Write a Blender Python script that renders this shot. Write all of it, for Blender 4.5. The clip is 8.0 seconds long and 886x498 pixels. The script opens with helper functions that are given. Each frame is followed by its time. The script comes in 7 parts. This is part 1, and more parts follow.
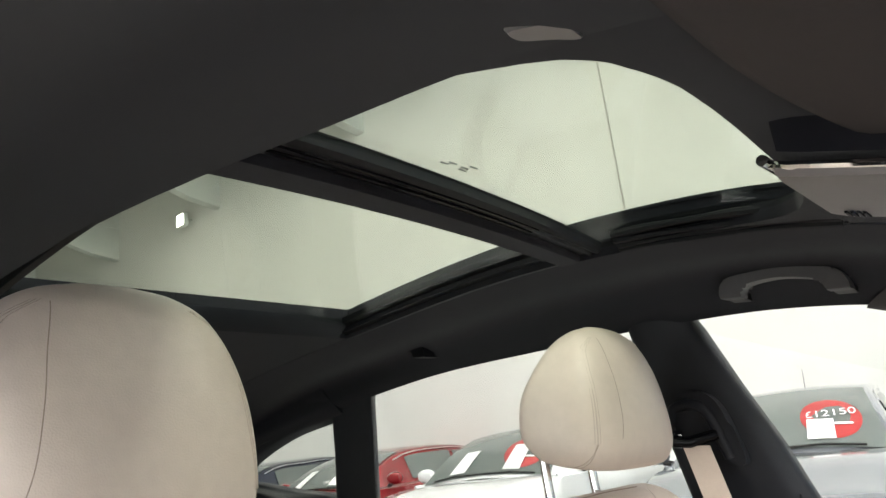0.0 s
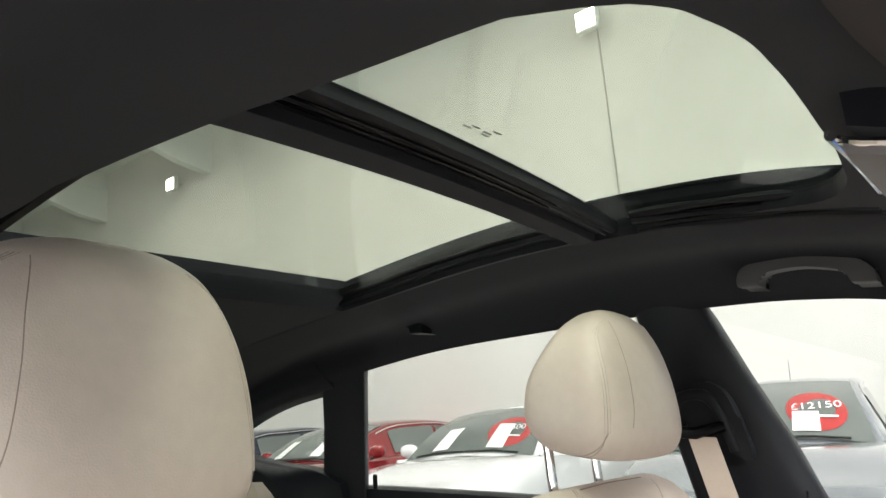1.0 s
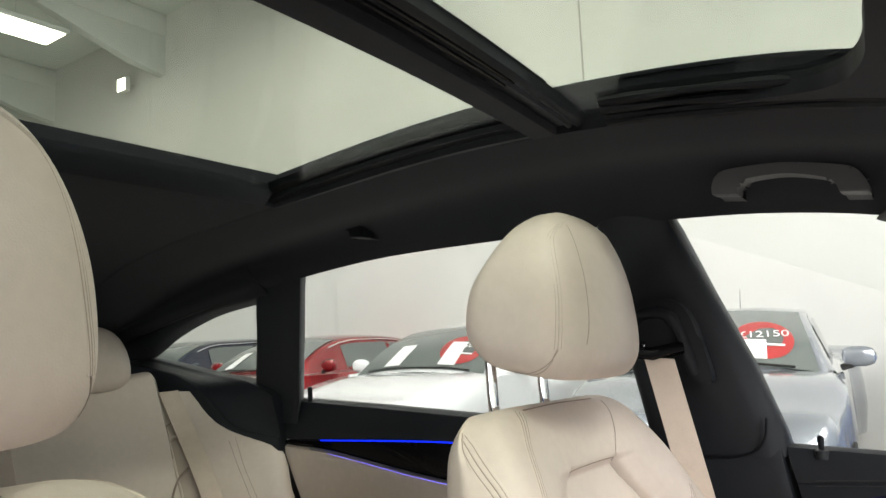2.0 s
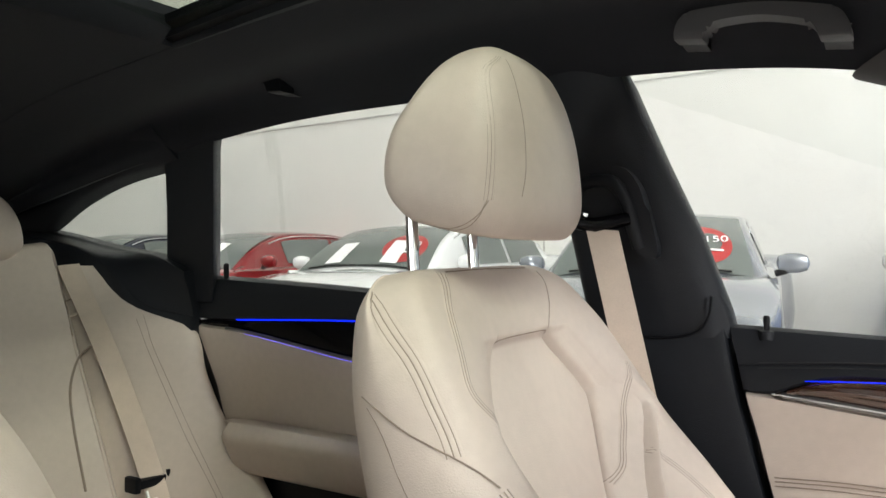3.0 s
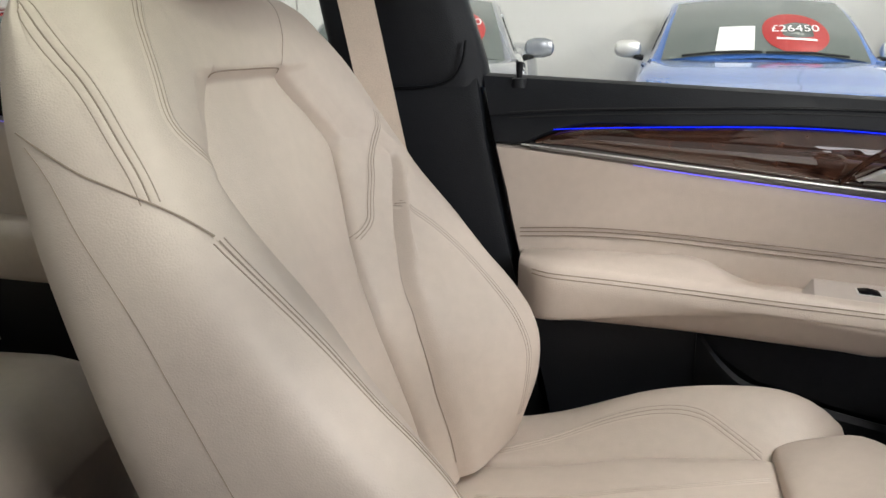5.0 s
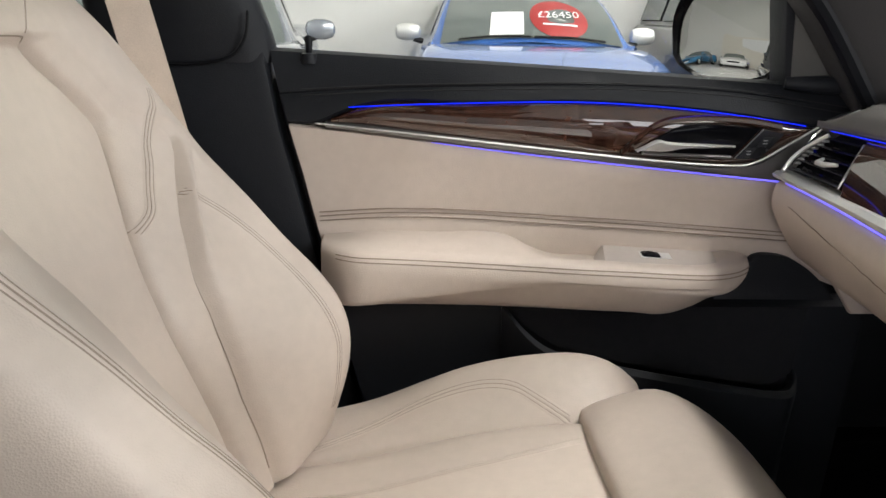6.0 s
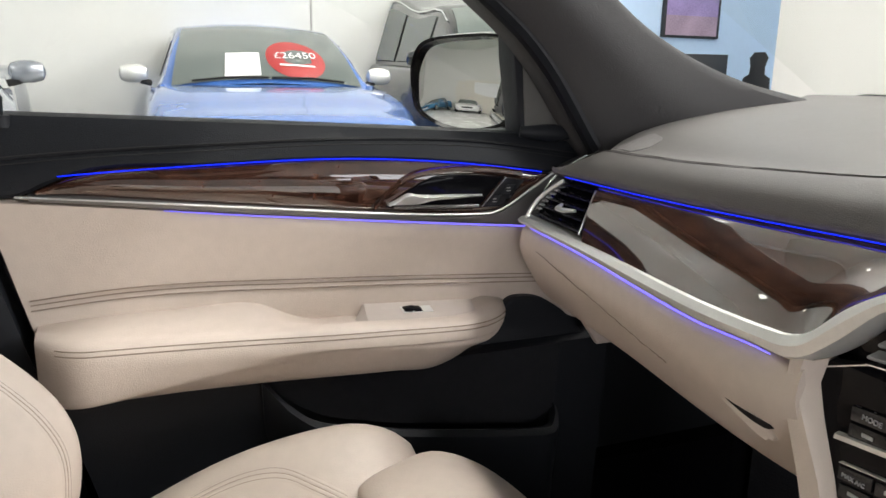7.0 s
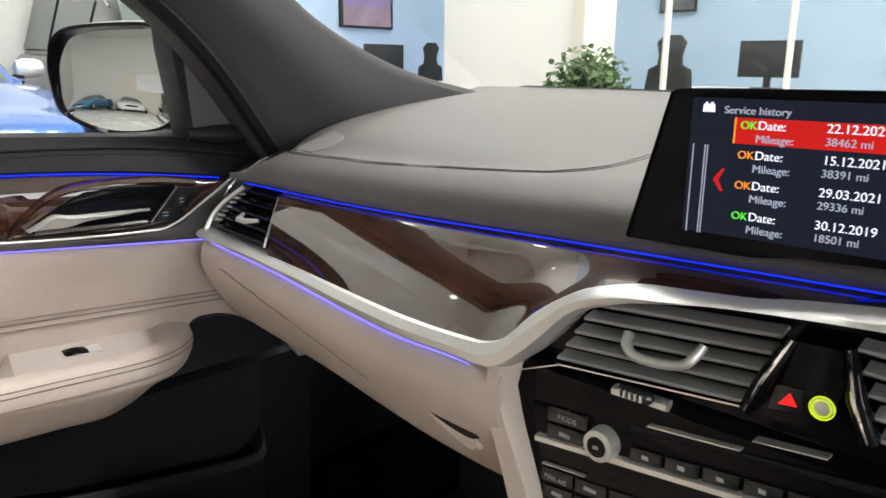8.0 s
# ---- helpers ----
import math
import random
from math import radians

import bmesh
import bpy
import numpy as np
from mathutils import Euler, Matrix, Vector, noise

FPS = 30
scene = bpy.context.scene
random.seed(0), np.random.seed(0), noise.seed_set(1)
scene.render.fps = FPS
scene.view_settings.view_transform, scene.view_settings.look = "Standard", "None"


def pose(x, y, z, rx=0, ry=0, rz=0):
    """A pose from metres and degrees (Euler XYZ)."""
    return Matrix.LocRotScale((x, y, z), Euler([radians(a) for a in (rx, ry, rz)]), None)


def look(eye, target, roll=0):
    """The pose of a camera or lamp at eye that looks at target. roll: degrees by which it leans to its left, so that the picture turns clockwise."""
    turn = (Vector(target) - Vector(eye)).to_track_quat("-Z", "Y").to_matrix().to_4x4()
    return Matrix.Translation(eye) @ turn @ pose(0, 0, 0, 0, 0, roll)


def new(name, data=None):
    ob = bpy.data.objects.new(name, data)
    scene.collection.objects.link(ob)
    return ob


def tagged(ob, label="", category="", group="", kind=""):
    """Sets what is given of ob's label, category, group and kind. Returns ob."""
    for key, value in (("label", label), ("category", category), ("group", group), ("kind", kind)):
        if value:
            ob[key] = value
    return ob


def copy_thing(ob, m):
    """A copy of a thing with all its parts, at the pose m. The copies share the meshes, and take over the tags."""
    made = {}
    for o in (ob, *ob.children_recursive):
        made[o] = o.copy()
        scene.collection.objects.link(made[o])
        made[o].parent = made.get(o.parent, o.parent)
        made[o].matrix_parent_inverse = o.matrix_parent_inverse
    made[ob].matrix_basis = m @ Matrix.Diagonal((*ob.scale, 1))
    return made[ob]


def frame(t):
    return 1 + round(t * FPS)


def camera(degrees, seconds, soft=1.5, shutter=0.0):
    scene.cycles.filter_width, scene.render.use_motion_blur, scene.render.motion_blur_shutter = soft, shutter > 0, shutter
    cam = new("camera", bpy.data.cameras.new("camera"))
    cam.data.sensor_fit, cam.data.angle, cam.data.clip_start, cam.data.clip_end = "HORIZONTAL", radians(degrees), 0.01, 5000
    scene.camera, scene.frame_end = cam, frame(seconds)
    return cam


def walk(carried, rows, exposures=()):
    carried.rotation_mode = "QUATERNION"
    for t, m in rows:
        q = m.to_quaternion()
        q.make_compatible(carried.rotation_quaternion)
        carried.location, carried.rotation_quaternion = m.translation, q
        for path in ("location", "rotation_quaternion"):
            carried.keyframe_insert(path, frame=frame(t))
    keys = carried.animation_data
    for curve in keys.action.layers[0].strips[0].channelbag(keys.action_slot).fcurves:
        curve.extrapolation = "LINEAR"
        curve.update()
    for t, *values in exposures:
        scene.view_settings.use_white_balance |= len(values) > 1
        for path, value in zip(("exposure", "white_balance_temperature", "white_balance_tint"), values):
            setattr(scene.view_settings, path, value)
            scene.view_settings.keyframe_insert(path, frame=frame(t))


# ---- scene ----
cam = camera(61.8, 8.0, shutter=0.08)
PATH = [
    (0, (0.188, -0.716, 1.201), (-1.035, 0.77, 1.746), -6.6),
    (0.5, (0.172, -0.71, 1.209), (-1.048, 0.784, 1.74), -5.6),
    (1, (0.126, -0.688, 1.214), (-1.09, 0.826, 1.696), -4.2),
    (1.5, (0.087, -0.626, 1.22), (-1.117, 0.924, 1.603), -3.0),
    (3, (-0.002, -0.41, 1.143), (-1.07, 1.281, 1.153), -0.6),
    (3.5, (-0.019, -0.377, 1.131), (-1.011, 1.355, 1.015), -0.5),
    (4, (-0.025, -0.348, 1.107), (-0.913, 1.424, 0.839), -0.5),
    (4.5, (-0.023, -0.315, 1.085), (-0.719, 1.506, 0.638), -0.3),
    (6, (-0.047, -0.249, 1.056), (0.042, 1.667, 0.491), 1.2),
    (6.5, (-0.038, -0.221, 1.069), (0.375, 1.672, 0.575), 1.1),
    (7, (-0.035, -0.185, 1.076), (0.692, 1.62, 0.615), 0.9),
    (7.5, (-0.022, -0.149, 1.081), (1.015, 1.496, 0.613), 0.7),
    (8, (0.02, -0.131, 1.083), (1.399, 1.237, 0.605), 0.6),
]
walk(cam, [(t, look(eye, target, roll)) for t, eye, target, roll in PATH], exposures=[(0.0, 0.48), (1.5, 0.36), (3.0, 0.15), (4.5, -0.12), (6.0, -0.04), (7.0, 0.19), (8.0, 0.30)])

# ---- light ----
world = bpy.data.worlds.new("showroom_air")
scene.world = world
world.use_nodes = True
world.node_tree.nodes["Background"].inputs[0].default_value = (0.80, 0.82, 0.86, 1)
world.node_tree.nodes["Background"].inputs[1].default_value = 0.05


def lamp(name, at, size, watts, colour=(1.0, 0.94, 0.85), size_y=None, aim=None):
    data = bpy.data.lights.new(name, "AREA")
    data.shape, data.size, data.size_y = "RECTANGLE", size, size_y or size
    data.energy, data.color = watts, colour
    ob = new(name, data)
    ob.matrix_world = look(at, aim or (at[0], at[1], 0))
    return ob


LAMP_ROWS = ((-13.0, (6, 18, 34, 22)), (-8.6, (6, 18, 34, 22)), (-4.2, (8, 21, 40, 27)), (3.2, (20, 240, 130, 60)), (4.9, (25, 110, 110, 50)))
LAMP_Y = (-5.4, -2.0, 1.6, 5.0)
for lx, row in LAMP_ROWS:
    for ly, watts in zip(LAMP_Y, row):
        lamp("ceiling_lamp_light", (lx, ly, 6.98), 0.7, watts, (1.0, 0.965, 0.93), size_y=1.4)
# added fill lamp high in front for the seats; no window stands there
lamp("front_fill_light", (9.85, -5.0, 5.0), 4.0, 1400, (0.97, 0.97, 0.97), size_y=3.4, aim=(0.0, 0.0, 1.0))
# two added fill lamps on the unseen driver's side, without any window
lamp("side_fill_light", (2.8, -7.85, 1.60), 5.0, 125, (0.95, 0.95, 1.0), size_y=2.6, aim=(0.2, 0.2, 1.5))
lamp("side_fill_light", (-2.1, -7.85, 1.60), 3.6, 320, (0.97, 0.96, 1.0), size_y=2.6, aim=(0.2, 0.2, 1.2))

# ---- materials ----


def mat(name, colour, rough=0.5, metal=0.0, grain=0.0, scale=200.0, var=0.06, var_scale=6.0, coat=0.0, sheen=0.0, spec=0.5):
    m = bpy.data.materials.new(name)
    m.use_nodes = True
    nt = m.node_tree
    b = nt.nodes["Principled BSDF"]
    b.inputs["Roughness"].default_value, b.inputs["Metallic"].default_value = rough, metal
    b.inputs["Coat Weight"].default_value = coat
    b.inputs["Coat Roughness"].default_value = 0.03
    b.inputs["Sheen Weight"].default_value = sheen
    b.inputs["Specular IOR Level"].default_value = spec
    co = nt.nodes.new("ShaderNodeTexCoord")
    n1, n2 = nt.nodes.new("ShaderNodeTexNoise"), nt.nodes.new("ShaderNodeTexNoise")
    n1.inputs["Scale"].default_value, n2.inputs["Scale"].default_value = var_scale, var_scale * 14
    add = nt.nodes.new("ShaderNodeMath")
    add.operation = "ADD"
    rng = nt.nodes.new("ShaderNodeMapRange")
    rng.inputs["From Min"].default_value, rng.inputs["From Max"].default_value = 0.6, 1.4
    rng.inputs["To Min"].default_value, rng.inputs["To Max"].default_value = 1 - var, 1 + var
    mul = nt.nodes.new("ShaderNodeVectorMath")
    mul.operation = "MULTIPLY"
    mul.inputs[0].default_value = colour[:3]
    for n in (n1, n2):
        nt.links.new(co.outputs["Object"], n.inputs["Vector"])
    nt.links.new(n1.outputs["Fac"], add.inputs[0])
    nt.links.new(n2.outputs["Fac"], add.inputs[1])
    nt.links.new(add.outputs[0], rng.inputs["Value"])
    nt.links.new(rng.outputs[0], mul.inputs[1])
    nt.links.new(mul.outputs[0], b.inputs["Base Color"])
    rr = nt.nodes.new("ShaderNodeMapRange")
    rr.inputs["From Min"].default_value, rr.inputs["From Max"].default_value = 0.6, 1.4
    rr.inputs["To Min"].default_value, rr.inputs["To Max"].default_value = max(0, rough - var * 0.6), min(1, rough + var * 0.6)
    nt.links.new(add.outputs[0], rr.inputs["Value"])
    nt.links.new(rr.outputs[0], b.inputs["Roughness"])
    if grain:
        v = nt.nodes.new("ShaderNodeTexVoronoi")
        v.inputs["Scale"].default_value = scale
        n3 = nt.nodes.new("ShaderNodeTexNoise")
        n3.inputs["Scale"].default_value = scale * 0.12
        mix = nt.nodes.new("ShaderNodeMath")
        mix.operation = "ADD"
        bp = nt.nodes.new("ShaderNodeBump")
        bp.inputs["Strength"].default_value, bp.inputs["Distance"].default_value = grain, 0.001
        nt.links.new(co.outputs["Object"], v.inputs["Vector"])
        nt.links.new(co.outputs["Object"], n3.inputs["Vector"])
        nt.links.new(v.outputs["Distance"], mix.inputs[0])
        nt.links.new(n3.outputs["Fac"], mix.inputs[1])
        nt.links.new(mix.outputs[0], bp.inputs["Height"])
        nt.links.new(bp.outputs["Normal"], b.inputs["Normal"])
    return m


def glow(name, colour, strength):
    m = bpy.data.materials.new(name)
    m.use_nodes = True
    b = m.node_tree.nodes["Principled BSDF"]
    b.inputs["Base Color"].default_value = (*[0.3 * c for c in colour], 1)
    b.inputs["Specular IOR Level"].default_value = 0.15
    b.inputs["Emission Color"].default_value = (*colour, 1)
    b.inputs["Emission Strength"].default_value = strength
    return m


def glass(name, tint, gloss=0.06):
    m = bpy.data.materials.new(name)
    m.use_nodes = True
    nt = m.node_tree
    nt.nodes.remove(nt.nodes["Principled BSDF"])
    out = nt.nodes["Material Output"]
    tr, gl, mix, lw = (nt.nodes.new("ShaderNode" + k) for k in ("BsdfTransparent", "BsdfGlossy", "MixShader", "LayerWeight"))
    pw, fr = nt.nodes.new("ShaderNodeMath"), nt.nodes.new("ShaderNodeMath")
    pw.operation, fr.operation = "POWER", "MULTIPLY_ADD"
    pw.inputs[1].default_value = 4.0
    fr.inputs[1].default_value, fr.inputs[2].default_value = gloss * 4, gloss
    nt.links.new(lw.outputs["Facing"], pw.inputs[0])
    nt.links.new(pw.outputs[0], fr.inputs[0])
    tr.inputs[0].default_value = (*tint, 1)
    gl.inputs["Roughness"].default_value = 0.0
    nt.links.new(fr.outputs[0], mix.inputs[0])
    nt.links.new(tr.outputs[0], mix.inputs[1])
    nt.links.new(gl.outputs[0], mix.inputs[2])
    nt.links.new(mix.outputs[0], out.inputs["Surface"])
    return m


def burl(name):
    m = bpy.data.materials.new(name)
    m.use_nodes = True
    nt = m.node_tree
    b = nt.nodes["Principled BSDF"]
    b.inputs["Roughness"].default_value = 0.3
    b.inputs["Coat Weight"].default_value = 1.0
    b.inputs["Specular IOR Level"].default_value = 0.05
    b.inputs["Coat Roughness"].default_value = 0.004
    b.inputs["Coat IOR"].default_value = 2.1
    co = nt.nodes.new("ShaderNodeTexCoord")
    mp = nt.nodes.new("ShaderNodeMapping")
    mp.inputs["Scale"].default_value = (1, 0.5, 1.3)
    n = nt.nodes.new("ShaderNodeTexNoise")
    n.inputs["Scale"].default_value, n.inputs["Detail"].default_value, n.inputs["Distortion"].default_value = 60, 8, 0.6
    ramp = nt.nodes.new("ShaderNodeValToRGB")
    ramp.color_ramp.elements[0].position, ramp.color_ramp.elements[0].color = 0.28, (0.013, 0.0050, 0.0035, 1)
    ramp.color_ramp.elements[1].position, ramp.color_ramp.elements[1].color = 0.78, (0.092, 0.039, 0.024, 1)
    e = ramp.color_ramp.elements.new(0.52)
    e.color = (0.054, 0.0225, 0.0138, 1)
    nt.links.new(co.outputs["Object"], mp.inputs[0])
    nt.links.new(mp.outputs[0], n.inputs["Vector"])
    nt.links.new(n.outputs["Fac"], ramp.inputs[0])
    nt.links.new(ramp.outputs[0], b.inputs["Base Color"])
    return m


LEATHER = mat("cream_leather", (0.580, 0.497, 0.434), 0.45, grain=0.22, scale=650, var=0.05, var_scale=5)
LEATHER_SEAM = mat("cream_leather_seam", (0.28, 0.222, 0.175), 0.6, var=0.12, var_scale=60)
DARK = mat("black_soft_plastic", (0.0115, 0.0128, 0.0162), 0.5, grain=0.3, scale=700, var=0.10, spec=0.25)
DARK_SEAM = mat("black_stitching", (0.018, 0.018, 0.019), 0.7, var=0.1)
DASH_SEAM = mat("anthracite_stitching", (0.075, 0.069, 0.066), 0.7, var=0.1)
DASH = mat("anthracite_dash_leather", (0.125, 0.116, 0.112), 0.55, grain=0.2, scale=900, var=0.08)
PILLAR = mat("anthracite_pillar_cloth", (0.040, 0.0385, 0.0395), 0.8, grain=0.4, scale=800, var=0.1)
GRIP = mat("dark_grey_grip_plastic", (0.060, 0.058, 0.061), 0.55, grain=0.2, scale=700, var=0.06)
GLOSS = mat("piano_black", (0.004, 0.004, 0.005), 0.04, var=0.02, spec=0.13)
CLOTH = mat("anthracite_headliner_cloth", (0.0112, 0.0116, 0.0152), 0.95, grain=0.2, scale=2200, var=0.12, var_scale=9, spec=0.10, sheen=0.10)
RUBBER = mat("black_rubber", (0.0050, 0.0056, 0.0075), 0.5, var=0.1, spec=0.2)
SATIN = mat("satin_aluminium", (0.76, 0.76, 0.74), 0.45, metal=0.75, var=0.04, var_scale=20)
PEWTER = mat("satin_grey_trim", (0.25, 0.245, 0.245), 0.38, metal=0.8, var=0.04, var_scale=20)
CHROME = mat("chrome", (0.85, 0.85, 0.86), 0.07, metal=1.0, var=0.02)
WOOD = burl("dark_burl_wood")
CARPET = mat("black_carpet", (0.012, 0.012, 0.015), 1.0, grain=1.0, scale=300, var=0.3, var_scale=40)
BELT = mat("tan_webbing", (0.55, 0.455, 0.375), 0.75, grain=0.4, scale=900, var=0.08, var_scale=40)
BLUE_GLOW = glow("blue_ambient_light", (0.004, 0.022, 1.0), 1.5)
VIOLET_GLOW = glow("violet_ambient_light", (0.15, 0.125, 0.95), 2.2)
REAR_PANE = glass("tinted_rear_glass", (0.87, 0.895, 0.875), 0.025)
PANE = glass("clear_window_glass", (0.95, 0.965, 0.95), 0.025)
ROOF_PANE = glass("green_tinted_roof_glass", (0.77, 0.805, 0.745), 0.03)
MIRROR = mat("mirror_glass", (0.92, 0.92, 0.92), 0.01, metal=1.0, var=0.0)
WALL = mat("cream_painted_block", (0.75, 0.742, 0.712), 0.85, var=0.04, var_scale=1.2)
CEIL = mat("white_roof_sheeting", (0.73, 0.765, 0.72), 0.8, var=0.04, var_scale=0.8)
STEEL = mat("white_painted_steel", (0.66, 0.68, 0.66), 0.55, var=0.05, var_scale=2)
TILE = mat("grey_showroom_tile", (0.58, 0.575, 0.565), 0.25, var=0.08, var_scale=1.5)
LED = glow("lamp_face", (1.0, 0.97, 0.90), 9.0)

GREY_KEY = mat("dark_grey_keys", (0.014, 0.014, 0.016), 0.25, var=0.05)
SLAT = mat("grey_vent_slat", (0.30, 0.30, 0.305), 0.35, var=0.05)
LEGEND = mat("pale_grey_legend", (0.34, 0.34, 0.34), 0.5, var=0.02)

# ---- mesh helpers ----
from mathutils.bvhtree import BVHTree


def cr(pts, n):
    """n + 1 points of a smooth curve through pts."""
    p = np.array(pts, float)
    e = np.vstack([2 * p[0] - p[1], p, 2 * p[-1] - p[-2]])
    out = []
    for t in np.linspace(0, len(p) - 1, n + 1):
        i = min(int(t), len(p) - 2)
        f = t - i
        a, b, c, d = e[i:i + 4]
        out.append(0.5 * (2 * b + (c - a) * f + (2 * a - 5 * b + 4 * c - d) * f * f + (3 * b - a - 3 * c + d) * f**3))
    return np.array(out)


def C(*tab):
    """A smooth function through (x, value) pairs, held level past the ends."""
    tab = sorted(tab)
    xs, vs = np.array([t[0] for t in tab], float), np.array([t[1] for t in tab], float)
    d = np.gradient(vs, xs) if len(xs) > 2 else np.full(len(xs), (vs[-1] - vs[0]) / (xs[-1] - xs[0]))

    def f(x):
        x = min(max(x, xs[0]), xs[-1])
        i = min(int(np.searchsorted(xs, x, "right")) - 1, len(xs) - 2)
        h = xs[i + 1] - xs[i]
        t = (x - xs[i]) / h
        return float((2 * t**3 - 3 * t * t + 1) * vs[i] + (t**3 - 2 * t * t + t) * h * d[i] + (3 * t * t - 2 * t**3) * vs[i + 1] + (t**3 - t * t) * h * d[i + 1])

    return f


def L(*tab):
    """A function of straight pieces through (x, value) pairs with small rounded corners."""
    tab = sorted(tab)
    xs_, vs_ = [t[0] for t in tab], [t[1] for t in tab]
    return lambda x: float(np.mean([np.interp(x + d, xs_, vs_) for d in (-0.006, -0.002, 0.002, 0.006)]))


def loft(rows, close=False, caps=False, bm=None):
    """A skin over rows of points. close: each row is a ring; caps: the end rows are filled."""
    bm = bm or bmesh.new()
    vs = [[bm.verts.new(tuple(p)) for p in row] for row in rows]
    n = len(vs[0])
    for a, b in zip(vs, vs[1:]):
        for i in range(n if close else n - 1):
            j = (i + 1) % n
            bm.faces.new((a[i], a[j], b[j], b[i]))
    if caps:
        bm.faces.new(vs[0][::-1])
        bm.faces.new(vs[-1])
    return bm


def tube(pts, r, n=6, bm=None, flat=1.0):
    """A round bar along pts; r may be a number or one per point."""
    pts = [Vector(p) for p in pts]
    rs = r if hasattr(r, "__len__") else [r] * len(pts)
    rows, side = [], None
    for i, p in enumerate(pts):
        d = (pts[min(i + 1, len(pts) - 1)] - pts[max(i - 1, 0)]).normalized()
        if side is None:
            side = d.orthogonal().normalized()
        side = (side - d * side.dot(d)).normalized()
        up = d.cross(side)
        rows.append([p + side * (rs[i] * math.cos(a)) + up * (rs[i] * flat * math.sin(a)) for a in np.linspace(0, 2 * math.pi, n, endpoint=False)])
    return loft(rows, True, True, bm)


def box(x0, x1, y0, y1, z0, z1, bevel=0.0, bm=None, seg=2):
    own = bmesh.new()
    bmesh.ops.create_cube(own, size=1)
    for v in own.verts:
        v.co = Vector((x0 + (v.co.x + 0.5) * (x1 - x0), y0 + (v.co.y + 0.5) * (y1 - y0), z0 + (v.co.z + 0.5) * (z1 - z0)))
    if bevel:
        bmesh.ops.bevel(own, geom=own.edges[:], offset=bevel, segments=seg, affect="EDGES", profile=0.6)
    if bm is None:
        return own
    me = bpy.data.meshes.new("tmp")
    own.to_mesh(me)
    own.free()
    bm.from_mesh(me)
    bpy.data.meshes.remove(me)
    return bm


def slab(outline, axis, d0, d1, bevel=0.0):
    """A plate with the given outline in the plane across axis (x: y,z; y: x,z; z: x,y), from d0 to d1."""
    def put(p, d):
        return (d, *p) if axis == "x" else (p[0], d, p[1]) if axis == "y" else (*p, d)
    bm = bmesh.new()
    a = [bm.verts.new(put(p, d0)) for p in outline]
    b = [bm.verts.new(put(p, d1)) for p in outline]
    n = len(a)
    fa, fb = bm.faces.new(a[::-1]), bm.faces.new(b)
    for i in range(n):
        bm.faces.new((a[i], a[(i + 1) % n], b[(i + 1) % n], b[i]))
    if bevel:
        bmesh.ops.bevel(bm, geom=list({e for f in (fa, fb) for e in f.edges}), offset=bevel, segments=2, affect="EDGES", profile=0.6)
    return bm


def smooth_loop(pts, n=48):
    """A closed smooth outline through pts."""
    m = len(pts)
    p = cr(list(pts[-2:]) + list(pts) + list(pts[:3]), (m + 4) * 12)
    return p[24:24 + m * 12][:: max(1, m * 12 // n)]


def part(name, bm, material, parent=None, label="", smooth=True, sharp=40):
    bmesh.ops.recalc_face_normals(bm, faces=bm.faces[:])
    me = bpy.data.meshes.new(name)
    bm.to_mesh(me)
    bm.free()
    if smooth:
        me.shade_smooth()
        me.set_sharp_from_angle(angle=radians(sharp))
    me.materials.append(material)
    ob = new(name, me)
    if parent:
        ob.parent = parent
    if label:
        tagged(ob, label)
    return ob


def thing(name, label, category, at=(0, 0, 0), group="", kind=""):
    ob = new(name)
    ob.location = at
    ob.empty_display_size = 0.05
    return tagged(ob, label, category, group, kind)


def text_mesh(body, size, align="LEFT"):
    cu = bpy.data.curves.new("writing", "FONT")
    cu.body, cu.size, cu.align_x, cu.extrude = body, size, align, 0.0004
    tmp = bpy.data.objects.new("writing", cu)
    scene.collection.objects.link(tmp)
    dg = bpy.context.evaluated_depsgraph_get()
    me = bpy.data.meshes.new_from_object(tmp.evaluated_get(dg))
    bpy.data.objects.remove(tmp)
    bpy.data.curves.remove(cu)
    return me


def writing(name, body, size, material, parent, m, align="LEFT", label=""):
    me = text_mesh(body, size, align)
    me.transform(m)
    me.materials.clear()
    me.materials.append(material)
    ob = new(name, me)
    ob.parent = parent
    if label:
        tagged(ob, label)
    return ob


# ---- showroom ----
def structure(name, bm, material, label, category):
    return tagged(part(name, bm, material, smooth=False), label, category, kind="structure")


structure("floor", box(-22, 10, -8, 8, -0.2, 0), TILE, "grey polished showroom tile floor", "floor")
structure("wall_left", box(-22, 10, 7.6, 7.9, 0, 8.2), WALL, "tall cream painted blockwork showroom wall", "wall")
# wall out of view, coloured dark to cut the light it bounces into the cabin
structure("wall_right", box(-22, 10, -8.3, -8.0, 0, 8.2), mat("bounce_cutting_grey", (0.17, 0.175, 0.18), 0.7, var=0.05, var_scale=1.2), "unseen side wall, dark grey to cut bounced light", "wall")
structure("wall_rear", box(-22.3, -22.0, -8, 7.9, 0, 8.2), WALL, "cream painted rear showroom wall", "wall")
structure("wall_front", box(10.0, 10.3, -8, 7.9, 0, 8.2), WALL, "cream painted front showroom wall", "wall")
structure("ceiling", box(-22, 10, -8, 7.9, 8.0, 8.2), CEIL, "pale sheeted showroom roof", "ceiling")

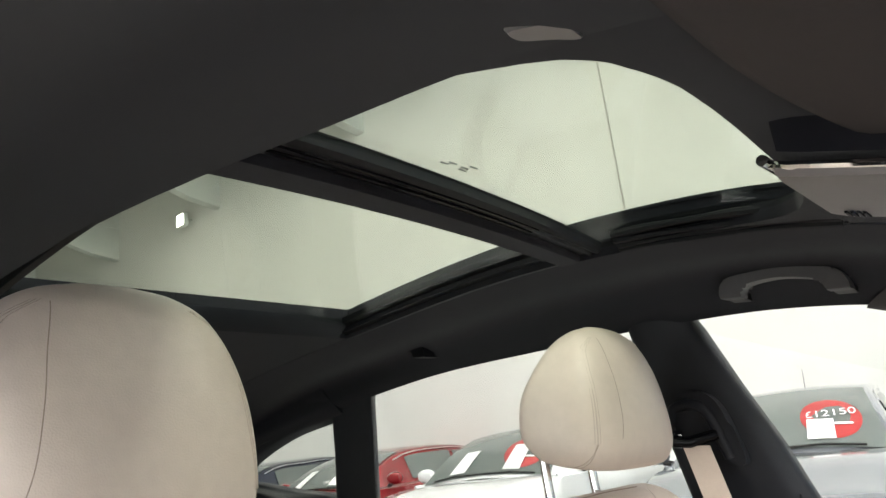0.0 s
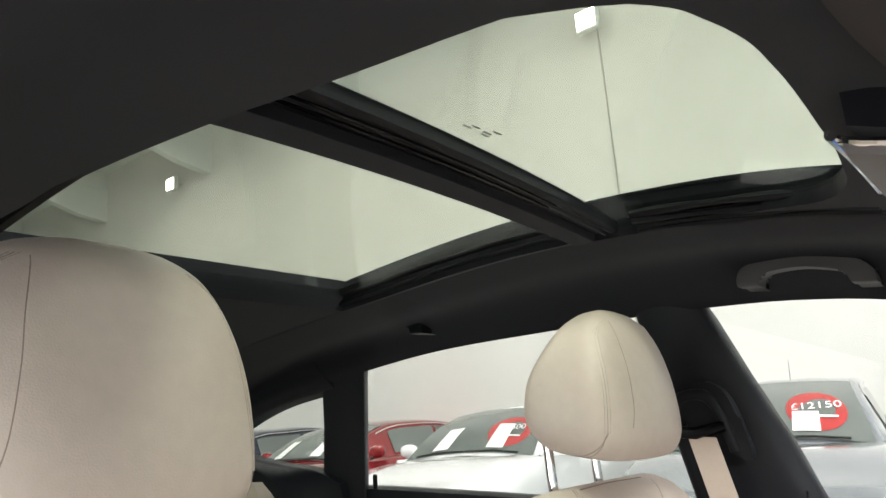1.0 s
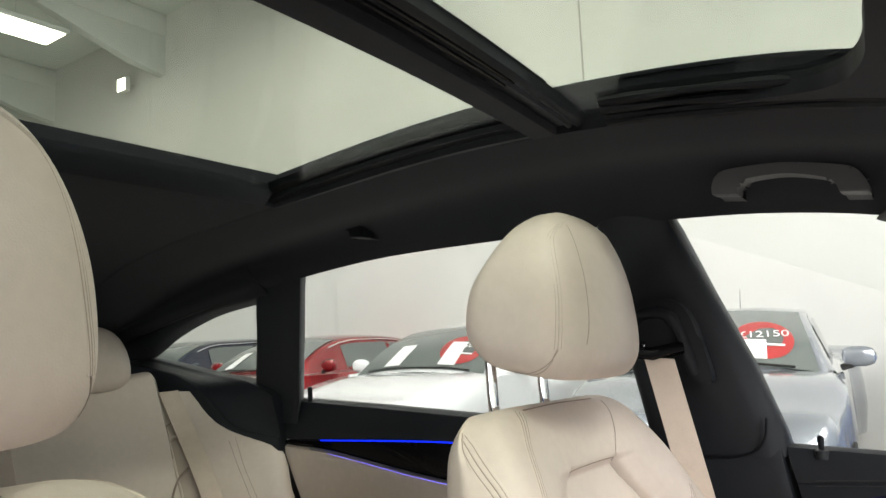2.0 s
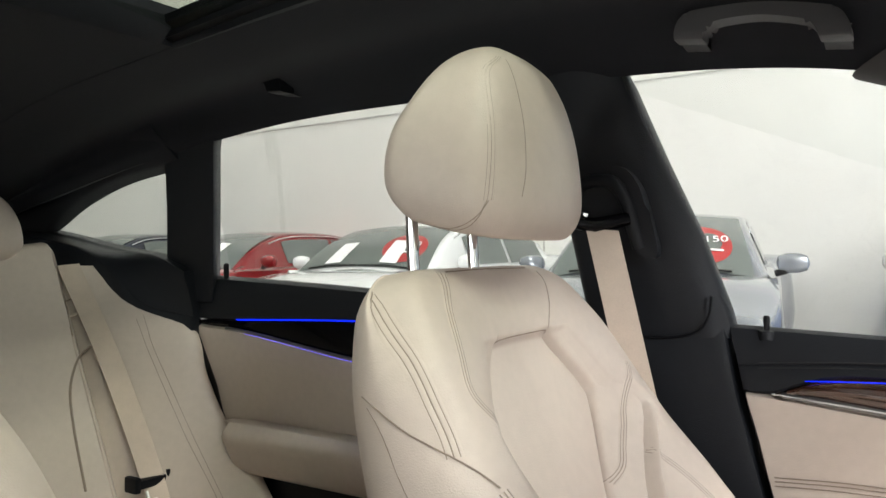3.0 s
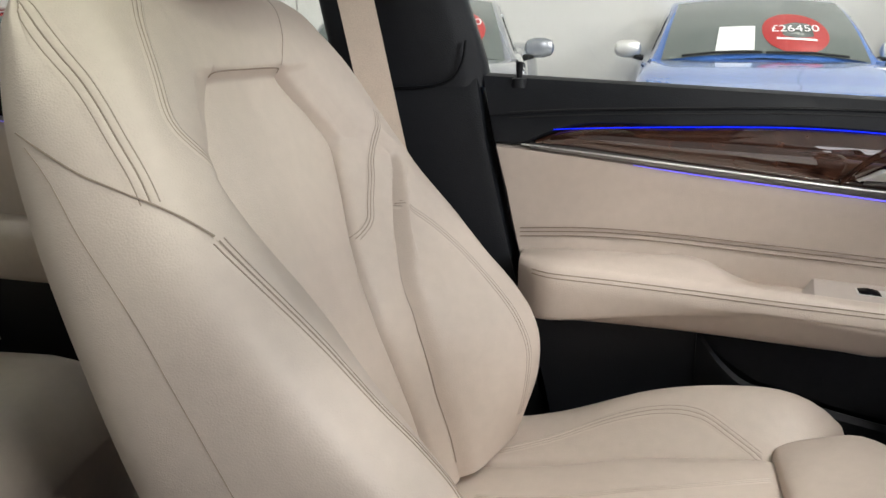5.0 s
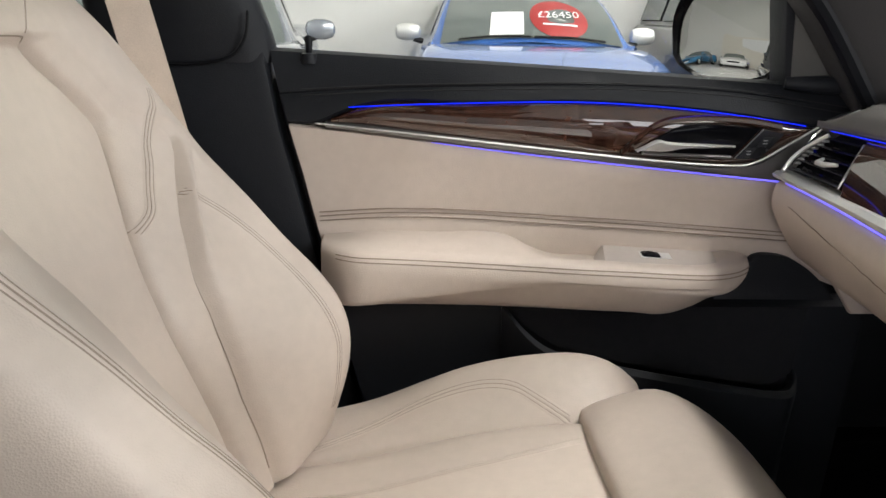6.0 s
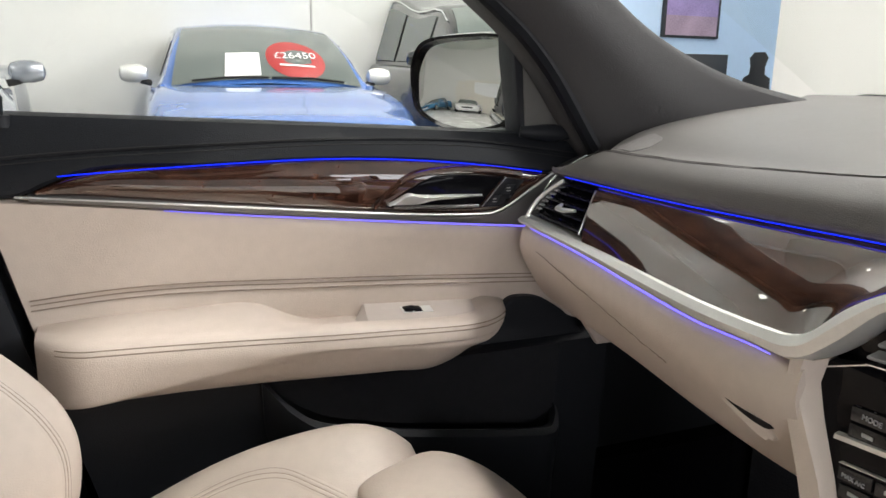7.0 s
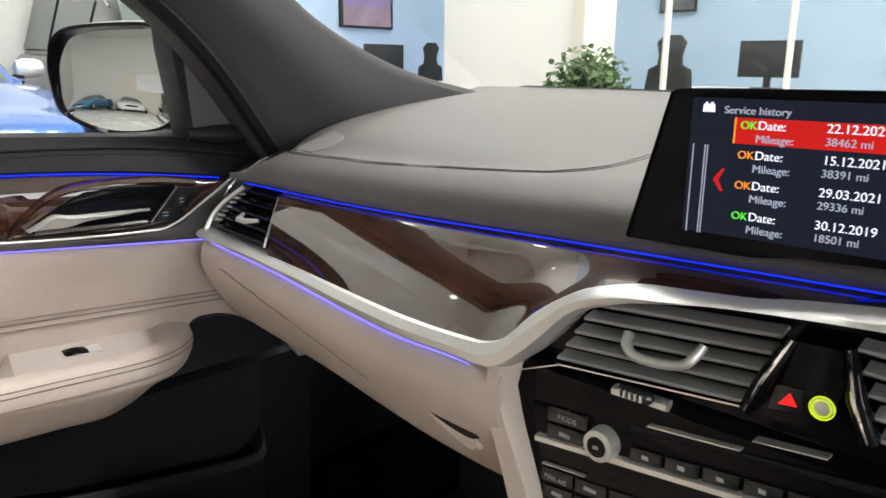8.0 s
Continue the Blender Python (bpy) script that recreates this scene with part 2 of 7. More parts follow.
# ---- the car: shell and roof ----
roof_z = C((-1.9, 1.30), (-1.45, 1.45), (-1.0, 1.505), (-0.5, 1.535), (-0.36, 1.53), (-0.03, 1.485), (0.12, 1.44), (0.22, 1.40))
rail_z = C((-1.9, 1.24), (-1.4, 1.345), (-1.2, 1.375), (-1.0, 1.397), (-0.7, 1.405), (-0.35, 1.402), (-0.2, 1.391), (0.0, 1.352), (0.25, 1.24), (0.4, 1.165), (0.55, 1.08))
rail_y = C((-1.9, 0.56), (-1.3, 0.61), (-0.7, 0.655), (-0.3, 0.665), (0.1, 0.655), (0.4, 0.68))


near_lip = C((-1.0, 0.388), (-0.84, 0.378), (-0.41, 0.334), (-0.25, 0.322), (0.0, 0.34), (0.2, 0.36))
far_lip = C((-1.0, 0.350), (-0.34, 0.375), (0.2, 0.375))


def lining(x, q, near=False):
    """The headliner's lower face at x; q from 0 at the roof's opening or centre to 1 at the window's top."""
    y0 = near_lip(x) if near else far_lip(x)
    zc, zr, yr = roof_z(x) - 0.035, rail_z(x), rail_y(x)
    pts = [(y0, zc), (0.45, zc - 0.015), (0.54, zc * 0.55 + zr * 0.45 + 0.012), (yr - 0.03, zr + 0.018), (yr, zr)]
    p = cr(pts, 16)[int(round(q * 16))]
    return (x, p[0], p[1])


head = thing("headliner", "anthracite cloth headliner over the cabin", "headliner", kind="structure")
for side in (1, -1):
    rows = []
    for x in np.linspace(-1.88, 0.2, 66):
        row = [lining(x, k / 16, side < 0) for k in range(17)]
        row += [(x, row[-1][1] + 0.03, row[-1][2] + 0.01), (x, 0.62, roof_z(x) - 0.03), (x, 0.362, roof_z(x) + 0.03)]
        rows.append([(p[0], p[1] * side, p[2]) for p in row])
    part("side_lining", loft(rows, True, True), CLOTH, head)


def lining_mid(name, x0, x1):
    rows = []
    for x in np.linspace(x0, x1, 24):
        z = roof_z(x)
        rows.append([(x, y, z - 0.035 + 0.012 * (1 - (y / 0.363) ** 2)) for y in np.linspace(-0.363, 0.363, 13)] + [(x, 0.363, z + 0.03), (x, -0.363, z + 0.03)])
    part(name, loft(rows, True, True), CLOTH, head)


lining_mid("rear_lining", -1.88, -0.985)
front_edge = C((-0.363, -0.31), (-0.350, -0.22), (-0.336, -0.14), (-0.322, -0.085), (-0.311, -0.038), (-0.294, -0.012), (-0.263, 0.003), (-0.227, 0.012), (-0.161, 0.014), (-0.081, 0.011), (0.0, 0.006), (0.08, 0.002), (0.15, -0.006), (0.21, -0.014), (0.25, -0.026), (0.29, -0.048), (0.32, -0.09), (0.336, -0.15), (0.350, -0.22), (0.363, -0.31))
rows = []
for y in np.linspace(-0.363, 0.363, 91):
    x0 = front_edge(y)
    row = [(x, y, roof_z(x) - 0.035 + 0.012 * (1 - (y / 0.363) ** 2)) for x in np.linspace(x0, 0.2, 12)]
    rows.append([(x0, y, roof_z(x0) - 0.006)] + row + [(0.2, y, roof_z(0.2) + 0.02)])
part("front_lining", loft(rows), CLOTH, head)
# rear end of the cabin: hatch
part("hatch_lining", loft([[(-1.86, -0.55, 1.28), (-1.86, 0.55, 1.28)], [(-2.2, -0.55, 1.02), (-2.2, 0.55, 1.02)], [(-2.25, -0.6, 0.6), (-2.25, 0.6, 0.6)], [(-2.3, -0.6, 0.6), (-2.3, 0.6, 0.6)], [(-2.25, -0.6, 1.05), (-2.25, 0.6, 1.05)], [(-1.88, -0.6, 1.33), (-1.88, 0.6, 1.33)]]), CLOTH, head)

roof = thing("panoramic_sunroof", "two-pane green tinted glass sunroof with black frame", "sunroof")


def roof_patch(x0, x1, y0, y1, dz, thick, nx=16, ny=8):
    top = [[(x, y, roof_z(x) + dz - 0.018 * (y / 0.35) ** 2) for y in np.linspace(y0, y1, ny + 1)] for x in np.linspace(x0, x1, nx + 1)]
    rows = [r + [(p[0], p[1], p[2] + thick) for p in r[::-1]] for r in top]
    return loft(rows, True, True)


for nm, x0, x1 in (("front_pane", -0.385, 0.03), ("rear_pane", -0.99, -0.39)):
    part(nm, roof_patch(x0, x1, -0.40, 0.40, 0.0, 0.005), ROOF_PANE, roof)


def bar_at(f, y, dz):
    """A place on the bar between the panes: f from 0 at the front pane to 1 at the rear one."""
    return ((-0.342 - 0.07 * y) * (1 - f) + (-0.433 - 0.045 * y) * f, y, roof_z(-0.385) - 0.020 + dz - 0.008 * (y / 0.33) ** 2)


span = np.linspace(-0.37, 0.37, 30)
part("crossbar", loft([[bar_at(f, y, dz) for f, dz in ((-0.02, 0.018), (0.0, 0.004), (0.05, 0.0), (0.10, -0.001), (0.20, 0.004), (0.24, 0.0), (0.29, 0.0), (0.33, 0.006), (0.50, 0.006), (0.54, 0.012), (0.54, 0.018))] for y in span], True, True), RUBBER, roof)
part("bar_panel", loft([[bar_at(f, y, dz) for f, dz in ((0.505, 0.010), (0.51, -0.003), (0.535, -0.006), (0.96, -0.006), (1.0, -0.002), (1.02, 0.018))] for y in span], True, True), CLOTH, roof)
for f in (0.124, 0.267):
    part("ridge", tube([bar_at(f, y, -0.001) for y in np.linspace(-0.32, 0.18, 20)], [0.0006 + 0.0026 * math.sin(math.pi * min(1, (k + 0.5) / 20 * 1.0)) ** 0.35 for k in range(20)], 8), GLOSS, roof)
bm = bmesh.new()
for k in range(170):
    x, y, z = bar_at(-0.035, -0.30 + 0.0032 * k, 0.0165)
    box(x - 0.001, x + 0.0016, y - 0.0009, y + 0.0009, z, z + 0.001, bm=bm)
part("dotted_edge", bm, RUBBER, roof, smooth=False)
ETCH = mat("grey_etched_print", (0.16, 0.18, 0.17), 0.8, var=0.1)
for pane_x, y0 in ((-0.292, -0.105), (-0.298, -0.112), (-0.286, -0.075), (-0.294, -0.082), (-0.300, -0.078), (-0.93, -0.16), (-0.935, -0.13)):
    part("etched_mark", box(pane_x - 0.0012, pane_x + 0.0012, y0, y0 + 0.014, roof_z(pane_x) - 0.0035, roof_z(pane_x) - 0.0030), ETCH, roof, smooth=False)
for side in (1, -1):
    for nm, x0, x1 in (("rear_frame", -0.985, -0.43), ("front_frame", -0.33, 0.0)):
        rows = []
        yi = (0.312 if nm == "rear_frame" else 0.324) if side > 0 else 0.335
        for x in np.linspace(x0, x1, 14):
            z = roof_z(x)
            rows.append([(x, side * y, z + dz) for y, dz in ((yi, -0.002), (yi + 0.005, -0.012), (yi + 0.022, -0.016), (yi + 0.024, -0.024), (0.352, -0.026), (0.356, -0.036), (0.366, -0.036), (0.366, 0.0))])
        part(nm, loft(rows, True, True), RUBBER, roof)
for k, (fy, dz, sag) in enumerate(((0.330, -0.014, 0.001), (0.338, -0.022, 0.004), (0.347, -0.029, 0.002), (0.355, -0.035, 0.003))):
    part("blind_pleat", tube([(x, fy + 0.003 * math.sin(9 * x + k * 2.1), roof_z(x) + dz - sag * math.sin(math.pi * (x + 0.325) / 0.32)) for x in np.linspace(-0.325, -0.005, 18)], [0.0058 + 0.0014 * math.sin(7 * q + k) for q in range(18)], 8), RUBBER, roof)
part("rear_edge", loft([[(x, y, roof_z(x) + dz) for y in np.linspace(-0.33, 0.33, 9)] for x, dz in ((-0.952, -0.002), (-0.957, -0.014), (-0.985, -0.034), (-0.992, -0.03), (-0.992, 0.0))]), DARK, roof)

# ---- the car: body under and round the cabin ----
BODY = mat("dark_grey_metallic_paint", (0.03, 0.032, 0.036), 0.3, metal=0.5, coat=1.0, var=0.03)
shell = thing("car_shell", "dark outer body shell of the car", "car body", kind="structure")
part("floor_pan", box(-2.2, 1.1, -0.74, 0.74, 0.25, 0.30), CARPET, shell)
part("bulkhead", box(0.95, 1.0, -0.74, 0.74, 0.30, 1.0), CARPET, shell)
part("left_sill", box(-2.2, 1.1, 0.76, 0.86, 0.2, 0.45, 0.02), GLOSS, shell)
part("right_sill", box(-2.2, 1.1, -0.86, -0.74, 0.2, 0.45, 0.02), GLOSS, shell)
part("left_skin", loft([[(x, 0.80 + dy, z) for x in np.linspace(-2.2, 1.0, 8)] for z, dy in ((0.40, 0.03), (0.6, 0.06), (0.85, 0.06), (1.0, 0.0), (0.99, -0.02), (0.42, 0.0))]), BODY, shell)
part("right_skin", loft([[(x, -0.80 - dy, z) for x in np.linspace(-2.2, -0.45, 8)] for z, dy in ((0.40, 0.03), (0.6, 0.06), (0.85, 0.06), (1.0, 0.0), (0.99, -0.02), (0.42, 0.0))]), BODY, shell)
part("centre_tunnel", box(-1.0, 0.42, -0.13, 0.13, 0.30, 0.52, 0.02), DARK, shell)
part("roof_skin", loft([[(x, y, roof_z(x) + 0.03 - 0.03 * (y / 0.6) ** 4 * 1.5) for y in np.linspace(-0.62, -0.36, 4)] for x in np.linspace(-1.9, 0.2, 20)]), GLOSS, shell)
part("roof_skin", loft([[(x, y, roof_z(x) + 0.03 - 0.03 * (y / 0.6) ** 4 * 1.5) for y in np.linspace(0.36, 0.62, 4)] for x in np.linspace(-1.9, 0.2, 20)]), GLOSS, shell)

rows = []
for t in np.linspace(0, 1, 18):
    x = 1.0 + 1.12 * t
    w, z = 0.80 - 0.12 * t**2, 0.985 - 0.05 * t - 0.17 * t**3
    rows.append([(x, y * w, z - 0.05 * abs(y) ** 3 + 0.012 * math.exp(-((abs(y) - 0.6) / 0.1) ** 2)) for y in np.linspace(-1, 1, 21)] + [(x, w, 0.72), (x, -w, 0.72)])
part("bonnet", loft(rows, True, True), BODY, shell)
for sg in (1, -1):
    part("front_wing", loft([[(x, sg * (0.80 + dy - 0.14 * max(0, (x - 1.0) / 1.15) ** 3), z - 0.1 * max(0, (x - 1.0) / 1.15) ** 3) for x in np.linspace(1.0, 2.12, 12)] for z, dy in ((0.25, 0.0), (0.40, 0.03), (0.6, 0.06), (0.85, 0.06), (0.93, 0.0), (0.90, -0.03), (0.27, -0.03))], True), BODY, shell)
    for wx in (1.42, -1.62):
        wh = part("wheel", tube([(wx, sg * q, 0.345) for q in (0.66, 0.68, 0.86, 0.875)], [0.31, 0.345, 0.345, 0.31], 30), RUBBER, shell)
        part("rim", tube([(wx, sg * q, 0.345) for q in (0.86, 0.882)], [0.25, 0.23], 24), SATIN, wh)
part("front_bumper", loft([[(x, y, z) for y, x in [(q * 0.72, 2.13 + 0.10 * (1 - q * q)) for q in np.linspace(-1, 1, 17)]] for z, x in ((0.22, 0), (0.40, 0), (0.62, 0), (0.74, 0))] + [[(2.05, q * 0.70, 0.74) for q in np.linspace(-1, 1, 17)], [(2.05, q * 0.70, 0.22) for q in np.linspace(-1, 1, 17)]]), BODY, shell)
part("rear_bumper", loft([[(-2.30 - 0.28 * (1 - 0.5 * q * q) + dx, q * 0.76, z) for q in np.linspace(-1, 1, 17)] for z, dx in ((0.24, 0.02), (0.42, 0.0), (0.70, 0.0), (0.98, 0.06), (1.06, 0.20), (1.06, 0.34), (0.24, 0.34))]), BODY, shell)

# ---- seats ----
REC = math.atan(0.39)


insert_far = L((0.0, 0.064), (0.09, 0.064), (0.15, 0.058), (0.194, 0.056), (0.255, 0.065), (0.300, 0.082), (0.365, 0.119), (0.402, 0.136), (0.412, 0.134), (0.461, 0.099), (0.495, 0.069), (0.60, 0.069))
insert_near = insert_far


insert_out = C((0.0, 0.004), (0.15, 0.012), (0.30, 0.010), (0.44, 0.005), (0.488, 0.002), (0.493, 0.003), (0.501, 0.013), (0.506, 0.0142), (0.54, 0.012), (0.62, 0.004))


fold_u = C((0.40, 0.215), (0.368, 0.192), (0.334, 0.166), (0.285, 0.128), (0.239, 0.107), (0.182, 0.096), (0.101, 0.092), (0.03, 0.093))


def insert_half(v, sg):
    return insert_far(v) if sg > 0 else insert_near(v)


def seat_section(v, sg=1):
    """Half outline of the backrest at height v along it: (across, forward) from the middle of the front round to the middle of the back."""
    a = insert_half(v, sg)
    wb = C((-0.06, 0.05), (0.0, 0.095), (0.04, 0.124), (0.09, 0.143), (0.125, 0.143), (0.168, 0.131), (0.21, 0.114), (0.27, 0.094), (0.363, 0.062), (0.416, 0.050), (0.50, 0.032), (0.566, 0.012), (0.62, 0.0))(v)
    c = C((0.0, 0.245), (0.10, 0.262), (0.30, 0.270), (0.42, 0.262), (0.50, 0.248), (0.56, 0.226), (0.62, 0.195))(v)
    dep = C((0.0, 0.115), (0.3, 0.11), (0.55, 0.09), (0.62, 0.075))(v)
    ins = insert_out(v)
    g = min(max((0.503 - v) / 0.012, 0), 1)
    mu, mw = 0.5 * a + 0.5 * (c - 0.065), 0.62 * wb + 0.006
    g2 = min(max((0.385 - v) / 0.06, 0), 1) if sg > 0 else 0.0
    g3 = min(max((0.41 - v) / 0.04, 0), 1) if sg > 0 else 0.0
    uv = fold_u(v) * g3 + (a + 0.45 * (mu - a) + 0.004) * (1 - g3)
    m2 = max(mu, uv + 0.018)
    mw, mu = mw + (wb - mw) * min(1.0, (m2 - mu) / max(c - 0.070 - mu, 0.02)), m2
    crest = max(c - 0.070, mu + 0.012)

    def rise(u):
        firm = ins + 0.009 + (mw - ins - 0.009) * max(0.0, (u - a - 0.007) / (mu - a - 0.007)) ** (1.0 + 0.3 * g2)
        return firm * g + (ins + (mw - ins) * (u / mu) ** 2) * (1 - g)

    calm = [(f * a, ins + (mw - ins) * (f * a / mu) ** 2) for f in (0.0, 0.55, 0.93, 1.0, 1.07)]
    edge = [(0, ins), (a * 0.55, ins + 0.002), (a * 0.93, ins), (a, ins - 0.007), (a + 0.007, ins + 0.009)]
    pts = [(p[0] * g + q[0] * (1 - g), p[1] * g + q[1] * (1 - g)) for p, q in zip(edge, calm)] + [(uv - 0.006, rise(uv - 0.006)), (uv, rise(uv) - 0.006 * g2), (uv + 0.007, rise(uv + 0.007) + 0.009 * g2), (mu, mw), (crest, wb), (max(c - 0.034, crest + 0.012), wb - 0.004), (c - 0.006, wb - 0.034), (c, -0.03), (c - 0.02, -dep + 0.03), (c - 0.07, -dep + 0.004), (c * 0.4, -dep), (0, -dep)]
    return cr(pts, 8 * (len(pts) - 1))


VTOP = 0.598


def seat_rows(sg):
    rows = []
    for v in np.concatenate([np.linspace(-0.02, 0.478, 96), np.linspace(0.484, 0.510, 14), np.linspace(0.517, VTOP - 0.045, 6)]):
        rows.append((v, seat_section(v, sg)))
    for k in range(1, 9):
        tau = k / 8 * math.pi / 2
        v = VTOP - 0.045 + 0.045 * math.sin(tau)
        s = seat_section(v, sg).copy()
        mid = -0.035
        f = max(math.cos(tau), 0.0)
        s[:, 1] = mid + (s[:, 1] - mid) * (0.25 + 0.75 * f)
        s[:, 0] = s[:, 0] - np.sign(s[:, 0]) * 0.045 * (1 - f) * np.clip(s[:, 0] / 0.2, 0, 1)
        rows.append((v, s))
    return rows


def seat_space(u, v, w):
    """From the backrest's own space (across, up along it, forward) to the seat's: x ahead, y left, z up; the origin is the hip point."""
    return Vector((-v * math.sin(REC) + w * math.cos(REC), u, v * math.cos(REC) + w * math.sin(REC)))


SEAT_ROWS = {1: seat_rows(1), -1: seat_rows(-1)}
SEAT_FRONT = {sg: [(v, q[:98]) for v, q in SEAT_ROWS[sg]] for sg in (1, -1)}


def back_w(u, v):
    """Forward offset of the backrest's front face."""
    front = SEAT_FRONT[1 if u >= 0 else -1]
    vs = [r[0] for r in front]
    i = min(max(int(np.searchsorted(vs, v)) - 1, 0), len(vs) - 2)
    out = []
    for k in (i, i + 1):
        s = front[k][1]
        top = int(np.argmax(s[:, 0])) + 1
        out.append(np.interp(abs(u), s[:top, 0], s[:top, 1]))
    f = min(max((v - vs[i]) / (vs[i + 1] - vs[i]), 0), 1)
    return out[0] * (1 - f) + out[1] * f


def back_edge(u, v):
    """How far the backrest reaches to the side at height v."""
    front = SEAT_FRONT[1 if u >= 0 else -1]
    return float(np.interp(v, [r[0] for r in front], [r[1][:, 0].max() for r in front]))


def back_seam(pts, lift=0.0003, n=30, off=0.0):
    line = cr(pts, n)
    out = []
    for i, (u, v) in enumerate(line):
        d = line[min(i + 1, n)] - line[max(i - 1, 0)]
        d = d / (np.hypot(*d) + 1e-9)
        u2, v2 = u - d[1] * off, v + d[0] * off
        edge_ = back_edge(u2, v2) - 0.004
        u2 = math.copysign(min(abs(u2), edge_), u2)
        out.append(seat_space(u2, v2, back_w(u2, v2) + lift))
    return out


WELT = ((-0.0105, -0.0008), (-0.0080, 0.0003), (-0.0058, 0.0008), (-0.0050, 0.0001), (-0.0042, 0.0009), (-0.0022, 0.0013), (-0.0007, 0.0007), (0.0, -0.0006), (0.0007, 0.0007), (0.0022, 0.0013), (0.0042, 0.0009), (0.0050, 0.0001), (0.0058, 0.0008), (0.0080, 0.0003), (0.0105, -0.0008))


def welt(line_at, parent, name, wide=1.0, thread=1.0):
    """A padded seam: line_at(off, lift) gives the line moved sideways and outwards; two stitched rows lie beside a sunk joint."""
    w = part(name, loft([line_at(o * wide, h) for o, h in WELT]), LEATHER, parent)
    bm = bmesh.new()
    tube(line_at(0.0, 0.0001 + 0.0009 * (thread - 1)), 0.00055 * thread, 5, bm)
    part("joint", bm, LEATHER_SEAM, w)
    bm = bmesh.new()
    for o in (-0.0050 * wide, 0.0050 * wide):
        tube(line_at(o, 0.0003 + 0.0006 * (thread - 1)), 0.0004 * thread, 5, bm)
    part("stitching", bm, LEATHER_SEAM, w)
    return w


def headrest_mesh():
    rows = []
    prof = cr([(0.0, 0.104, 0.048, -0.034), (0.007, 0.128, 0.070, -0.056), (0.040, 0.1415, 0.087, -0.078), (0.10, 0.138, 0.084, -0.073), (0.15, 0.121, 0.073, -0.050), (0.188, 0.096, 0.056, -0.026), (0.208, 0.066, 0.036, -0.004), (0.2165, 0.030, 0.022, 0.008)], 40)
    for h, wdt, f, b in prof:
        ring = []
        for k in range(40):
            t = 2 * math.pi * k / 40
            cx, sx = math.cos(t), math.sin(t)
            e = 2 / 3.8
            u = wdt * math.copysign(abs(cx) ** e, cx)
            w = math.copysign(abs(sx) ** e, sx)
            mid = (f + b) / 2
            x = mid + w * (f - b) / 2 - 0.012 * (u / 0.12) ** 2
            ring.append((x, u, h - 0.22 * x * (1 - h / 0.214)))
        rows.append(ring)
    return rows


def headrest_front(u, h, rows):
    best = None
    for a, b in zip(rows, rows[1:]):
        if a[10][2] <= h <= b[10][2]:
            f = (h - a[10][2]) / (b[10][2] - a[10][2] + 1e-9)
            pa = sorted(((p[1], p[0]) for p in a[:21]))
            pb = sorted(((p[1], p[0]) for p in b[:21]))
            xa = np.interp(u, [q[0] for q in pa], [q[1] for q in pa])
            xb = np.interp(u, [q[0] for q in pb], [q[1] for q in pb])
            best = xa * (1 - f) + xb * f
    return best if best is not None else 0.0


def ribbon(line, width, bm=None):
    """Thin raised cord along a line."""
    return tube(line, width, 5, bm)


def cushion_mesh(x0, x1, half, z0, bol, front_round=0.05):
    """The seat's cushion: rings across, from the back to the front; bol is the height of the side bolsters."""
    rows = []
    n = 30
    for k in range(n + 1):
        x = x0 + (x1 - x0) * k / n
        t = k / n
        hw = half * (0.93 + 0.07 * math.sin(min(t * 1.4, 1) * math.pi / 2))
        end = max(0.0, (t - 0.80) / 0.20)
        drop = 0.075 * (1 - math.sqrt(max(0, 1 - end * end)))
        b = C((0.0, 0.012), (0.35, 0.022), (0.55, 0.045), (0.75, 0.052), (0.9, 0.05), (1.0, 0.045))(t)
        zc = z0 + C((0.0, -0.035), (0.35, -0.008), (0.55, 0.018), (0.75, 0.032), (1.0, 0.034))(t) - drop
        pts = [(0, zc), (hw * 0.30, zc), (hw * 0.52, zc + 0.004), (hw * 0.56, zc - 0.003), (hw * 0.60, zc + 0.008), (hw * 0.80, zc + b), (hw * 0.93, zc + b * 0.92), (hw, zc + b * 0.3), (hw * 0.99, zc - 0.10), (hw * 0.85, zc - 0.145), (0, zc - 0.15)]
        half_row = cr(pts, 34)
        rows.append([(x, p[0], p[1]) for p in half_row] + [(x, -p[0], p[1]) for p in half_row[-2:0:-1]])
    return rows


